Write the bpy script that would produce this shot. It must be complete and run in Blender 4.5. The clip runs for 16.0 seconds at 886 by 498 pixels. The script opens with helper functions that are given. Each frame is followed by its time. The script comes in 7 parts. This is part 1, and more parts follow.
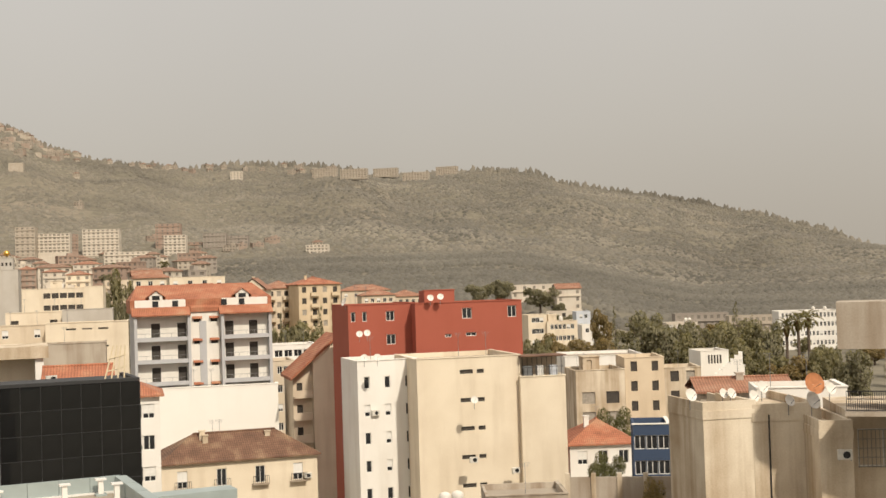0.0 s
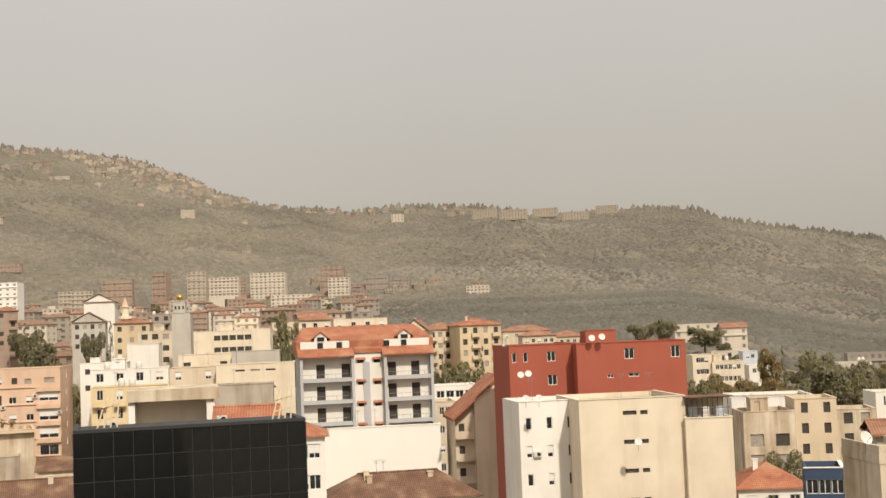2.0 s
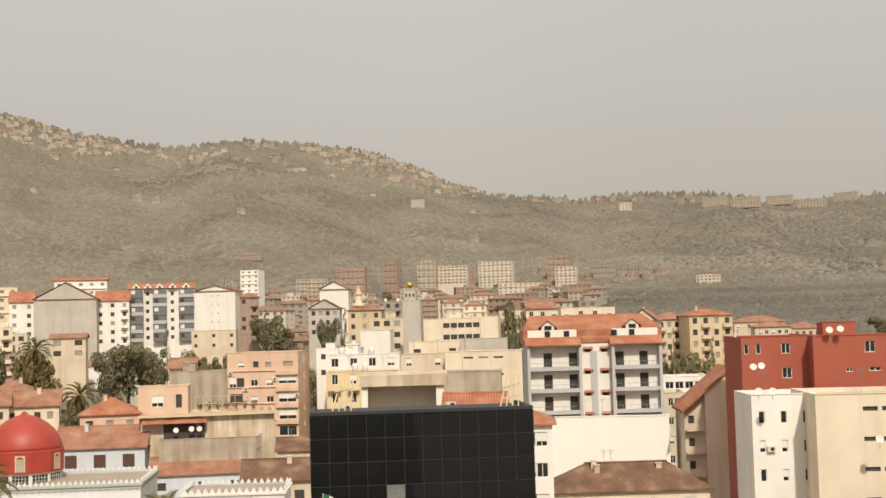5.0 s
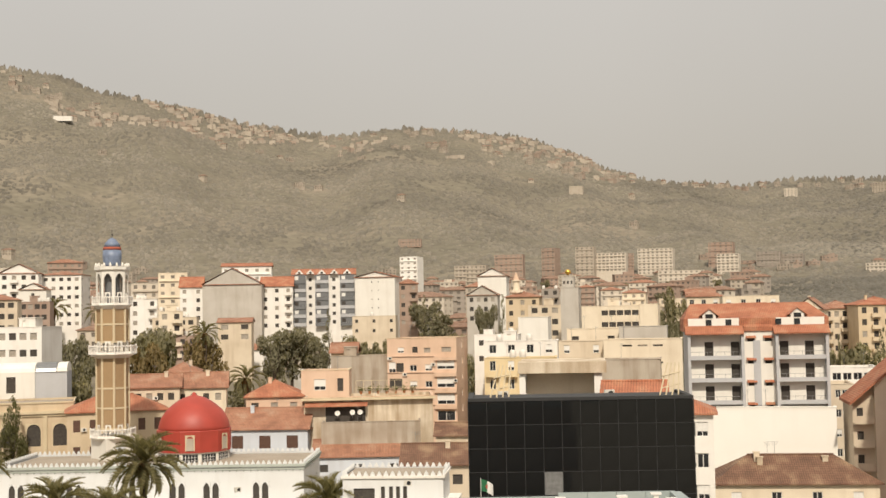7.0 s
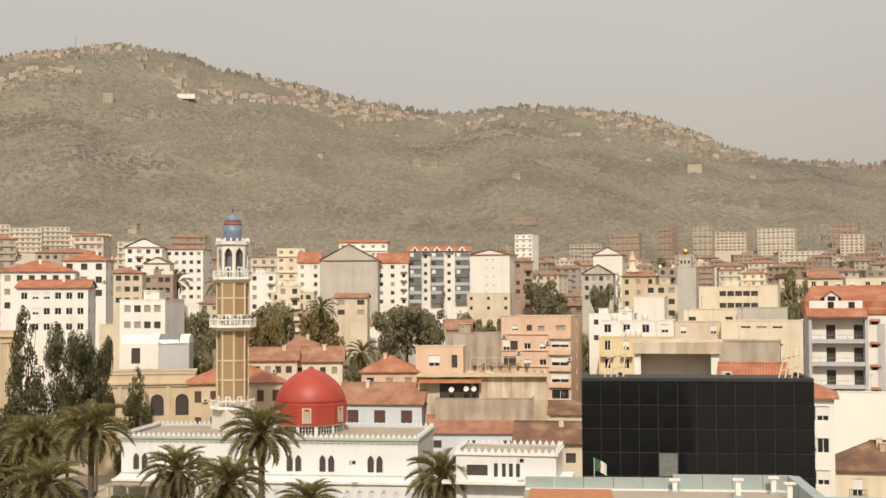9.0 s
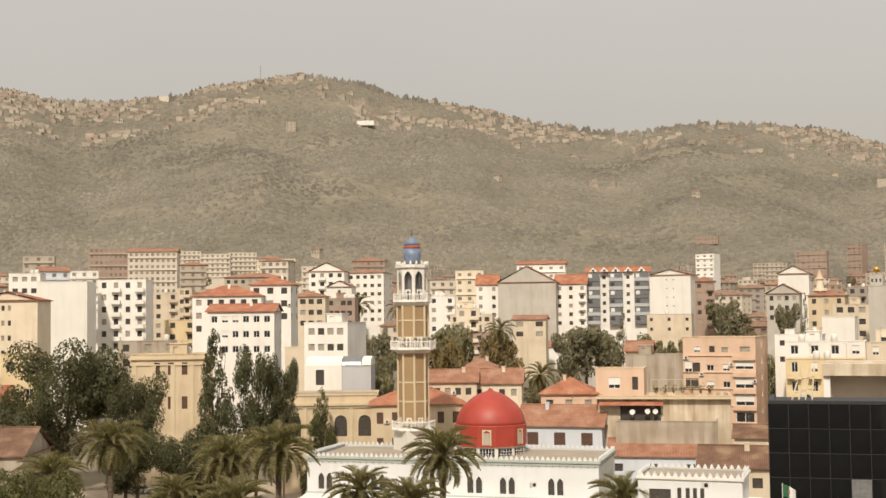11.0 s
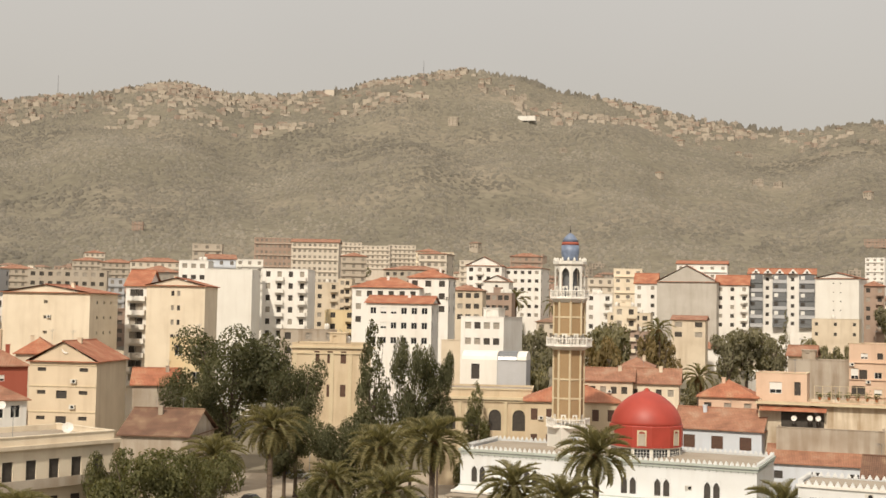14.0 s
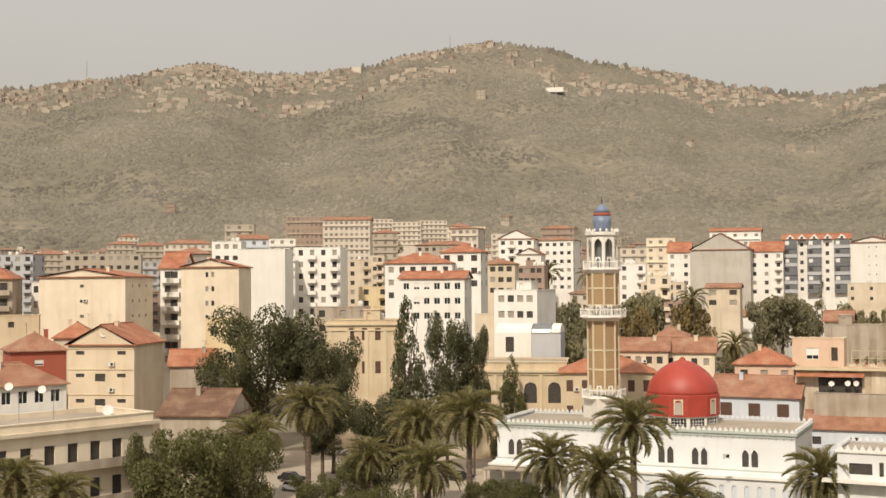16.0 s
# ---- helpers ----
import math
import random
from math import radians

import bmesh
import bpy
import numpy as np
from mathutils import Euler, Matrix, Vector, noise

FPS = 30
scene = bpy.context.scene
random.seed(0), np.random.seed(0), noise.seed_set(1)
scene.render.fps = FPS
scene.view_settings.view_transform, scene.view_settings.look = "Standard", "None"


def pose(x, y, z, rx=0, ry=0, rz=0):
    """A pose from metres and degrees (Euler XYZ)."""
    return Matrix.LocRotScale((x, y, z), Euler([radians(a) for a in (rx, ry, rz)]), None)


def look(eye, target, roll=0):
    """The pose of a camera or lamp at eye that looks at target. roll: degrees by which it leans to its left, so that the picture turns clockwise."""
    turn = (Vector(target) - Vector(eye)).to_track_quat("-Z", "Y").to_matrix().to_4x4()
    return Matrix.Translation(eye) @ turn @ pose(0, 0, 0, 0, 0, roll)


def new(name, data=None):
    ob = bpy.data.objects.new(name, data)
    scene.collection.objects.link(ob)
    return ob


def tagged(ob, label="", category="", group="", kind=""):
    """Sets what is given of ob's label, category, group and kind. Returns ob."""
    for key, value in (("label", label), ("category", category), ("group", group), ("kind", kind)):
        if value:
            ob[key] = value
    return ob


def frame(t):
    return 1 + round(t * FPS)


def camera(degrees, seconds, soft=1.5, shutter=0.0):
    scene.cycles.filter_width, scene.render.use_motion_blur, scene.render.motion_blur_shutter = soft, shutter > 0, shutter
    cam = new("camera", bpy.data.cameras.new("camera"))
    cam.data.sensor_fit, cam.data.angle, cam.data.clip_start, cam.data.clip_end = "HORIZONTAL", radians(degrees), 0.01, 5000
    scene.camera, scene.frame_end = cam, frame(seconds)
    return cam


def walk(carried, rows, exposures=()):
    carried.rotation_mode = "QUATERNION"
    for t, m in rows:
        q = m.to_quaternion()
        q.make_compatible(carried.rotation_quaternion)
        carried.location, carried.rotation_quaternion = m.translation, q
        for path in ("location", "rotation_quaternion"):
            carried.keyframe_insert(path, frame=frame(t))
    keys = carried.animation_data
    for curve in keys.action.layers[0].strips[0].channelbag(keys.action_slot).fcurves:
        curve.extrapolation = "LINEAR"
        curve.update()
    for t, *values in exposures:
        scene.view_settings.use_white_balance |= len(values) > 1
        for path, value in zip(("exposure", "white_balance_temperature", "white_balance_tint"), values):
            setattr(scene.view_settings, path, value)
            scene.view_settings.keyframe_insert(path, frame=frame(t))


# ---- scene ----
# ---------- camera: it turns on one spot, high on a building ----------
cam = camera(39.44, 16.0, soft=1.55)
EYE = 30.0
PATH = [
    (0, 0.048, 1.538, 1.803),
    (0.5, 1.377, 1.864, 2.154),
    (1, 3.357, 2.772, 2.453),
    (1.5, 5.459, 3.113, 2.247),
    (2, 7.48, 3.668, 2.184),
    (2.5, 9.553, 3.889, 2.358),
    (3, 11.595, 3.747, 2.022),
    (3.5, 13.55, 3.409, 1.558),
    (4, 15.326, 4.169, 2.369),
    (4.2, 15.919, 3.891, 2.22),
    (6.3, 22.309, 3.808, 1.468),
    (6.5, 23.291, 3.83, 1.474),
    (7, 25.264, 3.044, 1.082),
    (7.5, 26.739, 2.52, 1.206),
    (8, 27.384, 2.282, 0.788),
    (8.5, 29.238, 2.623, 0.657),
    (9, 30.566, 2.072, 0.297),
    (9.5, 33.077, 2.313, 0.332),
    (10, 34.596, 3.194, 0.115),
    (10.2, 35.587, 3.183, 0.291),
    (12.3, 41.921, 3.129, -0.313),
    (12.5, 42.344, 2.988, -0.521),
    (13, 42.972, 2.79, -0.701),
    (13.5, 44.984, 2.999, -1.122),
    (14, 46.049, 2.901, -1.084),
    (14.5, 46.01, 2.198, -0.762),
    (15, 46.607, 1.791, -0.56),
    (15.5, 46.116, 1.578, -0.587),
    (16, 47.573, 1.717, 0.397),
]

walk(cam, [(t, pose(0, 0, EYE, 90 + pitch, roll, yaw)) for t, yaw, pitch, roll in PATH])

# ---------- dusty daylight: sun behind and to the right of the viewer ----------
SUN_BEARING, SUN_HEIGHT = 152.0, 44.0
world = bpy.data.worlds.new("dusty_sky")
scene.world = world
world.use_nodes = True
wn, wl = world.node_tree.nodes, world.node_tree.links
wn.clear()
sky = wn.new("ShaderNodeTexSky")
sky.sky_type, sky.sun_disc = "NISHITA", False
sky.sun_elevation, sky.sun_rotation = radians(SUN_HEIGHT), radians(SUN_BEARING)
sky.dust_density, sky.air_density = 8.0, 1.0
coord = wn.new("ShaderNodeTexCoord")
sep = wn.new("ShaderNodeSeparateXYZ")
ramp = wn.new("ShaderNodeValToRGB")
ramp.color_ramp.elements[0].position, ramp.color_ramp.elements[0].color = 0.0, (0.46, 0.41, 0.34, 1)
ramp.color_ramp.elements[1].position, ramp.color_ramp.elements[1].color = 1.0, (1.02, 0.95, 0.85, 1)
e = ramp.color_ramp.elements.new(0.12)
e.color = (0.545, 0.50, 0.435, 1)
e = ramp.color_ramp.elements.new(0.33)
e.color = (0.645, 0.61, 0.56, 1)
e = ramp.color_ramp.elements.new(0.6)
e.color = (0.76, 0.715, 0.645, 1)
scale = wn.new("ShaderNodeMixRGB")
scale.inputs[0].default_value = 0.015
wnoise = wn.new("ShaderNodeTexNoise")
wnoise.inputs["Scale"].default_value, wnoise.inputs["Detail"].default_value = 3.0, 3.0
wmul = wn.new("ShaderNodeMixRGB")
wmul.blend_type = "MULTIPLY"
wmul.inputs[0].default_value = 0.10
back = wn.new("ShaderNodeBackground")
back.inputs[1].default_value = 1.0
wout = wn.new("ShaderNodeOutputWorld")
wl.new(coord.outputs["Generated"], sep.inputs[0])
wl.new(sep.outputs[2], ramp.inputs[0])
wl.new(ramp.outputs[0], scale.inputs[1])
wl.new(sky.outputs[0], scale.inputs[2])
wl.new(coord.outputs["Generated"], wnoise.inputs["Vector"])
wl.new(scale.outputs[0], wmul.inputs[1])
wl.new(wnoise.outputs[0], wmul.inputs[2])
wl.new(wmul.outputs[0], back.inputs[0])
wl.new(back.outputs[0], wout.inputs[0])
sun_data = bpy.data.lights.new("sun", "SUN")
sun_data.energy, sun_data.angle, sun_data.color = 3.5, radians(2.0), (1.0, 0.90, 0.75)
sun = new("sun", sun_data)
sb = radians(SUN_BEARING)
sun.matrix_world = look((300 * math.sin(sb), 300 * math.cos(sb), 300 * math.tan(radians(SUN_HEIGHT))), (0, 0, 0))

# ---------- materials ----------
def nodes(name):
    m = bpy.data.materials.new(name)
    m.use_nodes = True
    n, l = m.node_tree.nodes, m.node_tree.links
    return m, n, l, n["Principled BSDF"]


def ramp_node(n, stops):
    r = n.new("ShaderNodeValToRGB")
    els = r.color_ramp.elements
    els[0].position, els[0].color = stops[0][0], (*stops[0][1], 1)
    els[1].position, els[1].color = stops[-1][0], (*stops[-1][1], 1)
    for p, c in stops[1:-1]:
        e = els.new(p)
        e.color = (*c, 1)
    return r


def noise_node(n, l, scale, detail=4, stretch=None, space="Object"):
    c = n.new("ShaderNodeTexCoord")
    t = n.new("ShaderNodeTexNoise")
    t.inputs["Scale"].default_value, t.inputs["Detail"].default_value = scale, detail
    src = c.outputs[space]
    if stretch:
        mp = n.new("ShaderNodeMapping")
        mp.inputs["Scale"].default_value = stretch
        l.new(src, mp.inputs[0])
        src = mp.outputs[0]
    l.new(src, t.inputs["Vector"])
    return t


def mix(n, l, kind, fac, a, b):
    m = n.new("ShaderNodeMixRGB")
    m.blend_type = kind
    for s, v in zip(m.inputs, (fac, a, b)):
        if isinstance(v, (int, float)):
            s.default_value = v
        elif isinstance(v, tuple):
            s.default_value = (*v, 1)
        else:
            l.new(v, s)
    return m.outputs[0]


def bump(n, l, p, height, strength, dist):
    b = n.new("ShaderNodeBump")
    b.inputs["Strength"].default_value, b.inputs["Distance"].default_value = strength, dist
    l.new(height, b.inputs["Height"])
    l.new(b.outputs[0], p.inputs["Normal"])


def plaster(name, c, stain=0.35, streak=0.35, rough=0.9, low=0.5):
    """Painted render: broad patches, fine grain, and rain streaks running down."""
    m, n, l, p = nodes(name)
    dirty = tuple(v * (0.55 - 0.08 * i) for i, v in enumerate(c))
    big = noise_node(n, l, 0.22, 5)
    r1 = ramp_node(n, [(0.38, (0, 0, 0)), (0.72, (1, 1, 1))])
    l.new(big.outputs[0], r1.inputs[0])
    runs = noise_node(n, l, 1.0, 6, (0.75, 0.75, 0.07))
    r2 = ramp_node(n, [(low, (0, 0, 0)), (low + 0.22, (1, 1, 1))])
    l.new(runs.outputs[0], r2.inputs[0])
    fine = noise_node(n, l, 9.0, 5)
    a = mix(n, l, "MIX", r1.outputs[0], c, tuple(v * (1 - stain) + d * stain for v, d in zip(c, dirty)))
    f = n.new("ShaderNodeMath")
    f.operation = "MULTIPLY"
    f.inputs[1].default_value = streak * 1.5
    patchy = noise_node(n, l, 0.35, 3)
    l.new(mix(n, l, "MULTIPLY", 1.0, r2.outputs[0], patchy.outputs[0]), f.inputs[0])
    b = mix(n, l, "MIX", f.outputs[0], a, dirty)
    g = mix(n, l, "OVERLAY", 0.18, b, fine.outputs[0])
    l.new(g, p.inputs["Base Color"])
    p.inputs["Roughness"].default_value = rough
    p.inputs["Specular IOR Level"].default_value = 0.2
    bump(n, l, p, fine.outputs[0], 0.25, 0.02)
    return m


def plain(name, c, rough=0.6, metal=0.0, var=0.25, scale=3.0):
    m, n, l, p = nodes(name)
    t = noise_node(n, l, scale, 4)
    r = ramp_node(n, [(0.3, tuple(v * (1 - var) for v in c)), (0.7, tuple(min(1, v * (1 + var * 0.5)) for v in c))])
    l.new(t.outputs[0], r.inputs[0])
    l.new(r.outputs[0], p.inputs["Base Color"])
    p.inputs["Roughness"].default_value, p.inputs["Metallic"].default_value = rough, metal
    return m


def tiles(name, c, worn):
    """Clay roof tiles: rows of barrel relief, mottled and lichen-worn."""
    m, n, l, p = nodes(name)
    co = n.new("ShaderNodeTexCoord")
    wv = n.new("ShaderNodeTexWave")
    wv.bands_direction = "X"
    wv.inputs["Scale"].default_value, wv.inputs["Distortion"].default_value = 1.3, 0.6
    wv.inputs["Detail"].default_value = 1.0
    l.new(co.outputs["Object"], wv.inputs["Vector"])
    rows = n.new("ShaderNodeTexWave")
    rows.bands_direction = "Y"
    rows.inputs["Scale"].default_value, rows.inputs["Distortion"].default_value = 0.9, 0.8
    l.new(co.outputs["Object"], rows.inputs["Vector"])
    big = noise_node(n, l, 0.5, 6)
    fine = noise_node(n, l, 5.0, 4)
    r = ramp_node(n, [(0.3, tuple(v * 0.72 for v in c)), (0.5, c), (0.72, worn)])
    l.new(big.outputs[0], r.inputs[0])
    a = mix(n, l, "OVERLAY", 0.45, r.outputs[0], fine.outputs[0])
    b = mix(n, l, "MULTIPLY", 0.28, a, wv.outputs[0])
    b = mix(n, l, "MULTIPLY", 0.18, b, rows.outputs[0])
    l.new(b, p.inputs["Base Color"])
    p.inputs["Roughness"].default_value = 0.85
    bump(n, l, p, wv.outputs[0], 0.5, 0.06)
    return m


def leaves(name, dark, light, patch=0.35, depth=0.35, through_light=0.5):
    m, n, l, p = nodes(name)
    g = n.new("ShaderNodeNewGeometry")
    r = ramp_node(n, [(0.0, dark), (0.6, tuple((a + b) / 2 for a, b in zip(dark, light))), (1.0, light)])
    l.new(g.outputs["Random Per Island"], r.inputs[0])
    big = noise_node(n, l, patch, 4)
    c = mix(n, l, "OVERLAY", depth, r.outputs[0], big.outputs[0])
    l.new(c, p.inputs["Base Color"])
    p.inputs["Roughness"].default_value = 0.65
    p.inputs["Specular IOR Level"].default_value = 0.25
    thin = n.new("ShaderNodeBsdfTranslucent")
    l.new(mix(n, l, "MULTIPLY", 1.0, c, (1.25, 1.2, 0.8)), thin.inputs["Color"])
    both = n.new("ShaderNodeMixShader")
    both.inputs[0].default_value = through_light
    l.new(p.outputs[0], both.inputs[1])
    l.new(thin.outputs[0], both.inputs[2])
    l.new(both.outputs[0], n["Material Output"].inputs["Surface"])
    return m


def glassy(name, c, rough=0.08):
    m, n, l, p = nodes(name)
    t = noise_node(n, l, 0.6, 3)
    r = ramp_node(n, [(0.3, c), (0.7, tuple(v * 1.8 + 0.004 for v in c))])
    l.new(t.outputs[0], r.inputs[0])
    l.new(r.outputs[0], p.inputs["Base Color"])
    p.inputs["Roughness"].default_value = rough
    p.inputs["Specular IOR Level"].default_value = 0.5
    return m


WHITE = plaster("white_render", (0.80, 0.77, 0.72), 0.2, 0.26)
BRIGHT = plaster("fresh_white_paint", (0.84, 0.81, 0.75), 0.06, 0.05)
CLEAN = plaster("clean_white_render", (0.75, 0.72, 0.66), 0.14, 0.2)
CREAM = plaster("cream_render", (0.74, 0.645, 0.505), 0.28, 0.34)
SAND = plaster("sand_render", (0.65, 0.555, 0.43), 0.35, 0.4)
PINK = plaster("peach_render", (0.67, 0.485, 0.36), 0.3, 0.3)
YELLOW = plaster("yellow_render", (0.70, 0.565, 0.35), 0.25, 0.3)
PALE_OCHRE = plaster("pale_ochre_render", (0.67, 0.555, 0.41), 0.3, 0.35)
OCHRE = plaster("ochre_render", (0.62, 0.505, 0.355), 0.35, 0.4)
RED = plaster("red_render", (0.36, 0.105, 0.07), 0.15, 0.12)
GREY = plaster("bare_cement", (0.50, 0.465, 0.415), 0.35, 0.35)
STAINED = plaster("stained_pale_concrete", (0.70, 0.615, 0.49), 0.8, 1.2, low=0.42)
CONCRETE = plaster("weathered_concrete", (0.46, 0.40, 0.33), 0.6, 0.9, low=0.45)
LIGHT_GREY = plaster("pale_grey_paint", (0.46, 0.46, 0.47), 0.15, 0.15)
SOOT = plain("soot_black_metal", (0.024, 0.024, 0.025), 0.6)
DARK_GREY = plaster("dark_grey_paint", (0.17, 0.175, 0.18), 0.2, 0.15)
BLUE = plaster("blue_paint", (0.055, 0.08, 0.135), 0.2, 0.2)
SAGE = plaster("sage_grey_trim", (0.44, 0.47, 0.43), 0.2, 0.2)
PALE_BLUE = plaster("pale_blue_render", (0.60, 0.63, 0.68), 0.15, 0.2)
TAN = plaster("tan_tile_cladding", (0.365, 0.25, 0.14), 0.25, 0.2)
TRIM = plaster("light_trim", (0.62, 0.52, 0.36), 0.2, 0.2)
# far walls and village: distance haze put into these duller, greyer base colours
HAZED = plaster("dusty_far_render", (0.45, 0.392, 0.322), 0.3, 0.25)
HAZED_RED = plaster("dusty_far_brick", (0.37, 0.275, 0.22), 0.3, 0.25)
HAZED_WHITE = plaster("dusty_far_white", (0.60, 0.535, 0.45), 0.2, 0.2)
HAZED_GREY = plaster("dusty_far_grey", (0.33, 0.29, 0.25), 0.2, 0.2)
HAZED_VILLAGE = plaster("village_rubble_render", (0.39, 0.338, 0.28), 0.3, 0.2)
HAZED_VILLAGE_RED = plaster("hazed_village_brick", (0.35, 0.278, 0.226), 0.3, 0.2)
TILE = tiles("orange_clay_tiles", (0.46, 0.172, 0.092), (0.50, 0.26, 0.15))
TILE_OLD = tiles("old_brown_clay_tiles", (0.20, 0.105, 0.065), (0.33, 0.215, 0.13))
TILE_DULL = tiles("dull_red_clay_tiles", (0.39, 0.185, 0.112), (0.44, 0.27, 0.18))
ROOFING = plaster("dusty_roof_screed", (0.36, 0.31, 0.25), 0.4, 0.1)
GLASS = glassy("dark_window_glass", (0.018, 0.019, 0.021))
# shade of the rooms behind openings, put into one dark panel colour
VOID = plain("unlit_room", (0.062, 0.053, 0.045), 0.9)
FRAME = plain("white_window_frame", (0.72, 0.70, 0.66), 0.5, 0, 0.08)
# far window colours, lightened so that they carry the haze
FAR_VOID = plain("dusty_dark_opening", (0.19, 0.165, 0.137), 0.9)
FAR_PALE = plain("haze_pale_window", (0.28, 0.245, 0.20), 0.9)
BROWN = plain("brown_shutter", (0.10, 0.050, 0.032), 0.7)
SHUT = plain("lowered_grey_shutter", (0.34, 0.30, 0.25), 0.8)
BLIND = plain("white_roller_blind", (0.74, 0.72, 0.68), 0.7, 0, 0.08)
STEEL = plain("grey_steel", (0.30, 0.30, 0.30), 0.45, 0.7)
IRON = plain("dark_iron", (0.03, 0.03, 0.032), 0.5, 0.5)
BLACK_GLASS = glassy("black_curtain_glass", (0.0045, 0.005, 0.0055), 0.05)
GREEN_SHEET = plain("pale_green_sheet", (0.33, 0.38, 0.37), 0.5, 0.1, 0.15, 0.6)
MOSQUE_WHITE = plaster("cool_white_limewash", (0.71, 0.715, 0.71), 0.16, 0.22)
DISH = plain("dish_white", (0.70, 0.66, 0.60), 0.5, 0, 0.1)
RUST = plain("rust_orange", (0.42, 0.17, 0.07), 0.8)
AC_WHITE = plain("ac_casing", (0.62, 0.59, 0.53), 0.5, 0, 0.12)
DOME_RED = plain("red_dome_paint", (0.37, 0.050, 0.032), 0.5, 0, 0.14, 0.5)
DOME_BLUE = plain("blue_dome_tiles", (0.17, 0.21, 0.30), 0.45, 0, 0.25, 2.0)
GOLD = plain("gilded_ball", (0.75, 0.45, 0.10), 0.3, 0.9)
BARK = plain("grey_brown_bark", (0.13, 0.095, 0.07), 0.95, 0, 0.4, 4.0)
LEAF_DARK = leaves("dark_foliage", (0.080, 0.086, 0.044), (0.180, 0.172, 0.094))
LEAF_MID = leaves("dusty_green_foliage", (0.098, 0.104, 0.044), (0.225, 0.212, 0.096))
LEAF_DRY = leaves("yellowing_foliage", (0.20, 0.155, 0.075), (0.36, 0.27, 0.13))
# lighter copies of the dark and green foliage: haze painted into distant trees
LEAF_DARK_FAR = leaves("haze_paled_dark_foliage", (0.185, 0.173, 0.112), (0.33, 0.30, 0.195))
LEAF_MID_FAR = leaves("haze_paled_green_foliage", (0.20, 0.186, 0.108), (0.37, 0.33, 0.195))
LEAF_PALM = leaves("palm_green", (0.115, 0.112, 0.055), (0.30, 0.26, 0.135))
# hill scrub colour raised and greyed to hold the haze over the slope
LEAF_HILL = leaves("hazed_maquis", (0.166, 0.150, 0.120), (0.230, 0.203, 0.161), 0.0045, 0.85, 0.15)
FROND_DRY = leaves("dry_palm_thatch", (0.16, 0.10, 0.045), (0.26, 0.17, 0.08))


# ---------- building blocks ----------
class Geo:
    """Gathers faces of one mesh, with a material slot for each."""

    def __init__(self):
        self.v, self.f, self.s, self.n = [], [], [], []

    def face(self, pts, slot=0):
        i = len(self.v)
        self.v += [tuple(p) for p in pts]
        self.f.append(tuple(range(i, i + len(pts))))
        self.s.append(slot)

    def box(self, x0, x1, y0, y1, z0, z1, slot=0):
        i = len(self.v)
        self.v += [(x0, y0, z0), (x1, y0, z0), (x1, y1, z0), (x0, y1, z0), (x0, y0, z1), (x1, y0, z1), (x1, y1, z1), (x0, y1, z1)]
        for q in ((3, 2, 1, 0), (4, 5, 6, 7), (0, 1, 5, 4), (1, 2, 6, 5), (2, 3, 7, 6), (3, 0, 4, 7)):
            self.f.append(tuple(i + k for k in q))
            self.s.append(slot)

    def lathe(self, rings, sides=16, cx=0, cy=0, slot=0, turn=0.0):
        """rings: (radius, z) from the bottom up."""
        i = len(self.v)
        for r, z in rings:
            for k in range(sides):
                a = 2 * math.pi * (k + turn) / sides
                self.v.append((cx + r * math.cos(a), cy + r * math.sin(a), z))
        for j in range(len(rings) - 1):
            for k in range(sides):
                a, b = i + j * sides + k, i + j * sides + (k + 1) % sides
                self.f.append((a, b, b + sides, a + sides))
                self.s.append(slot)
        self.f.append(tuple(i + k for k in reversed(range(sides))))
        self.f.append(tuple(i + (len(rings) - 1) * sides + k for k in range(sides)))
        self.s += [slot, slot]

    def tube(self, a, b, r0, r1, sides=6, slot=0):
        a, b = Vector(a), Vector(b)
        d = (b - a).normalized()
        s = d.orthogonal().normalized()
        t = d.cross(s)
        i = len(self.v)
        for p, r in ((a, r0), (b, r1)):
            for k in range(sides):
                q = 2 * math.pi * k / sides
                self.v.append(tuple(p + s * (r * math.cos(q)) + t * (r * math.sin(q))))
        for k in range(sides):
            self.f.append((i + k, i + (k + 1) % sides, i + sides + (k + 1) % sides, i + sides + k))
            self.s.append(slot)
        self.f.append(tuple(i + k for k in reversed(range(sides))))
        self.f.append(tuple(i + sides + k for k in range(sides)))
        self.s += [slot, slot]

    def facade(self, p0, u, width, z0, z1, holes=(), deep=0.2, slot=0):
        """An upright wall face from p0 along u (outward is to the right of u), with real openings and their reveals."""
        n = (u[1], -u[0])
        xs = sorted({0.0, width, *(h[0] for h in holes), *(h[1] for h in holes)})
        zs = sorted({z0, z1, *(h[2] for h in holes), *(h[3] for h in holes)})
        at = lambda x, z, k=0.0: (p0[0] + u[0] * x - n[0] * k, p0[1] + u[1] * x - n[1] * k, z)
        for a, b in zip(xs, xs[1:]):
            run = None
            for c, d in zip(zs, zs[1:]):
                x, z = (a + b) / 2, (c + d) / 2
                if any(h[0] < x < h[1] and h[2] < z < h[3] for h in holes):
                    if run is not None:
                        self.face((at(a, run), at(b, run), at(b, c), at(a, c)), slot)
                        run = None
                elif run is None:
                    run = c
            if run is not None:
                self.face((at(a, run), at(b, run), at(b, z1), at(a, z1)), slot)
        for a, b, c, d in holes:
            self.face((at(a, c), at(b, c), at(b, c, deep), at(a, c, deep)), slot)
            self.face((at(a, d, deep), at(b, d, deep), at(b, d), at(a, d)), slot)
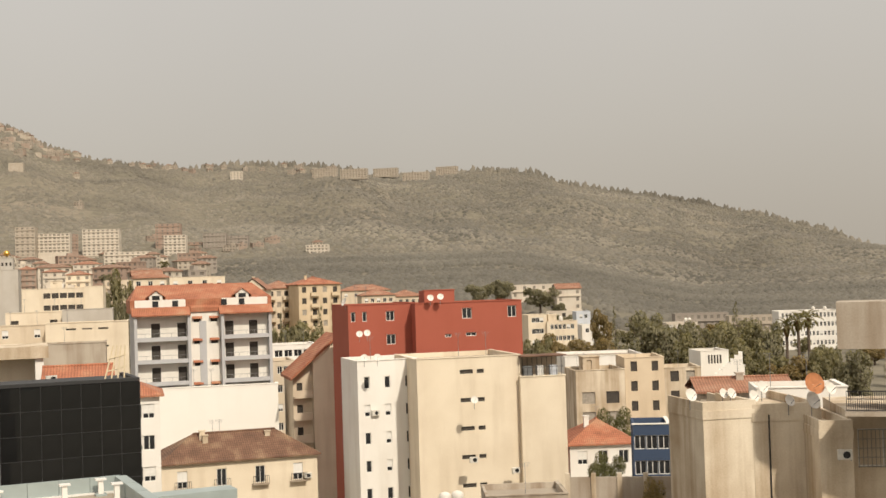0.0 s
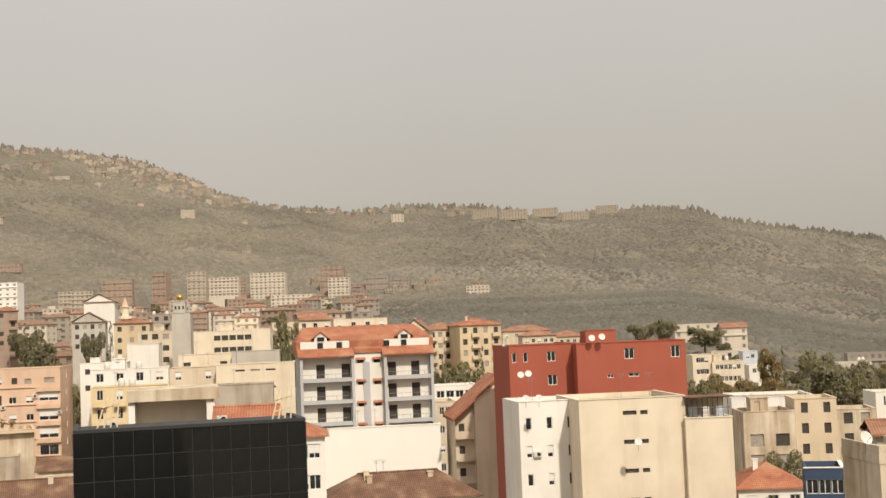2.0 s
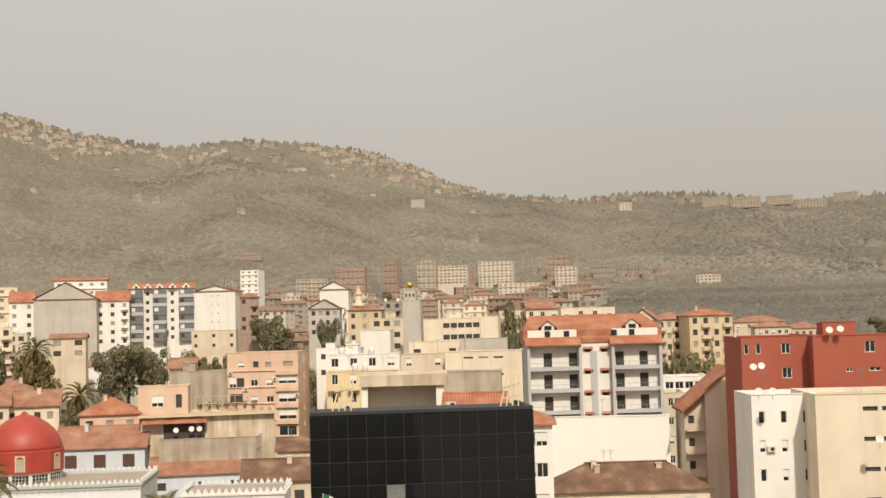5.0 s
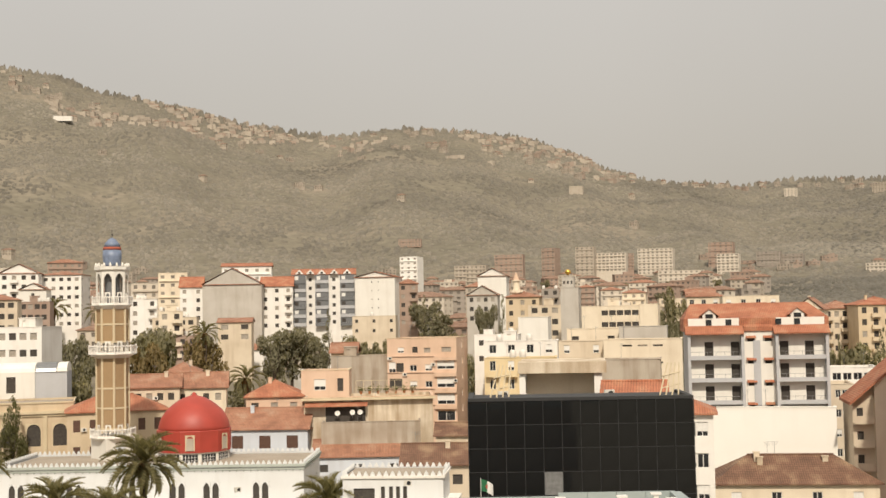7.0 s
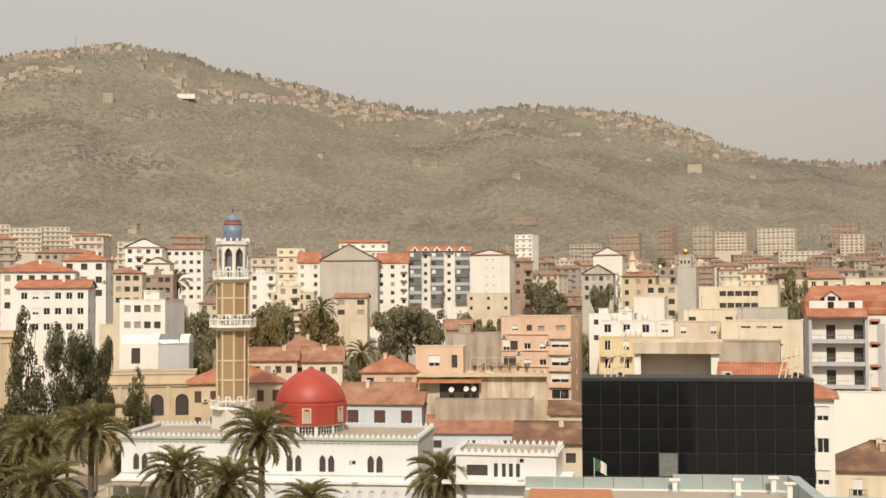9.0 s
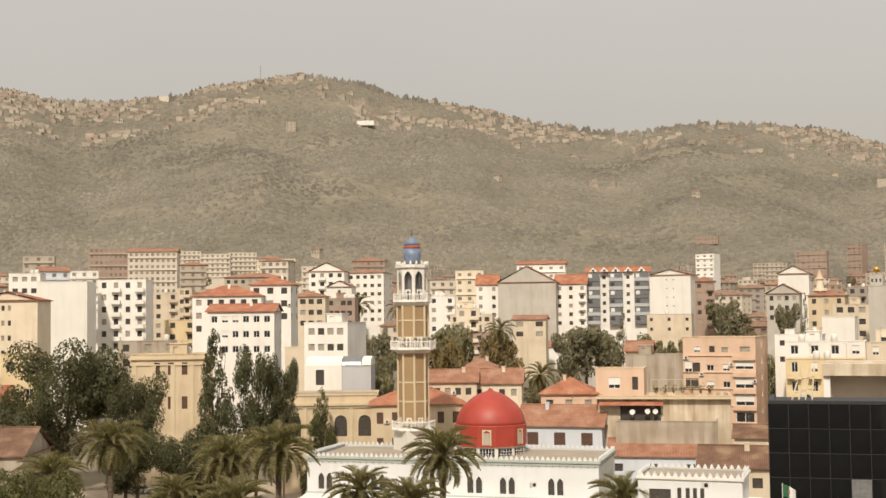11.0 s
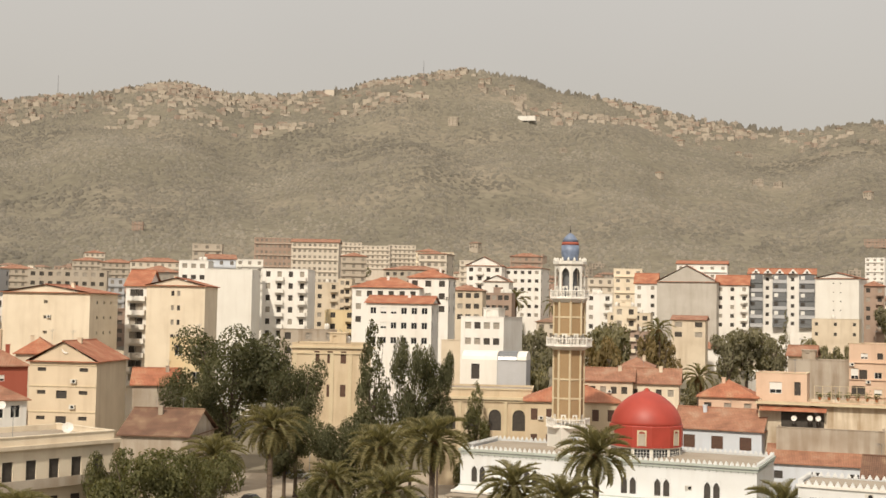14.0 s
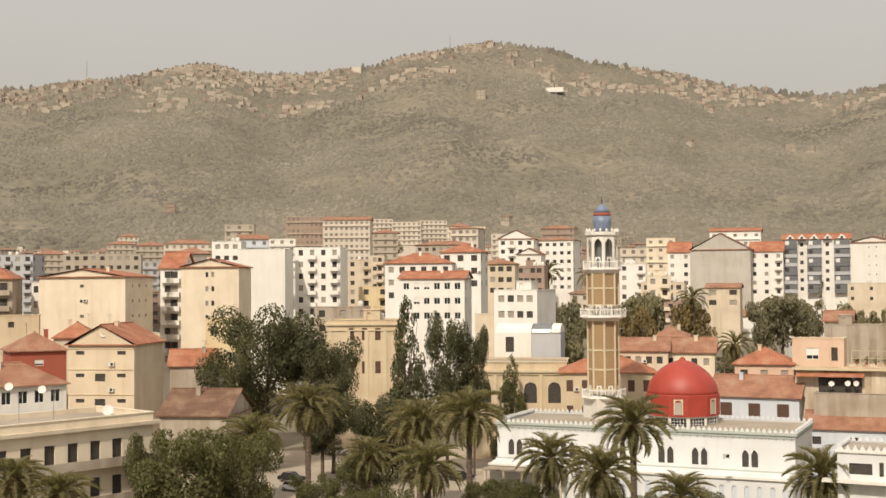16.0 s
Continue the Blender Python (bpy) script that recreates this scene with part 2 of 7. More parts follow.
            self.face((at(a, c, deep), at(a, d, deep), at(a, d), at(a, c)), slot)
            self.face((at(b, c), at(b, d), at(b, d, deep), at(b, c, deep)), slot)

    def mesh(self, name, mats, smooth=False):
        me = bpy.data.meshes.new(name)
        me.from_pydata(self.v, [], self.f)
        for m in mats if isinstance(mats, (list, tuple)) else [mats]:
            me.materials.append(m)
        me.polygons.foreach_set("material_index", self.s)
        if smooth:
            me.polygons.foreach_set("use_smooth", [True] * len(self.f))
        me.update()
        if self.n:
            me.normals_split_custom_set_from_vertices(self.n)
        return me


def part(name, geo, mats, parent, label="", smooth=False):
    ob = new(name, geo.mesh(name, mats, smooth) if isinstance(geo, Geo) else geo)
    ob.parent = parent
    return tagged(ob, label)


def thing(name, label, category, m, group="", kind=""):
    ob = new(name)
    ob.empty_display_size = 0.5
    ob.matrix_world = m
    return tagged(ob, label, category, group, kind)


WINDOWS = {}


def window_mesh(kind, w, h):
    """One piece of a window in its opening; local x along the wall, y inwards."""
    key = (kind, round(w, 2), round(h, 2))
    if key in WINDOWS:
        return WINDOWS[key]
    g = Geo()
    t = 0.07 if w < 1.6 else 0.09
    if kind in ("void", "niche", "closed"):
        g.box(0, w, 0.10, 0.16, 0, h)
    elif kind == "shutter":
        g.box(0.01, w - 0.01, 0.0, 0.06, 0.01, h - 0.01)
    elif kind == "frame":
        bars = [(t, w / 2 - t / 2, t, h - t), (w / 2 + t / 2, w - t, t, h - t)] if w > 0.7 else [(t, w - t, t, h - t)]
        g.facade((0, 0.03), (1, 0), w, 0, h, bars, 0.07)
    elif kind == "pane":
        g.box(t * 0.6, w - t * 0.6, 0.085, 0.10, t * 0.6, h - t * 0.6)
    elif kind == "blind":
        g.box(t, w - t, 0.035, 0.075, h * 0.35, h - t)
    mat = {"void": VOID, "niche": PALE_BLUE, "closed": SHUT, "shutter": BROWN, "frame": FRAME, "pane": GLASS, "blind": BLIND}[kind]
    WINDOWS[key] = g.mesh("window", mat)
    return WINDOWS[key]


def put_window(parent, x, y, z, turn, w, h, style):
    kind = style if style in ("void", "shutter", "closed") else "frame"
    ob = new("window", window_mesh(kind, w, h))
    ob.parent = parent
    ob.matrix_local = pose(x, y, z, 0, 0, turn)
    if kind == "frame":
        new("pane", window_mesh("pane", w, h)).parent = ob
        if style == "blind":
            new("roller_blind", window_mesh("blind", w, h)).parent = ob
    return ob


# ground height under town and hill, from the distance and the bearing
RIDGE = ((-75, 8.4), (-67, 8.8), (-63, 9.4), (-58.5, 10.2), (-56, 9.8), (-54, 9.85), (-51, 10.2), (-49, 10.75), (-45.3, 11.3), (-43, 11.0),
         (-40.3, 10.25), (-37, 9.7), (-34.4, 9.0), (-31, 8.5), (-29.7, 8.4), (-27.5, 8.8), (-25, 8.6), (-21.6, 8.25), (-19.4, 7.5), (-17.2, 6.5),
         (-14.5, 5.85), (-11, 5.7), (-9.6, 5.85), (-6, 5.75), (-2.1, 5.1), (1.5, 5.3), (4.2, 5.15), (6, 4.45), (9, 3.95), (11.6, 3.45), (14, 2.9), (16.5, 2.2), (19.7, 0.95), (30, 0.3))
TOWN = ((0, 0), (240, 0), (330, 7), (430, 15), (700, 31), (1000, 46), (1250, 58), (1400, 66))


def lerp(table, x):
    if x <= table[0][0]:
        return table[0][1]
    for (a, p), (b, q) in zip(table, table[1:]):
        if x <= b:
            k = (x - a) / (b - a)
            return p + (q - p) * (k * k * (3 - 2 * k) * 0.5 + k * 0.5)
    return table[-1][1]


RIDGE_AT = 2600.0


def ground_z(x, y):
    d, b = math.hypot(x, y), math.degrees(math.atan2(x, y))
    if d < 240:
        return 0.0
    low = lerp(TOWN, min(d, 1400)) * lerp(((3, 1.0), (12, 0.30)), b) * max(0.0, min(1.0, (60 - b) / 30))
    if d <= 1250:
        return low
    top = EYE + RIDGE_AT * math.tan(radians(lerp(RIDGE, b))) - 9
    k = (d - 1250) / (RIDGE_AT - 1250)
    if k > 1:
        return top - (k - 1) * 260
    rough = noise.fractal(Vector((x * 0.0022, y * 0.0022, 3.1)), 1.0, 2.0, 3) * 24 * math.sin(math.pi * k)
    gully = (math.sin(b * 0.55 + 0.8 * math.sin(d * 0.004)) + 0.5 * math.sin(b * 1.3 + d * 0.002)) * -11 * math.sin(math.pi * k)
    return low + (top - low) * (0.25 * k + 0.75 * (k ** 1.12)) + rough + gully


FOOT = []
g = Geo()
g.lathe(((0.5, 0.5), (0.56, 0.6), (0.56, 1.5), (0.42, 1.72), (0.15, 1.8)), 12)
TANK = g.mesh("tank", DISH, True)
g = Geo()
for px, py in ((-0.4, -0.4), (0.4, -0.4), (0.4, 0.4), (-0.4, 0.4)):
    g.tube((px, py, 0), (px, py, 0.5), 0.04, 0.04, 4)
g.box(-0.5, 0.5, -0.5, 0.5, 0.44, 0.5)
TANK_STAND = g.mesh("stand", STEEL)
g = Geo()
g.box(0, 0.85, -0.36, -0.02, 0, 0.58)
g.lathe(((0.21, -0.375), (0.21, -0.362)), 10, slot=1)
for i in range(len(g.v) - 20, len(g.v)):
    px, py, pz = g.v[i]
    g.v[i] = (px + 0.5, pz, py + 0.29)
WALL_UNIT = g.mesh("air_conditioner", [AC_WHITE, IRON])


def building(name, label, x, y, yaw, w, ztop, depth=10.0, wall=WHITE, trim=None, floors=3, storey=3.0, cols=3, win=(1.1, 1.3), style="glass",
             roof="flat", roof_h=2.2, tile=TILE, side=(0, 0), balcony=(), sill=0.95, top=0.0, margin=0.9, group="", ridge="x", category="building", blind=0.2, extra=()):
    """A town building: walls with real openings, windows, balconies and roof. side: window columns on the right (and left) wall."""
    rnd = random.Random(int(abs(x * 31 + y * 17)) + 5)
    base = min(ground_z(x, y), ztop - 3.0) - 0.6
    H = ztop - base
    root = thing(name, label, category, pose(x, y, base, 0, 0, yaw), group)
    ww, wh = win
    ca, sa = math.cos(radians(yaw)), math.sin(radians(yaw))
    FOOT.append((x + ca * w / 2 - sa * depth / 2, y + sa * w / 2 + ca * depth / 2, math.hypot(w, depth) / 2))

    def grid(width, n):
        holes = []
        for k in range(n):
            cx = margin + ww / 2 + (width - 2 * margin - ww) * (k / (n - 1) if n > 1 else 0.5)
            for q in range(floors):
                z0 = H - top - (q + 1) * storey + sill
                if z0 > 0.3 and z0 + wh < H - 0.3:
                    holes.append((cx - ww / 2, cx + ww / 2, z0, z0 + wh, k, q))
        return holes

    g = Geo()
    faces = ((cols, w, (0, 0), (1, 0), 0), (side[0], depth, (w, 0), (0, 1), 90), (0, w, (w, depth), (-1, 0), 180), (side[1], depth, (0, depth), (0, -1), 270))
    spots = []
    for n, width, p0, u, turn in faces:
        holes = grid(width, n) if n else []
        if turn == 0:
            holes += [(a, a + ew, H - dz - eh, H - dz, -1, (ew, eh, es)) for a, dz, ew, eh, es in extra]
        g.facade(p0, u, width, 0, H, [h[:4] for h in holes])
        for h in holes:
            spots.append((p0[0] + u[0] * h[0] - u[1] * -0.0, p0[1] + u[1] * h[0], h[2], turn, h[4], h[5]))
    r = Geo()
    if roof == "flat":
        t, dip = 0.25, 0.55
        for a, b, c, d in ((0, w, 0, t), (0, w, depth - t, depth), (0, t, t, depth - t), (w - t, w, t, depth - t)):
            g.face(((a, c, H), (b, c, H), (b, d, H), (a, d, H)))
        for p, q in (((t, t), (t, depth - t)), ((t, depth - t), (w - t, depth - t)), ((w - t, depth - t), (w - t, t)), ((w - t, t), (t, t))):
            g.face(((*p, H - dip), (*q, H - dip), (*q, H), (*p, H)))
        r.box(t, w - t, t, depth - t, H - dip - 0.15, H - dip)
        part("roof", r, ROOFING, root)
        c = Geo()
        c.box(-0.08, w + 0.08, -0.08, 0.30, H, H + 0.10)
        c.box(w - 0.30, w + 0.08, 0.30, depth, H, H + 0.10)
        part("coping", c, trim or wall, root)
    else:
        o, th = 0.45, 0.16
        x0, x1, y0, y1 = -o, w + o, -o, depth + o
        if roof == "hip":
            k = min(depth, w) / 2
            a, b = ((k, depth / 2), (w - k, depth / 2)) if w >= depth else ((w / 2, k), (w / 2, depth - k))
        elif ridge == "x":
            a, b = (x0, depth / 2), (x1, depth / 2)
        else:
            a, b = (w / 2, y0), (w / 2, y1)
        E, R = H + 0.02, H + roof_h
        c0, c1, c2, c3 = (x0, y0, E), (x1, y0, E), (x1, y1, E), (x0, y1, E)
        A, Bq = (*a, R), (*b, R)
        up = lambda p: (p[0], p[1], p[2] + th)
        if roof == "gable" and ridge == "y" or roof == "hip" and w < depth:
            quads = ((c0, A, Bq, c3), (c1, c2, Bq, A))
            ends = ((c0, c1, A), (c2, c3, Bq))
        else:
            quads = ((c0, c1, Bq, A), (c2, c3, A, Bq))
            ends = ((c1, c2, Bq), (c3, c0, A))
        for q in quads:
            r.face([up(p) for p in q])
        for q in ends:
            (r if roof == "hip" else g).face([up(p) for p in q] if roof == "hip" else
                                             [(min(max(p[0], 0), w), min(max(p[1], 0), depth), p[2] if p[2] > E + 0.1 else H) for p in q])
        for p, q in ((c0, c1), (c1, c2), (c2, c3), (c3, c0)):
            r.face((p, q, up(q), up(p)))
        r.face((c3, c2, c1, c0))
        part("roof", r, tile, root)
        cap = Geo()
        cap.tube(up(A), up(Bq), 0.14, 0.14, 6)
        part("ridge_cap", cap, tile, root)
    part("wall", g, [wall], root)
    dist = math.hypot(x, y)
    if roof == "flat" and dist < 430 and w > 6 and floors > 1:
        if rnd.random() < 0.55:
            sw, sx0 = rnd.uniform(2.2, 3.2), rnd.uniform(0.15, 0.55) * w
            b = Geo()
            b.facade((sx0, depth * 0.45), (1, 0), sw, H - 0.55, H + 1.7, [(0.6, 1.4, H - 0.5, H + 1.3)], 0.2)
            b.box(sx0, sx0 + sw, depth * 0.45 + 0.21, depth * 0.8, H - 0.55, H + 1.7)
            b.box(sx0 - 0.15, sx0 + sw + 0.15, depth * 0.45 - 0.15, depth * 0.8 + 0.15, H + 1.7, H + 1.85)
            part("stair_head", b, wall, root)
        for _ in range(rnd.randint(0, 2)):
            tx, ty = rnd.uniform(0.1, 0.9) * w, rnd.uniform(0.25, 0.75) * depth
            t = thing("water_tank", "pale plastic water tank on a flat roof", "water tank", root.matrix_world @ pose(tx, ty, H - 0.55), "roof water tanks")
            part("tank", TANK, None, t)
            part("stand", TANK_STAND, None, t)
    if dist < 330 and w > 5:
        for _ in range(rnd.randint(1, 2)):
            ax, ay = rnd.uniform(0.15, 0.85) * w, depth * 0.5
            b = Geo()
            za, zb = H + (0 if roof == "flat" else roof_h * 0.6), H + (2.4 if roof == "flat" else roof_h + 1.6)
            b.tube((ax, ay, za - 0.5), (ax, ay, zb), 0.03, 0.02, 5)
            for q in range(4):
                b.tube((ax - 0.45 + 0.06 * q, ay, zb - 0.12 * q), (ax + 0.45 - 0.06 * q, ay, zb - 0.12 * q), 0.014, 0.014, 4)
            part("antenna", b, STEEL, root)
        if roof != "flat" and w > 6:
            b = Geo()
            ax = rnd.uniform(0.25, 0.7) * w
            b.box(ax, ax + 0.6, depth * 0.36, depth * 0.36 + 0.5, H, H + roof_h + 0.5)
            b.box(ax - 0.08, ax + 0.68, depth * 0.36 - 0.08, depth * 0.36 + 0.58, H + roof_h + 0.5, H + roof_h + 0.6)
            part("chimney", b, wall, root)
        for sx, sy, sz, turn, k, q in spots:
            if turn == 0 and k >= 0 and k not in balcony and rnd.random() < 0.09 and sz > 1.5:
                part("air_conditioner", WALL_UNIT, None, root).matrix_local = pose(sx + ww + 0.1, 0.0, sz + 0.1)
    # past 450 m windows take the two haze-paled colours at random
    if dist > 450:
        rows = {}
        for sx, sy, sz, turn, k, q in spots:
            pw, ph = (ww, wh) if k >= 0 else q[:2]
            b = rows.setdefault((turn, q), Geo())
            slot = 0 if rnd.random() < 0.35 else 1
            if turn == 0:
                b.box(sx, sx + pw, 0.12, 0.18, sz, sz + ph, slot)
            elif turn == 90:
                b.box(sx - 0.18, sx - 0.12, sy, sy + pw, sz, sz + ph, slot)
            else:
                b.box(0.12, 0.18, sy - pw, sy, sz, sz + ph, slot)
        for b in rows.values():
            tagged(part("glazing_band", b, [FAR_VOID, FAR_PALE], root), kind="stuff")
        for q in range(floors if cols else 0):
            z = H - top - (q + 1) * storey
            if z > 0.5 and (balcony or q % 2 == 0):
                b = Geo()
                b.box(0.3, w - 0.3, -0.5, 0.0, z - 0.1, z + (0.75 if balcony else 0.12))
                part("balcony_band", b, trim or wall, root)
        spots = []
    for sx, sy, sz, turn, k, q in spots:
        st, pw, ph = style, ww, wh
        if k < 0:
            pw, ph, st = q
        elif style == "glass" and rnd.random() < blind:
            st = "blind"
        elif style == "void" and pw < 2.5 and rnd.random() < 0.28:
            st = "closed"
        off = 0.08
        a = radians(turn)
        put_window(root, sx - math.sin(a) * off, sy + math.cos(a) * off, sz, turn, pw, ph, st)
        if turn == 0 and k in balcony:
            b = Geo()
            b.box(sx - 0.55, sx + ww + 0.55, -1.05, 0.0, sz - sill - 0.05, sz - sill + 0.10)
            b.box(sx - 0.55, sx + ww + 0.55, -1.05, -0.97, sz - sill + 0.10, sz - sill + 0.95)
            b.box(sx - 0.55, sx - 0.47, -0.97, 0.0, sz - sill + 0.10, sz - sill + 0.95)
            b.box(sx + ww + 0.47, sx + ww + 0.55, -0.97, 0.0, sz - sill + 0.10, sz - sill + 0.95)
            part("balcony", b, trim or wall, root)
    return root


def hill_site(x, y, yaw, w, ztop, h):
    """Slides a building along its bearing to where the hillside lies h metres below its top."""
    d0 = math.hypot(x, y)
    rise = (ztop - EYE) / d0
    d = 1262.0
    while d < RIDGE_AT and ground_z(x * d / d0, y * d / d0) < EYE + d * rise - h:
        d += 6.0
    k = d / d0
    return x * k, y * k, yaw, w * k, EYE + d * rise


# ---------- ground ----------
def terrain():
    g = Geo()
    dists = [0, 40, 80, 120, 160, 200, 240, 285, 330, 380, 430, 500, 580, 660, 750, 850, 950, 1050, 1150, 1250] + [1250 + 18 * k for k in range(1, 76)] + [2660, 2750, 2900, 3300, 4200]
    bears = [-180, -150, -120, -100] + [-88 + 0.4 * k for k in range(300)] + [45, 70, 100, 140, 180]
    nb = len(bears)
    for d in dists:
        for b in bears:
            x, y = d * math.sin(radians(b)), d * math.cos(radians(b))
            side = 0.0 if abs(b + 28) < 62 else 1.0
            z = ground_z(x, y) if not side else ground_z(x, y) * (0.0 if b > 20 or b < -100 else 0.9)
            g.v.append((x, y, z))
    for i in range(len(dists) - 1):
        for j in range(nb - 1):
            a = i * nb + j
            g.f.append((a, a + 1, a + nb + 1, a + nb))
            g.s.append(0)
    m, n, l, p = nodes("dry_hill_ground")
    big = noise_node(n, l, 0.006, 6)
    fine = noise_node(n, l, 0.09, 6)
    # ground tones lifted and greyed as well, for haze on the hill
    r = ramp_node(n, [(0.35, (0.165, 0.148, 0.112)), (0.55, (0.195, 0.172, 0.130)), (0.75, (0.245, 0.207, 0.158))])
    l.new(big.outputs[0], r.inputs[0])
    c = mix(n, l, "OVERLAY", 0.5, r.outputs[0], fine.outputs[0])
    l.new(c, p.inputs["Base Color"])
    p.inputs["Roughness"].default_value = 0.95
    p.inputs["Specular IOR Level"].default_value = 0.1
    ob = new("ground", g.mesh("ground", m, True))
    tagged(ob, "dry scrubby ground rising to a hill", "ground", kind="structure")


terrain()


# ---------- town blocks, nearest quarter first ----------
building("apartment_building", "cream rendered apartment block with narrow slot windows", -3.2, 132.0, 13.4, 11.5, 21.83, 12, CREAM, None, 5, 3.0, 0,
         extra=[(x, 1.3 + 3.05 * k, w, 0.45, "void") for k in range(5) for x, w in ((4.7, 1.5), (6.6, 0.8))])
building("apartment_building", "tall narrow white stair wing of the cream block", -9.8, 135.6, 16.1, 6.7, 21.62, 9, WHITE, None, 5, 3.05, 3, (0.65, 1.3), sill=0.9, top=0.9, margin=0.7)
building("apartment_building", "lower cream rendered terrace wing with rain stains", 7.9, 133.8, 8.6, 5.0, 19.48, 11, CREAM, None, 1, 3.0, 0)
building("apartment_building", "red painted upper block with white framed windows", -11.8, 150.5, 14.5, 8.5, 27.53, 12, RED, None, 3, 2.9, 0,
         extra=((0.35, 0.85, 0.55, 1.2, "glass"), (1.75, 0.85, 0.55, 1.2, "glass"), (4.7, 0.85, 1.05, 1.2, "glass"), (4.7, 3.7, 1.15, 1.25, "glass")))
building("apartment_building", "red painted stepped-forward block with few windows", -3.6, 149.6, 11.4, 13.3, 27.49, 12, RED, None, 3, 2.9, 0,
         extra=((5.8, 0.7, 1.2, 1.3, "glass"), (11.5, 0.6, 1.1, 1.4, "glass"), (3.6, 3.8, 0.8, 0.4, "glass"), (6.2, 3.7, 1.3, 0.45, "glass")))
building("roof_house", "small red painted stair head on the roof", -2.5, 153.0, 11.0, 3.8, 29.01, 4, RED, None, 1, 3, 0)
building("white_wall_block", "blank white rendered party wall building", -39.8, 168.9, 10.5, 16.6, 16.67, 2.2, BRIGHT, None, 1, 3, 0)
building("slim_house", "slim white house with tiled porch and grey blinds", -31.9, 117.8, 14.1, 4.4, 19.9, 7, WHITE, None, 4, 3.0, 3, (1.1, 1.4), roof="hip", roof_h=1.2, margin=0.5, blind=0.6)
manor = building("old_house", "old cream house with a long worn brown tiled roof", -31.7, 136.4, 19.1, 17.5, 10.74, 8, CREAM, None, 1, 3.4, 4, (1.1, 1.9), "glass", "hip", 2.7, TILE_OLD, sill=0.75, margin=1.7, blind=0.3)
for k in range(4):
    cx = 2.25 + 13.0 * k / 3
    zz = 10.74 - manor.location.z - 2.7
    g = Geo()
    g.box(cx - 0.95, cx + 0.95, -0.65, 0.0, zz - 0.12, zz)
    slab = part("balcony", g, CONCRETE, manor)
    g = Geo()
    for q in range(9):
        xx = cx - 0.9 + 0.225 * q
        g.tube((xx, -0.6, zz), (xx, -0.6, zz + 0.85), 0.025, 0.025, 4)
    g.tube((cx - 0.9, -0.6, zz + 0.85), (cx + 0.9, -0.6, zz + 0.85), 0.035, 0.035, 4)
    part("railing", g, IRON, slab)
for cx, cy in ((5.2, 2.6), (12.4, 3.1), (8.6, 4.4)):
    g = Geo()
    zz = 10.74 - manor.location.z
    g.box(cx - 0.3, cx + 0.3, cy - 0.25, cy + 0.25, zz, zz + 2.7)
    g.box(cx - 0.38, cx + 0.38, cy - 0.33, cy + 0.33, zz + 2.7, zz + 2.82)
    part("chimney", g, STAINED, manor)
building("flats", "pale stained flats behind the white wall", -28.0, 198.0, 13.1, 3.6, 18.20, 10, SAND, None, 4, 3.0, 2, (0.8, 1.2))
building("villa", "white villa with an orange hipped tile roof", 14.5, 149.3, 2.5, 8.0, 9.80, 9, WHITE, None, 2, 3.2, 3, (1.2, 1.6), "glass", "hip", 2.6)
building("office_block", "small blue banded office block with dark glazing", 17.9, 120.7, -6.4, 3.6, 15.56, 6, BLUE, WHITE, 4, 2.45, 3, (1.08, 1.35), "glass", margin=0.12, sill=0.35, top=0.3, blind=0)
building("flats", "weathered concrete flats with sunlit peach walls", 27.0, 188.1, -0.2, 6.0, 17.62, 10, PALE_OCHRE, None, 4, 3.0, 2, (1.0, 1.5), "void")
building("flats", "stained grey concrete flats with loggias", 19.4, 187.0, 4.1, 7.5, 15.97, 10, STAINED, None, 3, 3.0, 2, (2.0, 1.8), "void")
building("flats", "low stained concrete flats with a flat roof", 33.0, 188.1, -1.9, 5.5, 15.89, 9, STAINED, None, 3, 3.0, 2, (1.3, 1.6), "void")
building("stair_house", "white stepped roof house with slit windows", 41.2, 200.8, 2.4, 4.6, 17.49, 8, CLEAN, None, 1, 3.0, 5, (0.3, 1.4), "void", margin=1.2)
building("stair_house", "lower white wall beside the stepped house", 45.1, 200.0, 1.3, 3.0, 15.05, 8, CLEAN, None, 1, 3.0, 0)
steps = thing("roof_stair", "white walled open stair climbing to the roof house", "stair", pose(41.2, 193.7, 13.83, 0, 0, -12.7))
for k in range(8):
    g = Geo()
    g.box(0.62 * k, 0.62 * (k + 1) - 0.01, 0, 2.0, -8.0, 0.55 * k)
    part("step", g, BRIGHT, steps)
building("flat_roofed_hall", "long low hall with a pale flat roof", 21.4, 224.0, 0.5, 14.3, 15.80, 16, WHITE, None, 1, 3.0, 0)
building("government_block", "long white block with rows of small windows", 109.3, 405.5, -7.1, 19.5, 16.87, 16, WHITE, None, 4, 3.0, 15, (0.75, 1.5))
building("school_block", "low pale yellow block with ribbon windows", 22.1, 329.3, 6.2, 5.0, 20.53, 10, CREAM, None, 3, 3.0, 3, (1.2, 1.3))
building("school_block", "pale office block with ribbon windows", 27.0, 328.9, 5.3, 8.2, 18.59, 10, CREAM, None, 2, 3.0, 6, (0.9, 1.3))
building("villa", "low white villa by the trees", 37.3, 337.9, 1.7, 7.0, 17.05, 9, WHITE, None, 1, 3.0, 3, (1.0, 1.2))
building("villa", "pale blue-white house with dark windows", 40.1, 377.9, 1.9, 4.3, 19.71, 9, PALE_BLUE, None, 2, 3.0, 2, (1.0, 1.2))
building("large_house", "large dusty pale house on a rise", 28.2, 519.2, 4.9, 19.2, 27.85, 12, HAZED_WHITE, None, 4, 3.0, 5, (1.2, 1.4))
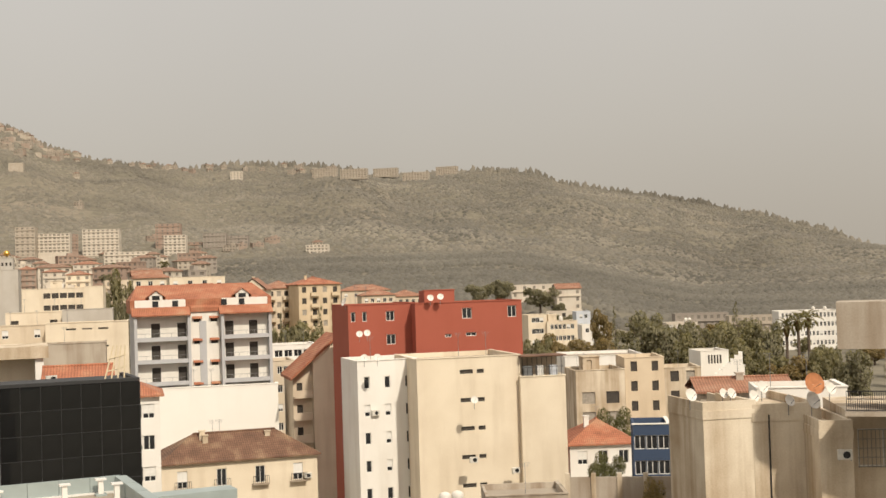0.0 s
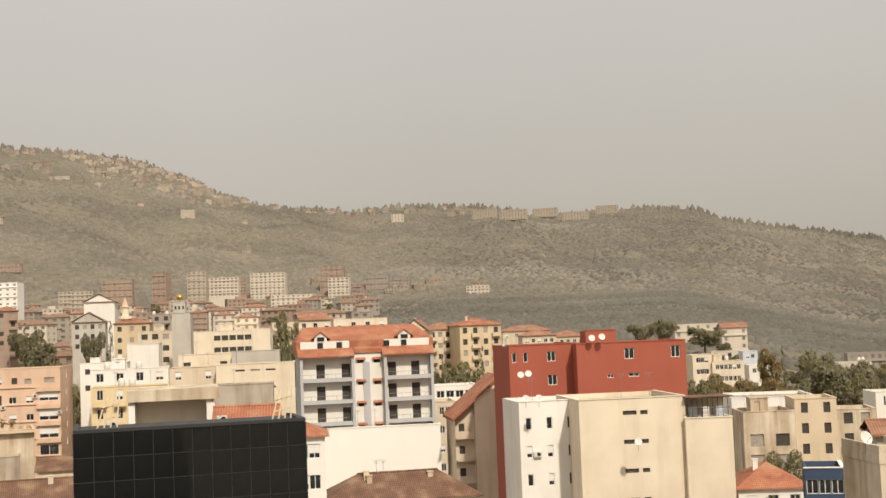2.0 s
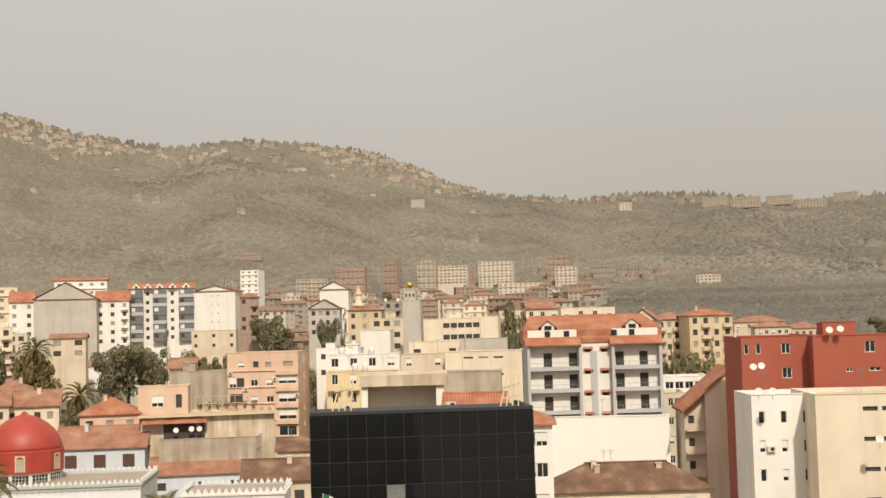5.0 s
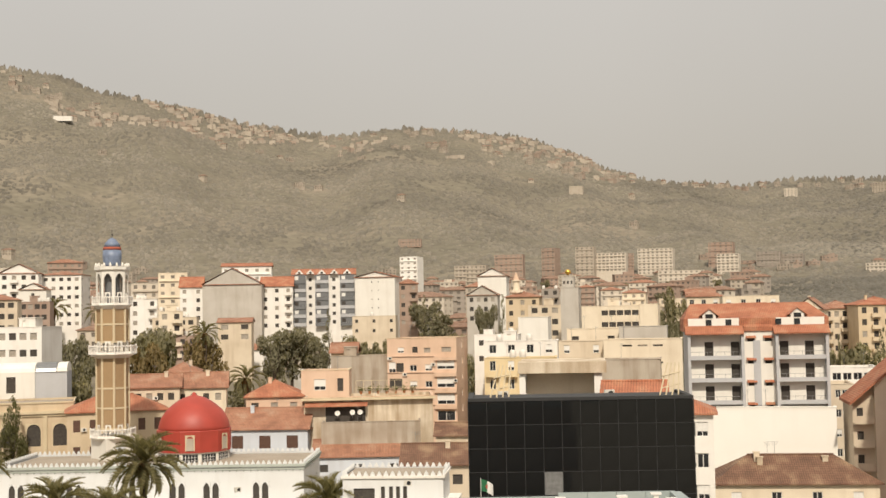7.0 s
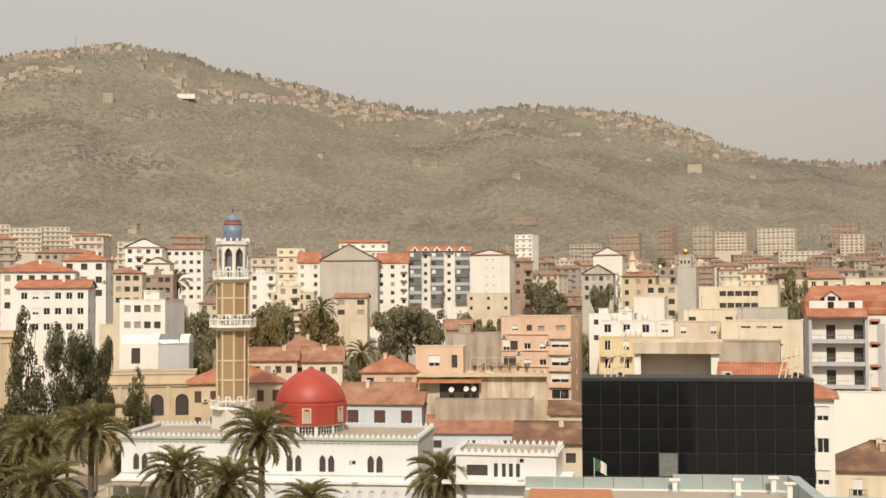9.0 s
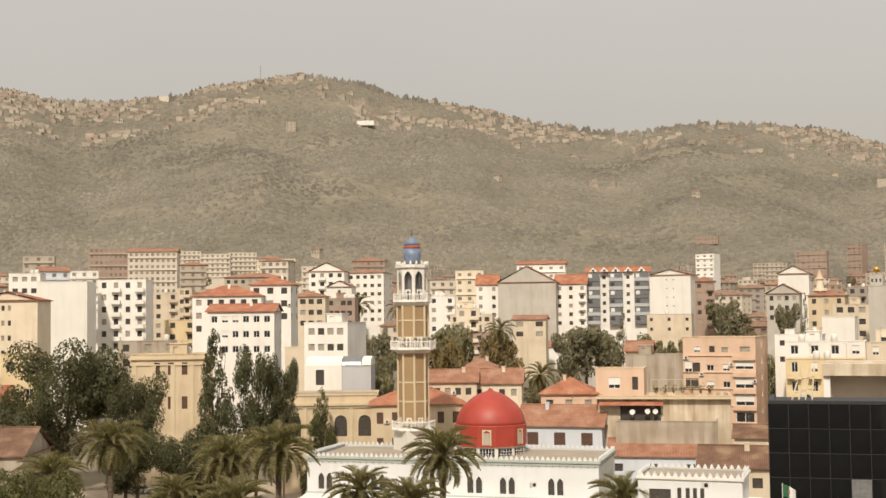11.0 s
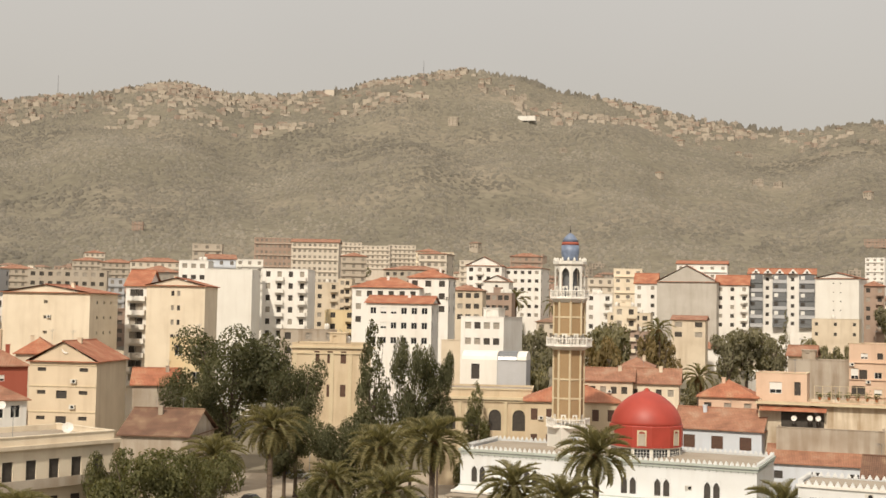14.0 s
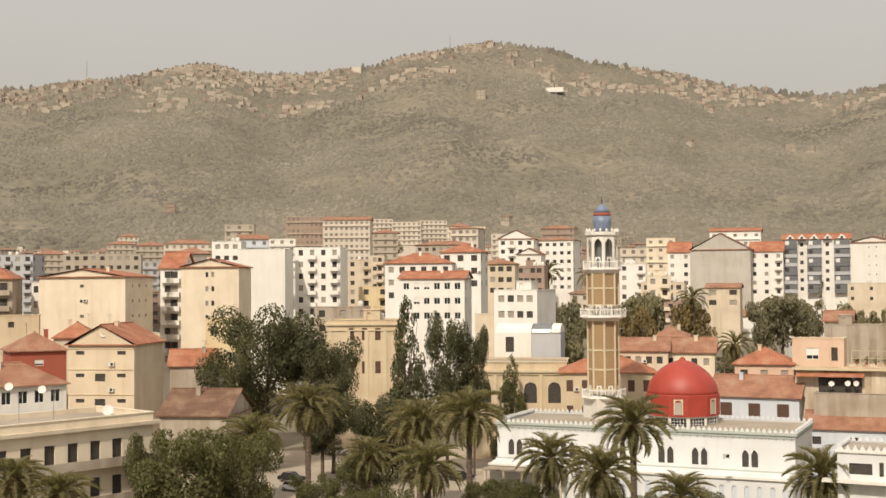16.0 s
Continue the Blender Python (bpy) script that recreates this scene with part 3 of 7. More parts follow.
building("large_house", "dusty pale gabled house on a rise", 46.6, 512.9, 2.8, 10.1, 25.65, 12, HAZED_WHITE, None, 4, 3.0, 2, (1.2, 1.4), roof="gable", roof_h=2.0, tile=TILE_DULL)
building("flats", "dusty pale flats half hidden by trees", 70.4, 393.8, -2.1, 9.8, 14.78, 10, HAZED_WHITE, None, 2, 3.0, 4, (1.2, 1.4))
building("flats", "grey unfinished flats beyond the trees", 87.7, 471.9, -2.5, 20.3, 15.10, 10, HAZED_GREY, None, 2, 3.0, 8, (1.2, 1.4), "void")
building("flats", "long dusty flats beyond the park", 102.8, 448.4, -4.9, 18.1, 14.41, 10, HAZED, None, 2, 3.0, 8, (1.2, 1.4))
building("flats", "ochre flats with tiled roof and balconies", -38.6, 327.7, 20.7, 11.5, 30.42, 14, OCHRE, None, 4, 3.0, 4, (1.2, 1.5), "void", "hip", 2.0, TILE, balcony=(1, 3))
building("flats", "weathered sand flats with balconies and tiled roof", -48.6, 336.5, 20.2, 9.4, 29.63, 12, SAND, None, 4, 3.0, 4, (1.2, 1.4), "void", "hip", 2.0, TILE_DULL, balcony=(0, 2))
building("gable_house", "cream gable ended house with a tiled roof", -52.1, 315.7, 1.4, 6.5, 29.43, 12, CREAM, None, 3, 3.0, 1, (1, 1.2), "glass", "gable", 3.0, TILE_DULL, ridge="y", side=(3, 0))
building("flats", "cream house with flat roof parapet", -71.5, 322.2, 16.5, 14.3, 33.38, 12, CREAM, None, 2, 3.0, 4, (1.2, 1.2))
building("gable_house", "pale house with dull tiled roof", -85.4, 339.4, 8.1, 9.4, 33.57, 10, CREAM, None, 2, 3.0, 3, (1.2, 1.3), "glass", "hip", 2.4, TILE_DULL)
building("flats", "low white house below the ochre flats", -30.4, 212.8, 14.1, 8.2, 20.04, 9, WHITE, None, 1, 3.0, 4, (1.4, 1.2), "glass")
for tag, spec in (("low dusty house with dull tiled roof", (-35.5, 428.5, 12.7, 16.9, 27.92)), ("long low house with dull tiled roof", (-17.6, 399.6, 10.5, 11.1, 25.75)),
                  ("low sand house with tiled roof", (-25.4, 379.2, 11.8, 10.5, 26.58))):
    building("low_house", tag, *spec, 10, SAND, None, 1, 3.0, 5, (1.1, 1.2), "glass", "hip", 1.9, TILE_DULL)

# quarter behind the black glass block
building("school", "long cream school with a ribbon of windows", -93.8, 274.4, 14.9, 13.6, 31.27, 10, CREAM, None, 2, 3.4, 0,
         extra=[(4.6 + 1.75 * k, dz, 1.5, 1.15, "void") for k in range(5) for dz in (1.0, 3.7)])
building("school", "plain cream end of the school", -80.8, 277.5, 12.2, 4.1, 31.56, 10, CREAM, None, 1, 3.4, 0)
building("clock_tower", "plain grey concrete tower with a small top stage", -105.1, 291.6, 11.8, 4.5, 36.12, 5, GREY, None, 4, 3.2, 0, side=(0, 0))
building("clock_tower", "narrow grey upper stage of the tower", -105.2, 293.2, 11.7, 2.9, 38.81, 3, GREY, None, 1, 2.6, 3, (0.45, 0.8), "void", margin=0.3, sill=0.9)
building("gable_house", "bright white gable wall of a tall house", -168.3, 384.8, 17.6, 9.7, 42.72, 12, CLEAN, None, 1, 3.0, 0, roof="gable", roof_h=2.6, ridge="y", tile=TILE_DULL)
building("gable_house", "grey house with a pitched tile roof", -163.6, 365.0, 18.1, 9.9, 35.97, 10, GREY, None, 3, 3.0, 4, (1.2, 1.4), "void", "gable", 3.0, TILE_DULL, ridge="y")
building("flats", "sand coloured house by the little minaret", -131.2, 319.1, 16.3, 9.3, 34.44, 12, OCHRE, None, 4, 3.0, 3, (1.1, 1.3), "void", "hip", 1.6, TILE_DULL)
building("flats", "pale house with shaded loggias", -120.0, 307.4, 15.3, 8.8, 31.98, 10, SAND, None, 3, 3.0, 3, (1.6, 1.4), "void")
building("white_house", "white house with small roof room", -97.0, 219.5, 17.8, 8.5, 25.95, 9, WHITE, None, 2, 3.0, 2, (0.9, 1.0), "void")
building("white_house", "small white roof room", -96.5, 223.0, 17.4, 1.8, 26.89, 4, WHITE, None, 1, 2.6, 0)
building("white_house", "bright white box house with corner window", -97.3, 243.3, 15.8, 6.3, 29.10, 9, CLEAN, None, 1, 3.0, 0)
building("white_house", "white rendered house with balcony windows", -89.7, 207.4, 18.4, 13.3, 24.96, 9, WHITE, None, 3, 3.1, 4, (1.3, 1.5), balcony=(1,))
building("yellow_house", "yellow rendered flats with small balconies", -81.4, 188.1, 19.4, 11.9, 22.65, 8, YELLOW, None, 3, 3.0, 4, (1.0, 1.6), balcony=(0, 1, 3))
building("beige_house", "beige upper storeys with a plain wall", -77.7, 218.6, 15.6, 9.7, 26.87, 9, CREAM, None, 1, 3.0, 2, (1.3, 0.7), "void")
building("beige_house", "cement grey roof box", -67.4, 217.8, 13.2, 8.6, 27.21, 6, GREY, None, 1, 3.0, 0)
building("beige_house", "pinkish beige house with shuttered windows", -73.4, 202.1, 16.0, 7.8, 24.99, 9, SAND, None, 2, 3.0, 2, (1.0, 1.4), "blind")
building("beige_house", "cream house with thin slot windows", -65.2, 201.7, 13.9, 13.1, 25.24, 9, CREAM, None, 3, 2.9, 3, (1.6, 0.3), "void", sill=1.7, margin=3.2)
building("beige_house", "unpainted lower wall with a white panel", -61.5, 186.1, 14.3, 10.0, 22.46, 8, CONCRETE, None, 1, 3.0, 0)

# peach flats and the roof terrace house
peach = building("peach_flats", "peach rendered flats with white blinds", -108.5, 205.1, 15.9, 13.1, 25.73, 14, PINK, TRIM, 5, 3.0, 0, side=(1, 0), extra=(
    (2.0, 1.7, 1.2, 1.0, "blind"), (4.8, 1.6, 1.0, 1.1, "void"), (7.0, 1.8, 1.2, 0.9, "closed"), (10.3, 1.7, 1.8, 0.9, "closed"),
    (0.3, 4.4, 1.3, 2.0, "blind"), (1.7, 4.6, 1.4, 1.8, "void"), (4.3, 5.0, 1.3, 1.1, "glass"), (7.2, 4.9, 1.3, 1.2, "blind"), (9.4, 4.2, 3.3, 1.6, "blind"),
    (0.4, 7.5, 2.4, 1.9, "void"), (4.3, 8.0, 1.3, 1.1, "blind"), (7.2, 8.0, 1.3, 1.1, "glass"), (9.4, 7.2, 3.3, 2.0, "blind"),
    (0.4, 10.5, 2.4, 1.9, "void"), (4.3, 11.0, 1.3, 1.1, "glass"), (7.2, 11.0, 1.3, 1.1, "blind"), (9.4, 10.3, 3.3, 2.0, "blind"),
    (4.3, 14.0, 1.3, 1.1, "blind"), (9.4, 13.5, 3.3, 1.8, "glass")))
for q in range(5):
    zz = 25.73 - peach.location.z - 0.9 - 3.0 * q
    for x0, x1, up in ((0.0, 13.1, 0.14), (9.0, 13.1, -0.75)):
        g = Geo()
        g.box(x0, x1, -0.22 if up > 0 else -0.45, 0.0, zz - 2.5 + min(up, 0), zz - 2.5 + max(up, 0))
        part("floor_band", g, PINK, peach)
for x0, dz in ((0.5, 4.0), (8.7, 5.2), (3.3, 7.0), (12.8, 8.2)):
    part("air_conditioner", WALL_UNIT, None, peach).matrix_local = pose(x0 - 0.4, 0, 25.73 - peach.location.z - dz)
building("terrace_house", "pink turret on a roof terrace", -112.9, 181.8, 25.8, 8.2, 20.87, 7, PINK, TRIM, 1, 3.6, 0, extra=((2.2, 1.5, 2.0, 1.9, "blind"), (6.2, 1.4, 1.0, 2.2, "void")))
terr = building("terrace_house", "long pale house with a cluttered roof terrace", -109.4, 176.9, 27.7, 21.5, 16.58, 10, STAINED, PINK, 1, 3.4, 0)
g = Geo()
g.box(-0.4, 21.9, -1.0, 0.0, 16.58 - terr.location.z - 0.45, 16.58 - terr.location.z - 0.08)
part("roof_slab", g, TRIM, terr, "pale projecting roof slab edge")
building("terrace_house", "house with dull orange hipped tile roof", -120.2, 175.9, 30.3, 9.5, 16.53, 10, PINK, None, 1, 3.2, 3, (1.2, 1.4), "void", "hip", 2.6)
building("terrace_house", "bare concrete boundary wall building", -104.4, 174.1, 27.0, 16.1, 12.83, 6, CONCRETE, None, 1, 3.2, 0)
building("old_house", "stained old sand house with bare side wall", -127.8, 217.2, 24.5, 13.5, 21.97, 9, CONCRETE, None, 2, 3.0, 0)
building("old_house", "old sand house with shallow roof", -130.8, 222.4, 24.5, 5.2, 22.37, 8, OCHRE, None, 2, 3.0, 0, roof="gable", roof_h=2.0, tile=TILE_DULL)
building("shuttered_house", "pale blue house with brown shutters and tiled gable roof", -120.6, 169.5, 21.4, 14.2, 11.62, 9, PALE_BLUE, None, 1, 3.4, 3, (1.9, 2.1), "shutter", "gable", 3.2, TILE_DULL, sill=0.4, margin=1.6)
building("tiled_house", "low house under dull orange tiles", -103.9, 170.9, 27.3, 14.3, 7.47, 9, PALE_BLUE, None, 1, 3.2, 3, (1.3, 1.2), "void", "gable", 2.4, TILE_DULL)
building("tiled_house", "low house under worn brown tiles", -69.6, 135.1, 23.3, 8.2, 11.61, 8, SAND, None, 1, 3.2, 2, (1.2, 1.2), "void", "gable", 2.2, TILE_OLD)
building("tiled_house", "stub of brown tiled lean-to roof", -86.7, 180.2, 21.7, 5.4, 10.43, 8, SAND, None, 1, 3.2, 0, roof="gable", roof_h=1.8, tile=TILE_OLD)

# tall apartment row in the middle distance
building("apartment_block", "white block with grey balconies in stripes", -230.1, 365.6, 29.2, 21.7, 44.70, 12, WHITE, None, 6, 2.95, 0, roof="gable", roof_h=2.0,
         extra=[(a, 1.1 + 2.95 * q, 1.1, 1.2, "void") for q in range(6) for a in (5.6, 13.8)])
building("apartment_block", "white blank gable end with tiny vents", -208.5, 371.5, 15.3, 13.9, 43.22, 12, CLEAN, None, 5, 2.95, 2, (0.4, 0.4), "void", "gable", 1.8, TILE, ridge="y", side=(4, 0), margin=5.6, sill=1.2)
building("apartment_block", "white block with brown balconies and tiled roof", -234.8, 353.1, 29.6, 10.7, 40.59, 12, WHITE, None, 5, 2.95, 3, (1.2, 1.3), "void", "gable", 3.4, balcony=(2,))
building("gable_block", "raw cement gable wall under a tiled roof", -247.2, 337.1, 28.3, 19.5, 41.27, 14, GREY, None, 1, 3, 0, roof="gable", roof_h=5.4, ridge="y")
building("apartment_block", "white block with dark windows beneath orange tiles", -256.7, 337.5, 33.3, 7.5, 40.67, 12, WHITE, None, 5, 2.95, 2, (1.2, 1.3), "void", "gable", 3.6)
building("apartment_block", "white top storey block behind the gable", -263.4, 371.0, 31.4, 17.8, 48.88, 12, WHITE, None, 2, 2.9, 5, (1.2, 1.0), "void", "gable", 1.2)
building("apartment_block", "cream slab block with small windows", -278.4, 353.6, 34.2, 10.2, 46.65, 12, CREAM, None, 7, 2.9, 3, (1.3, 1.1))
building("low_house", "sand coloured low house before the apartments", -191.8, 339.6, 23.5, 13.6, 29.99, 10, SAND, None, 2, 3, 3, (0.9, 1), "void")
building("low_house", "low house with dull tiled roof and porch", -221.1, 309.1, 29.6, 10.0, 28.81, 10, SAND, None, 2, 3, 2, (2.2, 1.5), "void", "gable", 1.2, TILE_DULL)
building("low_house", "low pale house with long flat roof", -224.0, 281.8, 32.5, 12.3, 30.60, 10, SAND, None, 3, 3, 5, (1.4, 1.3), "void")
building("low_house", "brick coloured low house", -202.4, 260.6, 31.8, 7.9, 25.76, 9, HAZED_RED, None, 2, 3, 3, (1.2, 1.2), "void")
building("white_tower", "slender white tower block with slots", -366.0, 711.4, 7.2, 12.0, 67.80, 12, WHITE, None, 9, 2.9, 3, (1.6, 1.1), "void")
building("low_house", "long low tiled house among trees", -136.7, 165.9, 35.5, 8.2, 18.57, 9, SAND, None, 1, 3, 4, (1, 1.2), "void", "gable", 2.0, TILE_DULL)
building("low_house", "sand house under long dull tiles", -132.9, 172.8, 33.6, 8.9, 18.12, 9, CREAM, None, 1, 3, 4, (1, 1.2), "void", "gable", 2.4, TILE_DULL)
building("low_house", "dull tiled house among trees", -153.8, 197.1, 34.0, 6.8, 19.56, 9, SAND, None, 1, 3, 2, (1, 1.2), "void", "hip", 1.8, TILE_DULL)

# quarter beyond the mosque
building("white_villa", "long white building with arched upper windows and tiled roof", -205.6, 175.0, 37.6, 14.4, 31.54, 10, WHITE, None, 3, 3.2, 6, (1.3, 1.4), "glass", "gable", 1.6, TILE, side=(2, 0))
building("white_villa", "white block with deep eaves and orange tiles", -230.7, 191.8, 42.3, 16.3, 35.48, 12, WHITE, None, 3, 3.1, 6, (1.3, 1.4), "void", "hip", 2.4, TILE)
building("white_villa", "white corner house with orange hipped roof", -225.5, 205.3, 35.7, 10.1, 38.22, 10, WHITE, None, 3, 3.1, 3, (1.5, 1.5), "void", "hip", 2.2, TILE, side=(2, 0))
building("white_house", "white flat house with brick top loggia", -174.6, 173.3, 21.2, 9.2, 29.12, 10, WHITE, None, 4, 3.1, 4, (1.35, 1.3), "void", top=0.2)
building("plain_house", "plain beige side wall building", -178.7, 172.0, 36.1, 4.1, 24.35, 8, SAND, None, 1, 3, 0)
building("gable_house", "white gable house with balconies", -304.0, 304.1, 37.0, 12.3, 46.14, 12, WHITE, None, 5, 3, 4, (1.4, 1.4), "void", "gable", 3.0, TILE, ridge="y", side=(3, 0), balcony=(1,))
building("flats", "white flats with dull red roof", -301.5, 320.5, 29.3, 13.4, 45.85, 14, WHITE, None, 6, 3, 5, (1.3, 1.2), "void", "hip", 1.4, TILE_DULL, side=(2, 0))
building("gable_house", "white low gable house", -289.1, 297.7, 34.2, 8.3, 40.33, 10, CLEAN, None, 2, 3, 1, (1, 1), "void", "gable", 2.0, TILE_DULL, ridge="y")
building("flats", "sand flats with open balconies", -251.4, 243.5, 37.9, 10.3, 36.05, 10, SAND, None, 3, 3, 4, (1.5, 1.4), "void", "hip", 1.6, TILE_DULL)
building("flats", "sand flats with tiled roof and arches", -381.7, 353.1, 33.2, 12.1, 54.03, 14, HAZED_WHITE, None, 5, 3, 4, (1.6, 1.4), "void", "hip", 1.2, TILE_DULL, side=(2, 0))
building("flats", "long dusty flats on the slope", -331.2, 289.6, 42.8, 20.8, 44.56, 12, HAZED, None, 2, 3, 8, (1.2, 1.2), "void", "hip", 1.4, TILE_DULL)
building("brick_house", "unfinished dull red brick house", -258.1, 265.1, 36.2, 8.8, 35.82, 9, HAZED_RED, None, 3, 3, 4, (1.4, 1.4), "void")
building("tall_flats", "tall blank white tower block", -251.6, 163.4, 45.0, 11.4, 39.14, 12, CLEAN, None, 1, 3, 0, side=(2, 0))
building("tall_flats", "white flats with tiers of small balconies", -253.7, 181.7, 44.4, 11.4, 39.89, 14, WHITE, None, 9, 2.95, 4, (1.1, 1.4), "void", balcony=(1, 3))
building("tall_flats", "white flats with small square windows", -280.3, 174.1, 50.2, 7.6, 42.12, 12, WHITE, None, 7, 2.95, 3, (1.3, 1.2), "void")
building("tall_flats", "tall beige gable wall under a tiled roof", -220.7, 129.8, 45.5, 11.8, 34.10, 13, CREAM, None, 7, 2.9, 2, (0.6, 1.0), "void", "gable", 1.6, TILE, ridge="y", margin=5.0)
building("tall_flats", "flats with stacked balconies and orange roof", -227.9, 129.2, 46.4, 4.5, 33.97, 12, WHITE, None, 7, 2.9, 2, (1.5, 1.4), "void", "gable", 3.4, TILE, balcony=(0, 1))
building("tall_flats", "broad cream gable wall with paired vents", -229.6, 103.9, 35.6, 18.0, 32.14, 12, CREAM, None, 6, 2.9, 2, (0.6, 0.55), "void", "gable", 1.5, TILE, ridge="y", side=(3, 0), margin=8.6)
building("flats", "edge flats with dark loggias", -235.6, 105.0, 56.0, 1.7, 31.30, 10, WHITE, None, 3, 3, 1, (0.9, 1.3), "void")
gabled = building("gable_house", "yellow rendered house with a cross gable and air conditioners", -171.4, 82.0, 40.4, 10.1, 21.64, 12, PALE_OCHRE, None, 3, 3.6, 0, roof="gable", roof_h=2.9, tile=TILE, ridge="y",
                  extra=[(a, dz, ew, eh, "void") for dz in (0.8, 4.1, 7.8) for a, ew, eh in ((1.2, 1.3, 0.55), (7.5, 1.3, 0.55), (4.1, 1.6, 1.15)) if dz > 1 or ew < 1.5])
for dz in (0.35, 3.4, 7.1):
    g = Geo()
    zz = 21.64 - gabled.location.z - dz
    g.box(0.0, 10.1, -0.1, 0.0, zz - 0.14, zz)
    part("floor_band", g, TRIM, gabled)
for a, dz in ((6.3, 3.0), (6.2, 6.7)):
    part("air_conditioner", WALL_UNIT, None, gabled).matrix_local = pose(a, 0, 21.64 - gabled.location.z - dz)
building("tiled_house", "white house beneath dull tiles", -159.7, 63.9, 88.2, 12.1, 16.96, 9, WHITE, None, 1, 3.2, 5, (1.3, 1.7), "glass", "hip", 2.9, TILE_DULL)
building("tiled_house", "house with red painted upper wall and tiles", -188.4, 80.7, 74.8, 8.4, 20.10, 9, RED, None, 1, 3.2, 1, (1.4, 1.0), "blind", "hip", 2.8, TILE_DULL)
building("tiled_house", "orange tiled house behind the yellow gable", -201.3, 93.7, 59.0, 7.0, 21.44, 9, SAND, None, 1, 3.2, 0, roof="hip", roof_h=2.6)
building("tiled_house", "low stone house under brown tiles", -186.3, 107.4, 56.0, 7.5, 16.60, 10, CONCRETE, None, 2, 3.2, 0, roof="gable", roof_h=2.6, tile=TILE)
building("stone_house", "long rough stone house under old brown tiles", -143.6, 81.3, 40.5, 8.9, 13.31, 12, CONCRETE, None, 1, 3.2, 0, roof="gable", roof_h=3.0, tile=TILE_OLD)
building("flats", "blue grey flats with balconies", -389.4, 157.5, 48.0, 15.8, 40.83, 12, LIGHT_GREY, None, 6, 3, 5, (1.5, 1.5), "void", side=(2, 0), balcony=(0, 2, 4))
building("flats", "dark sided flats with tiled roof", -231.8, 93.7, 56.0, 5.4, 31.84, 10, CONCRETE, None, 5, 3, 2, (1.4, 1.4), "void", "hip", 2.0, TILE, balcony=(1,))
building("beige_house", "long low beige wall house", -213.2, 86.3, 64.0, 9.2, 25.30, 10, OCHRE, None, 1, 3, 1, (1, 1), "void")
building("flats", "brown and white slab flats on the slope", -506.6, 357.4, 48.8, 18.8, 65.11, 14, HAZED_RED, HAZED_WHITE, 8, 2.9, 8, (1.2, 1.3), "void", "flat")
building("flats", "beige slab flats on the slope", -487.8, 366.2, 45.1, 23.2, 62.72, 14, HAZED_WHITE, None, 8, 2.9, 9, (1.3, 1.3), "void", "gable", 1.8, TILE_DULL)
building("flats", "twin topped sand flats", -472.7, 300.2, 51.6, 13.0, 58.10, 10, HAZED, None, 5, 3, 3, (1.5, 1.4), "void")
building("flats", "dusty flats with many balconies", -346.6, 199.7, 54.0, 13.4, 40.70, 12, HAZED_GREY, None, 5, 3, 6, (1.5, 1.4), "void", "hip", 2.0, TILE_DULL, balcony=(1, 3))
building("flats", "dusty sand flats below the hill", -379.5, 179.8, 58.6, 24.6, 41.24, 12, HAZED, None, 4, 3, 9, (1.4, 1.3), "void")
hall = building("ochre_hall", "ochre hall with pilasters and tall shutters", -179.6, 135.5, 47.0, 13.8, 23.90, 12, OCHRE, None, 2, 6.0, 3, (1.0, 2.2), "shutter", sill=2.4, margin=4.0)
hall_top = 23.90 - hall.location.z
for o, z0, z1 in ((0.35, hall_top - 0.9, hall_top - 0.55), (0.2, hall_top - 1.9, hall_top - 1.7)):
    g = Geo()
    g.box(-o, 14.8 + o, -o, 0.0, z0, z1)
    part("cornice", g, TRIM, hall)
for k in range(5):
    g = Geo()
    g.box(0.3 + 3.3 * k, 1.0 + 3.3 * k, -0.16, 0.0, 0.0, hall_top - 1.9)
    part("pilaster", g, TRIM, hall)
building("ochre_hall", "ochre hall side wing", -187.5, 115.1, 52.5, 6.1, 24.55, 10, YELLOW, None, 2, 4.6, 2, (1.2, 1.8), "glass", sill=1.6)

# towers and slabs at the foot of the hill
building("tower_block", "pale concrete tower block in haze", -364.0, 1248.0, 6.3, 36.2, 94.45, 16, HAZED_WHITE, None, 10, 3, 8, (2.2, 1.6), "void")
building("tower_block", "brick red tower block in haze", -298.8, 1285.7, 5.1, 25.5, 99.88, 16, HAZED_RED, None, 12, 3, 5, (2.0, 1.5), "void")
building("tower_block", "sand tower block with dark windows", -284.1, 1258.3, 4.7, 22.0, 86.49, 16, HAZED_WHITE, None, 9, 3, 5, (2.4, 1.6), "void")
building("tower_block", "broad grey slab block in haze", -253.4, 1305.6, 3.0, 24.1, 89.40, 16, HAZED_GREY, None, 10, 3, 6, (2.0, 1.6), "void")
building("tower_block", "broad grey slab block stepping down", -230.9, 1314.9, 2.0, 23.4, 86.52, 16, HAZED_GREY, None, 10, 3, 6, (2.0, 1.6), "void")
building("tower_block", "slim red and white tower", -423.2, 1122.9, -3.3, 13.7, 92.34, 14, HAZED_RED, None, 9, 3, 3, (2.0, 1.5), "void")
building("tower_block", "red brick flats in haze", -446.2, 1059.9, 12.8, 26.5, 84.39, 14, HAZED_RED, None, 7, 3, 6, (2.0, 1.5), "void")
building("tower_block", "sand flats in haze", -417.8, 908.5, 14.7, 25.9, 69.25, 14, HAZED, None, 4, 3, 8, (2.0, 1.5), "void")
building("tower_block", "tall sand flats in haze", -386.0, 1115.1, 7.1, 17.4, 91.61, 14, HAZED, None, 9, 3, 4, (2.0, 1.5), "void")
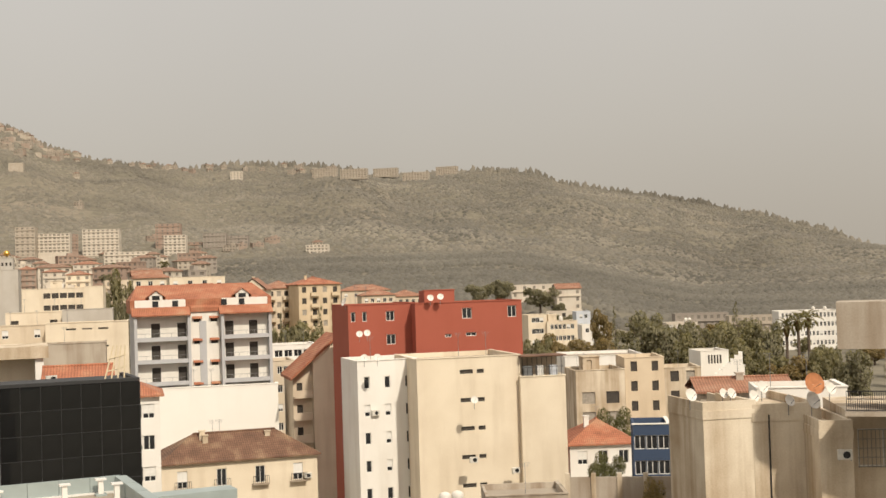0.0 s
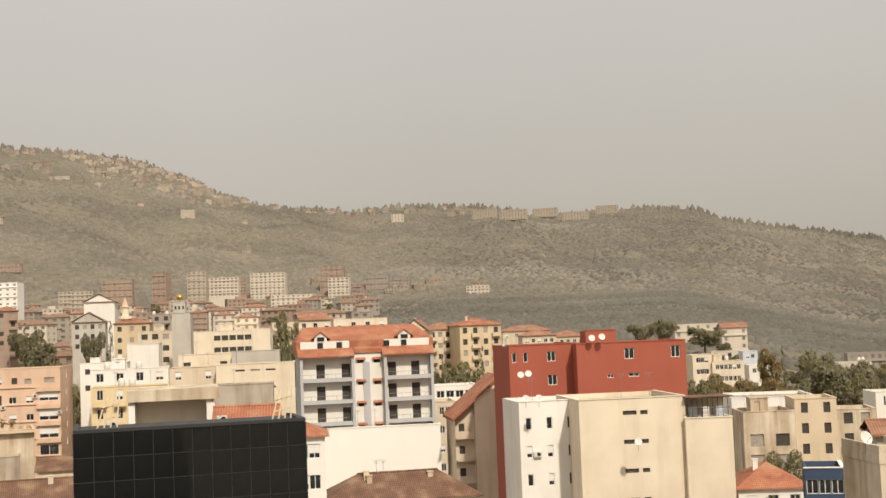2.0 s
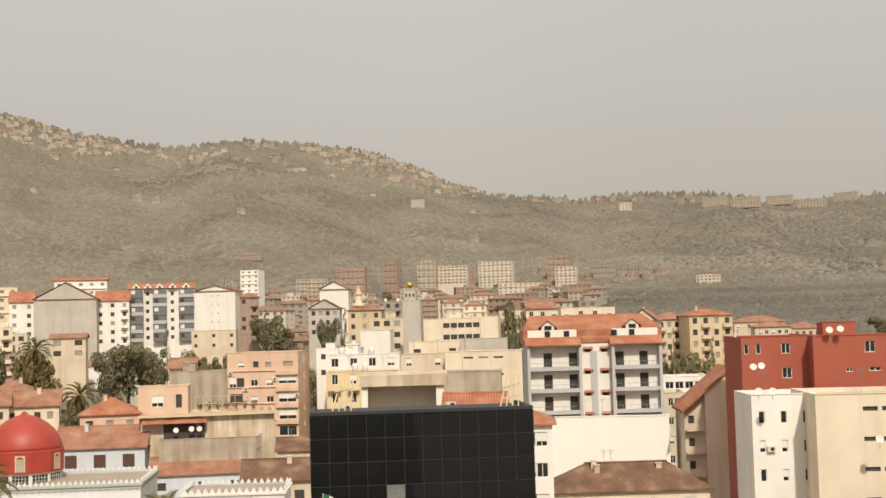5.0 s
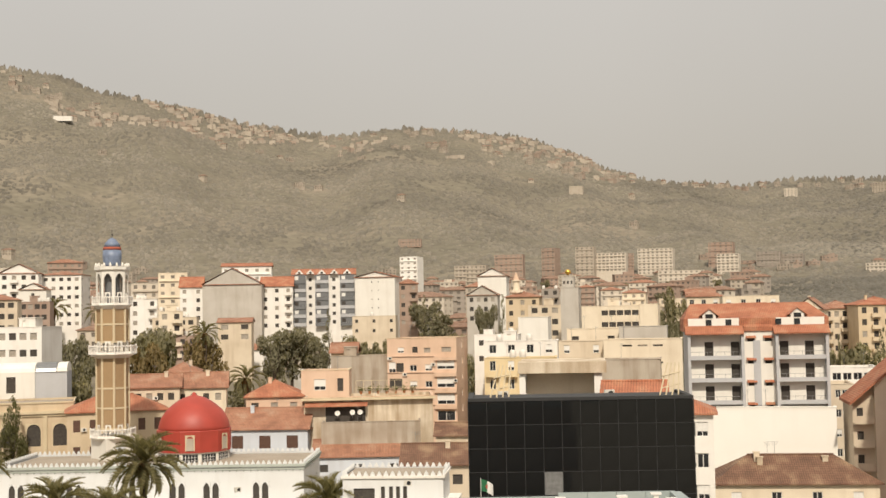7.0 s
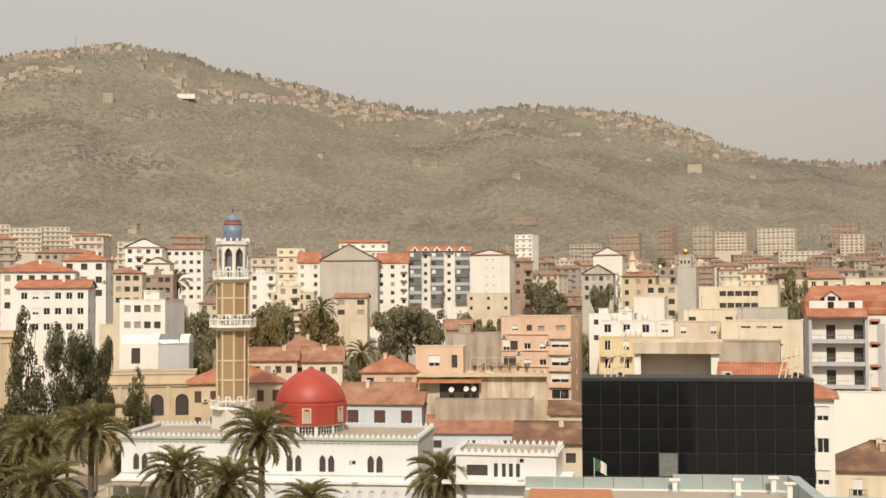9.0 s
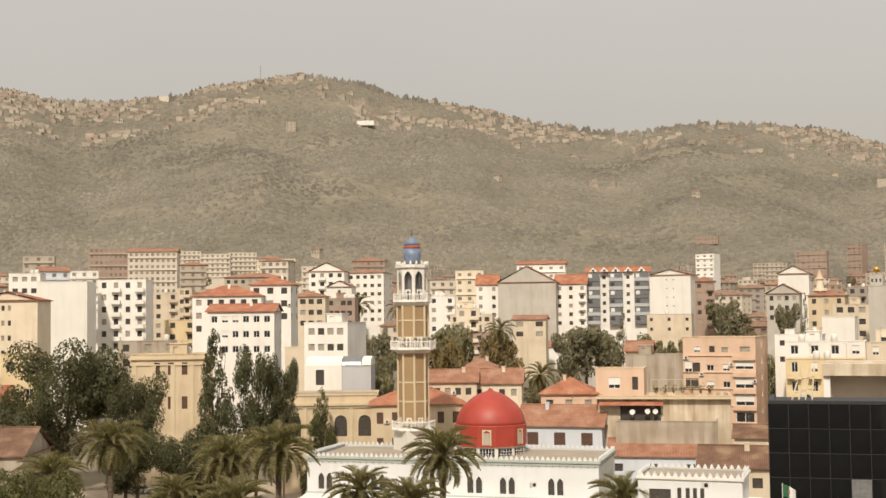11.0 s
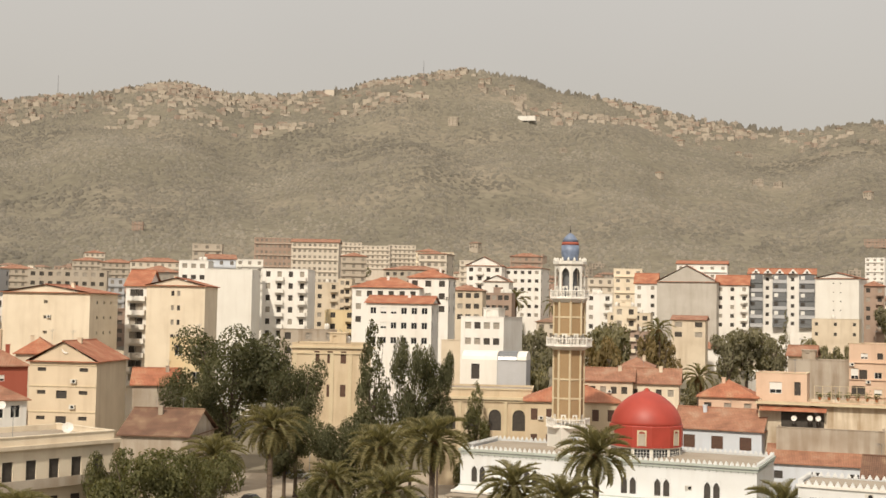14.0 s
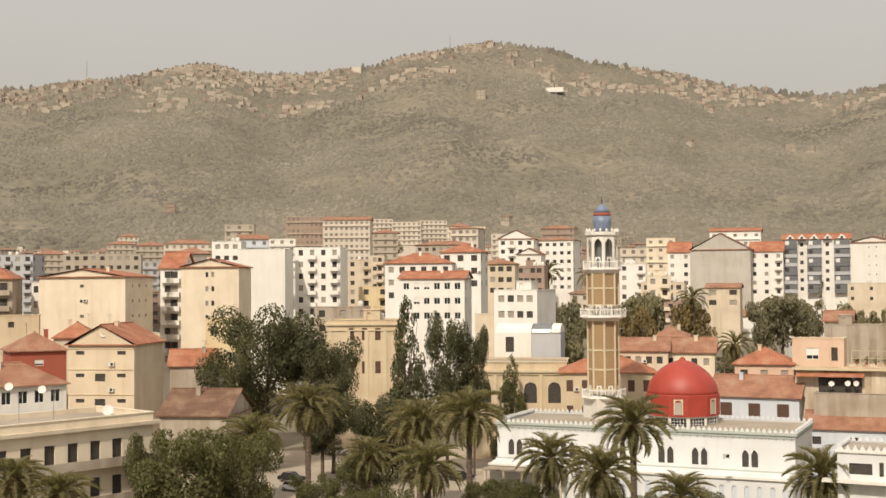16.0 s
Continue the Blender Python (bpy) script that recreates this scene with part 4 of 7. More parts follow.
building("tower_block", "pale banded flats in haze", -373.1, 1130.0, 8.3, 30.8, 85.75, 14, HAZED_WHITE, None, 6, 3, 8, (2.4, 1.6), "void")
building("tower_block", "long low sand flats in haze", -285.8, 1041.5, 9.3, 38.6, 64.06, 14, HAZED_WHITE, None, 5, 3, 9, (1.8, 1.5), "void")
building("tower_block", "dark brick flats in haze", -273.5, 1322.0, 3.7, 15.3, 81.18, 14, HAZED_RED, None, 7, 3, 3, (2.0, 1.5), "void")
building("hill_villa", "pale flat roofed villa alone on the slope", *hill_site(-165.5, 1490.8, -1.7, 27.4, 80.00, 9), 12, HAZED_WHITE, None, 3, 3.2, 6, (2.2, 1.6), "void")
building("hill_block", "white block on the ridge", *hill_site(-403.8, 2365.8, -0.3, 22.8, 254.84, 16), 14, HAZED_WHITE, None, 6, 3.2, 4, (2.2, 1.6), "void")
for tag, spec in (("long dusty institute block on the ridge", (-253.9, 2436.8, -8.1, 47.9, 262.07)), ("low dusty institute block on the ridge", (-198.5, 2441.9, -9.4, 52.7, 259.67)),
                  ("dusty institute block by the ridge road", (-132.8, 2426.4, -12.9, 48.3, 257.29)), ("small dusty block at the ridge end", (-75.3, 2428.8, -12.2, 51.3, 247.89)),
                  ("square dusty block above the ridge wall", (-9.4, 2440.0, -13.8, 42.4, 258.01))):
    building("ridge_block", tag, *hill_site(*spec, 18), 16, HAZED, None, 6, 3.2, 9, (2.6, 1.6), "void", side=(3, 0))
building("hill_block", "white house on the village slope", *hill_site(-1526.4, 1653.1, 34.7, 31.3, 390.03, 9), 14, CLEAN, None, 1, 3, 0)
building("hill_block", "white square house on the village ridge", *hill_site(-1845.6, 1454.8, 43.8, 18.1, 448.20, 14), 14, HAZED_WHITE, None, 1, 3, 0)
building("hill_block", "tall narrow block on the slope", *hill_site(-1582.1, 1528.7, 38.0, 17.3, 379.17, 18), 12, HAZED, None, 6, 3, 3, (2, 1.6), "void")
building("hill_block", "dusty block on the ridge town", *hill_site(-727.4, 2076.3, 11.3, 24.1, 253.74, 14), 14, HAZED, None, 1, 3, 0)
building("hill_villa", "brick coloured house on the lower slope", *hill_site(-1476.4, 842.7, 52.3, 14.3, 142.32, 12), 10, HAZED_RED, None, 3, 3, 3, (2, 1.6), "void")
building("hill_villa", "brick coloured house above the tower", *hill_site(-733.1, 1422.2, 19.3, 29.5, 128.58, 10), 10, HAZED_RED, None, 3, 3, 7, (2, 1.6), "void")


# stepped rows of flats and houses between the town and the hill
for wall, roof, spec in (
        (HAZED, "hip", (-565.8, 253.6, 65.1, 15.7, 46.49)), (HAZED, "hip", (-622.6, 320.0, 54.2, 15.4, 53.94)), (HAZED_WHITE, "hip", (-708.1, 372.3, 66.8, 12.2, 62.39)),
        (HAZED, "hip", (-562.9, 304.6, 60.9, 15.9, 51.33)), (LIGHT_GREY, "flat", (-425.0, 223.1, 71.4, 15.3, 40.19)), (HAZED_WHITE, "hip", (-486.5, 277.4, 53.2, 21.9, 49.47)),
        (PALE_BLUE, "gable", (-393.8, 256.6, 61.3, 10.8, 48.04)), (CLEAN, "flat", (-412.5, 282.5, 55.0, 10.7, 49.38)), (HAZED_WHITE, "flat", (-652.0, 529.7, 56.4, 15.3, 75.83)),
        (HAZED_WHITE, "flat", (-612.1, 515.1, 45.2, 19.0, 71.68)), (HAZED_WHITE, "flat", (-615.2, 542.2, 56.0, 18.0, 73.69)), (CREAM, "hip", (-470.7, 433.6, 34.9, 11.1, 60.73)),
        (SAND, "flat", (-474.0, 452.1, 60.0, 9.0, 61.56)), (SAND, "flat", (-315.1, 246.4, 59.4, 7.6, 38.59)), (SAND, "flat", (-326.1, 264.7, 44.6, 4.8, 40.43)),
        (YELLOW, "flat", (-257.9, 205.9, 54.7, 7.5, 29.92)), (CONCRETE, "flat", (-210.6, 155.8, 54.2, 11.8, 25.7)), (HAZED, "hip", (-434.1, 353.8, 50.2, 11.5, 54.18)),
        (HAZED_WHITE, "flat", (-455.1, 450.0, 45.0, 7.9, 56.84)), (HAZED_RED, "hip", (-436.3, 468.3, 42.2, 16.6, 59.14)), (HAZED_WHITE, "flat", (-298.3, 363.2, 44.8, 9.7, 43.67)),
        (WHITE, "flat", (-254.2, 308.9, 38.9, 8.3, 36.55)), (CREAM, "flat", (-204.1, 259.3, 37.7, 6.2, 32.18)), (HAZED_RED, "hip", (-197.2, 382.1, 26.8, 6.7, 40.96)),
        (HAZED, "flat", (-368.7, 821.0, 23.8, 12.7, 65.43)), (HAZED_WHITE, "hip", (-218.3, 728.0, 16.1, 16.7, 47.07)), (HAZED_WHITE, "hip", (-197.5, 608.8, 22.5, 11.4, 40.91)),
        (CREAM, "hip", (-163.8, 535.5, 11.5, 10.4, 38.13)), (HAZED_RED, "hip", (-228.1, 661.8, 18.6, 9.4, 43.76)), (SAND, "gable", (-97.5, 387.9, 17.5, 9.0, 34.73)),
        (SAND, "flat", (-124.4, 453.2, 18.7, 10.2, 34.48)), (HAZED_GREY, "flat", (-148.4, 392.9, 20.3, 6.1, 38.08)), (HAZED, "hip", (-192.7, 428.7, 23.7, 8.6, 40.33)),
        (HAZED_RED, "hip", (-204.5, 478.1, 22.6, 9.4, 43.18)), (HAZED, "flat", (-306.4, 846.2, 19.5, 12.1, 56.9)), (HAZED_RED, "flat", (-361.1, 1175.8, 16.8, 13.6, 86.69))):
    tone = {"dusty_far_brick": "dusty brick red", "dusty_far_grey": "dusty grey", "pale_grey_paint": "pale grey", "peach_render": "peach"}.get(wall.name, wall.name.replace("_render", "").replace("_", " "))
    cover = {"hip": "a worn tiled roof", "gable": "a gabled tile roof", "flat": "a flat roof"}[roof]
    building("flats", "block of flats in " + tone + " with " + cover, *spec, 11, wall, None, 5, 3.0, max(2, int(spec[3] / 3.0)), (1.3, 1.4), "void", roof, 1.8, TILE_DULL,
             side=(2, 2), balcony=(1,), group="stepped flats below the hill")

# ---------- landmarks ----------
def arch_plate(w, h, round_top=False, rim=0.14, n=6):
    """A wall plate with an arched opening cut out, set into a square hole of w by h."""
    g = Geo()
    half, spring = w / 2 - rim, h - (w / 2 - rim) * (1.0 if round_top else 1.35) - rim
    curve = []
    for k in range(2 * n + 1):
        q = -1 + k / n
        zz = math.sqrt(max(0, 1 - q * q)) if round_top else (1 - abs(q) ** 1.7)
        curve.append((w / 2 + q * half, spring + zz * (h - rim - spring)))
    for (a, za), (b, zb) in zip(curve, curve[1:]):
        g.face(((a, 0, za), (b, 0, zb), (b, 0, h), (a, 0, h)))
        g.face(((a, 0, za), (a, 0.14, za), (b, 0.14, zb), (b, 0, zb)))
    g.face(((0, 0, 0), (rim, 0, 0), (rim, 0, h), (0, 0, h)))
    g.face(((w - rim, 0, 0), (w, 0, 0), (w, 0, h), (w - rim, 0, h)))
    g.face(((rim, 0, 0), (rim, 0.14, 0), (rim, 0.14, spring), (rim, 0, spring)))
    g.face(((w - rim, 0.14, 0), (w - rim, 0, 0), (w - rim, 0, spring), (w - rim, 0.14, spring)))
    return g


def arch_window(root, plate, x, y, z, turn, w, h, back="void"):
    ob = new("window", plate)
    ob.parent = root
    ob.matrix_local = pose(x, y, z, 0, 0, turn)
    pane = new("pane", window_mesh(back, w, h))
    pane.parent = ob
    pane.matrix_local = pose(0, 0.06, 0)


def air_conditioner(x, y, z, yaw):
    root = thing("air_conditioner", "grimy white air conditioner unit on the wall", "air conditioner", pose(x, y, z, 0, 0, yaw), "air conditioners")
    g = Geo()
    g.box(-0.42, 0.42, -0.36, -0.04, 0, 0.58)
    part("casing", g, AC_WHITE, root)
    g = Geo()
    g.lathe(((0.22, -0.02), (0.22, 0.02)), 12)
    fan = part("fan_grille", g, IRON, root)
    fan.matrix_local = pose(0.1, -0.37, 0.29, 90)
    g = Geo()
    g.box(-0.36, -0.31, -0.34, 0.06, -0.06, 0.0)
    part("bracket", g, STEEL, root)
    g = Geo()
    g.box(0.31, 0.36, -0.34, 0.06, -0.06, 0.0)
    part("bracket", g, STEEL, root)


def satellite_dish(x, y, z, yaw, size=0.55, mat=DISH, label="white satellite dish on a short mast"):
    """yaw: where it faces, 0 towards -y."""
    root = thing("satellite_dish", label, "satellite dish", pose(x, y, z - 0.9, 0, 0, yaw), "satellite dishes")
    g = Geo()
    g.tube((0, 0.12, 0), (0, 0.12, 0.95), 0.03, 0.03)
    part("mast", g, STEEL, root)
    g = Geo()
    n = 14
    rings = ((0.02, 0.0), (0.5, 0.05), (0.8, 0.13), (1.0, 0.22))
    i = len(g.v)
    for r, q in rings:
        for k in range(n):
            a = 2 * math.pi * k / n
            g.v.append((r * size * math.cos(a), r * size * math.sin(a), q * size))
    for j in range(3):
        for k in range(n):
            a, b = j * n + k, j * n + (k + 1) % n
            g.f.append((a, b, b + n, a + n))
            g.s.append(0)
    bowl = part("bowl", g, mat, root, smooth=True)
    bowl.matrix_local = pose(0, 0.05, 0.95, 68)
    g = Geo()
    g.tube((0, 0, 0.68), (0, -0.55 * size * 1.6, 1.0), 0.015, 0.015)
    g.tube((0, -0.55 * size * 1.5, 0.98), (0, -0.55 * size * 1.8, 1.02), 0.04, 0.04)
    part("receiver_arm", g, STEEL, root)


def balustrade(g, x0, x1, y, z, h, slot=0, step=0.32):
    g.box(x0, x1, y - 0.08, y + 0.08, z, z + 0.12, slot)
    g.box(x0, x1, y - 0.10, y + 0.10, z + h - 0.13, z + h, slot)
    n = max(2, int((x1 - x0) / step))
    for k in range(n + 1):
        x = x0 + (x1 - x0) * k / n
        g.box(x - 0.06, x + 0.06, y - 0.05, y + 0.05, z + 0.12, z + h - 0.13, slot)


# white and grey apartment house with dormers
def dormer_apartments(x, y, yaw, W, ztop):
    H = ztop
    root = thing("apartment_house", "new white and grey apartment house with orange tiled dormer roof", "apartment house", pose(x, y, 0, 0, 0, yaw))
    a, b, D, S = W * 0.395, W * 0.635, 11.0, 3.06
    doors = [W * k for k in (0.125, 0.315, 0.665, 0.845)]
    smalls = [W * 0.435, W * 0.56]
    holes = []
    for q in range(4):
        for dx in doors:
            holes.append((dx, dx + 1.2, H - 3.3 - S * q, H - 1.15 - S * q))
        for dx in smalls:
            holes.append((dx, dx + 0.95, H - 1.15 - S * q, H - 0.65 - S * q))
    for dx in smalls:
        holes.append((dx, dx + 1.0, H + 0.5, H + 1.0))
    g = Geo()
    g.facade((0, 0), (1, 0), W, 0, H + 0.3, [h for h in holes if h[3] < H + 0.2])
    part("wall", g, CLEAN, root)
    g = Geo()
    g.facade((W, 0), (0, 1), D, 0, H + 0.3)
    g.facade((W, D), (-1, 0), W, 0, H + 0.3)
    g.facade((0, D), (0, -1), D, 0, H + 0.3)
    part("wall", g, LIGHT_GREY, root, "pale grey side walls")
    for h in holes:
        if h[3] < H + 0.2:
            put_window(root, h[0], 0.1, h[2], 0, h[1] - h[0], h[3] - h[2], "void")
    for q in range(4):
        for x0, x1 in ((0.2, a), (b, W)):
            g = Geo()
            z = H - 3.45 - S * q
            g.box(x0, x1, -1.25, 0.0, z - 0.15, z)
            g.box(x0, x1, -1.25, -1.12, z, z + 0.42)
            bal = part("balcony", g, LIGHT_GREY, root, "pale grey balcony front")
            r = Geo()
            r.tube((x0, -1.18, z + 0.95), (x1, -1.18, z + 0.95), 0.025, 0.025)
            for k in range(7):
                xx = x0 + 0.1 + (x1 - x0 - 0.2) * k / 6
                r.tube((xx, -1.18, z + 0.42), (xx, -1.18, z + 0.95), 0.018, 0.018)
            part("railing", r, STEEL, bal)
        for dx in smalls:
            g = Geo()
            z = H - 0.62 - S * q
            g.face(((dx - 0.2, -0.45, z), (dx + 1.15, -0.45, z), (dx + 1.15, 0, z + 0.28), (dx - 0.2, 0, z + 0.28)))
            g.face(((dx - 0.2, 0, z - 0.06), (dx + 1.15, 0, z - 0.06), (dx + 1.15, -0.45, z - 0.06), (dx - 0.2, -0.45, z - 0.06)))
            g.face(((dx - 0.2, -0.45, z - 0.06), (dx + 1.15, -0.45, z - 0.06), (dx + 1.15, -0.45, z), (dx - 0.2, -0.45, z)))
            part("awning", g, TILE, root, "small tiled window hood")
    for x0 in (0.0, a - 0.2, b - 0.1, W - 0.3):
        g = Geo()
        g.box(x0, x0 + 0.4, -1.35, 0, 2, H)
        part("fin_wall", g, LIGHT_GREY, root)
    g = Geo()
    g.box(W * 0.5 - 0.45, W * 0.5 + 0.5, -0.12, 0, 2, H - 1)
    part("pilaster", g, LIGHT_GREY, root)
    for x0, x1 in ((-0.3, a + 0.2), (b - 0.3, W + 0.3)):
        g = Geo()
        g.face(((x0, -1.7, H + 0.05), (x1, -1.7, H + 0.05), (x1, 0.1, H + 1.1), (x0, 0.1, H + 1.1)))
        g.face(((x0, 0.1, H), (x1, 0.1, H), (x1, -1.7, H - 0.12), (x0, -1.7, H - 0.12)))
        g.face(((x0, -1.7, H - 0.12), (x1, -1.7, H - 0.12), (x1, -1.7, H + 0.05), (x0, -1.7, H + 0.05)))
        g.face(((x1, -1.7, H - 0.12), (x1, 0.1, H), (x1, 0.1, H + 1.1), (x1, -1.7, H + 0.05)))
        g.face(((x0, 0.1, H), (x0, -1.7, H - 0.12), (x0, -1.7, H + 0.05), (x0, 0.1, H + 1.1)))
        part("porch_roof", g, TILE, root)
        g = Geo()
        g.box(x0 + 0.5, x1 - 0.5, 0.12, 1.0, H + 0.9, H + 2.12)
        part("attic_wall", g, CLEAN, root)
    r = Geo()
    e, top = H + 2.1, H + 4.2
    r.face(((-0.4, 0.25, e), (W + 0.4, 0.25, e), (W - 1.6, D / 2, top), (0.8, D / 2, top)))
    r.face(((W + 0.4, D, e), (-0.4, D, e), (0.8, D / 2, top), (W - 1.6, D / 2, top)))
    r.face(((W + 0.4, 0.25, e), (W + 0.4, D, e), (W - 1.6, D / 2, top)))
    r.face(((-0.4, D, e), (-0.4, 0.25, e), (0.8, D / 2, top)))
    r.box(-0.4, W + 0.4, 0.25, D, H + 0.3, e)
    part("roof", r, TILE, root)
    c = Geo()
    c.face(((a + 0.3, -0.25, H + 0.9), (b - 0.3, -0.25, H + 0.9), (b - 0.3, D / 2, top + 0.06), (a + 0.3, D / 2, top + 0.06)))
    c.box(a + 0.3, b - 0.3, -0.25, 0.25, H + 0.3, H + 0.9)
    part("roof", c, TILE, root)
    for cx in (W * 0.165, W * 0.80):
        g = Geo()
        z0 = H + 2.1
        g.box(cx - 0.9, cx + 0.9, 0.1, 3.2, z0, z0 + 0.55)
        g.face(((cx - 0.9, 0.1, z0 + 0.55), (cx + 0.9, 0.1, z0 + 0.55), (cx, 0.1, z0 + 1.25)))
        dorm = part("dormer", g, CLEAN, root)
        for s in (-1, 1):
            q = Geo()
            p = [(cx, -0.1, z0 + 1.42), (cx, 4.2, z0 + 1.42), (cx + s * 1.35, 4.2, z0 + 0.4), (cx + s * 1.35, -0.1, z0 + 0.4)]
            q.face(p)
            q.face([(u, v, w - 0.12) for u, v, w in reversed(p)])
            q.face((p[0], p[3], (p[3][0], p[3][1], p[3][2] - 0.12), (p[0][0], p[0][1], p[0][2] - 0.12)))
            part("dormer_roof", q, [TILE], dorm)
        q = Geo()
        q.box(cx - 0.5, cx + 0.5, 0.03, 0.12, z0 + 0.05, z0 + 0.62)
        part("dormer_window", q, GLASS, dorm)
        for ax in (cx - 0.1, cx + (2.6 if cx < W / 2 else -2.6)):
            q = Geo()
            q.box(ax - 0.4, ax + 0.4, 0.06, 0.13, H + 1.15, H + 1.95)
            part("attic_window", q, GLASS, root)


dormer_apartments(-43.0, 170.7, 17.1, 18.8, 26.65)


# black glass block
def glass_block(x, y, yaw, W, ztop):
    root = thing("glass_office", "black mirror glass office block with a panel grid", "office building", pose(x, y, 0, 0, 0, yaw))
    g = Geo()
    g.box(0.06, W - 0.06, 0.10, 7.0, 0, ztop - 0.1)
    part("core", g, SOOT, root)
    g = Geo()
    g.box(0, W, -0.02, 0.5, ztop - 0.14, ztop + 0.10)
    g.box(0, 0.4, 0.5, 7, ztop - 0.14, ztop + 0.10)
    g.box(W - 0.4, W, 0.5, 7, ztop - 0.14, ztop + 0.10)
    part("coping", g, SOOT, root)
    n, rows = 12, 10
    pw, ph = W / n, 1.73
    p = Geo()
    p.box(0.03, pw - 0.03, 0.0, 0.09, 0.03, ph - 0.03)
    pane = p.mesh("panel", BLACK_GLASS)
    sp = Geo()
    sp.box(0.0, 0.09, 0.03, 2.25, 0.03, ph - 0.03)
    side = sp.mesh("panel", BLACK_GLASS)
    rnd = random.Random(4)
    for j in range(rows):
        z = ztop - 0.16 - ph * (j + 1)
        for k in range(n):
            if j == 3 and k == 4:
                q = Geo()
                q.box(0.03, pw - 0.03, 0.0, 0.09, 0.03, ph - 0.03)
                ob = part("panel", q, STEEL, root, "grey replacement panel")
            else:
                ob = part("panel", pane, None, root)
            ob.matrix_local = pose(pw * k, rnd.uniform(0, 0.012), z, rnd.uniform(-0.35, 0.35), 0, rnd.uniform(-0.4, 0.4))
        for k in range(3):
            for sx in (-0.03, W - 0.06):
                ob = new("panel", side)
                ob.parent = root
                ob.matrix_local = pose(sx, 0.1 + 2.3 * k, z)
    mull = Geo()
    mull.box(-0.02, 0.02, -0.015, 0.10, ztop - 0.16 - ph * rows, ztop - 0.14)
    mm = mull.mesh("mullion", SOOT)
    for k in range(n + 1):
        ob = new("mullion", mm)
        ob.parent = root
        ob.matrix_local = pose(pw * k, 0, 0)
    tr = Geo()
    tr.box(0, W, -0.012, 0.10, -0.02, 0.02)
    tm = tr.mesh("transom", SOOT)
    for j in range(1, rows):
        ob = new("transom", tm)
        ob.parent = root
        ob.matrix_local = pose(0, 0, ztop - 0.16 - ph * j)


glass_block(-37.7, 83.9, 23.2, 16.6, 23.66)


def canopy_house(x, y, yaw, W, ztop):
    root = thing("canopy_house", "white house with a deep open loggia under a stained parapet", "house", pose(x, y, 0, 0, 0, yaw))
    g = Geo()
    g.box(-0.1, W + 0.1, -0.35, 8, ztop - 1.0, ztop)
    part("parapet", g, STAINED, root, "rain-stained parapet band")
    g = Geo()
    g.box(0.0, 0.55, 0, 8, 0, ztop - 1.0)
    part("wall", g, WHITE, root)
    g = Geo()
    g.box(W - 1.0, W - 0.3, 0, 8, 0, ztop - 1.0)
    part("wall", g, WHITE, root)
    g = Geo()
    g.box(0.55, W - 1.0, 2.3, 2.5, 0, ztop - 1.0)
    part("wall", g, CREAM, root)
    g = Geo()
    g.box(0.55, W - 1.0, 0.0, 8, 0, ztop - 4.0)
    part("floor_slab", g, CONCRETE, root)
    g = Geo()
    g.tube((W * 0.20, 1.2, ztop - 3.7), (W * 0.20 + 2.0, 1.2, ztop - 3.7), 0.6, 0.6, 12)
    t = tagged(new("water_tank", g.mesh("water_tank", STEEL)), "grey galvanised horizontal water tank in the loggia", "water tank")
    t.matrix_world = root.matrix_world.copy()
    g = Geo()
    g.tube((W * 0.55, 1.2, ztop - 3.7), (W * 0.55 + 2.0, 1.2, ztop - 3.7), 0.6, 0.6, 12)
    t = tagged(new("water_tank", g.mesh("water_tank", STEEL)), "grey galvanised horizontal water tank in the loggia", "water tank")
    t.matrix_world = root.matrix_world.copy()


canopy_house(-41.6, 104.0, 18.8, 7.7, 25.58)
building("tiled_shed", "low shed under bright orange tiles", -33.2, 102.8, 14.9, 5.0, 22.83, 4, WHITE, None, 1, 3, 0, roof="gable", roof_h=0.9)
for spec in ((-31.7, 99.1, 23.2), (-39.9, 96.0, 23.2)):
    air_conditioner(spec[0], spec[1], spec[2] - 0.25, 32)


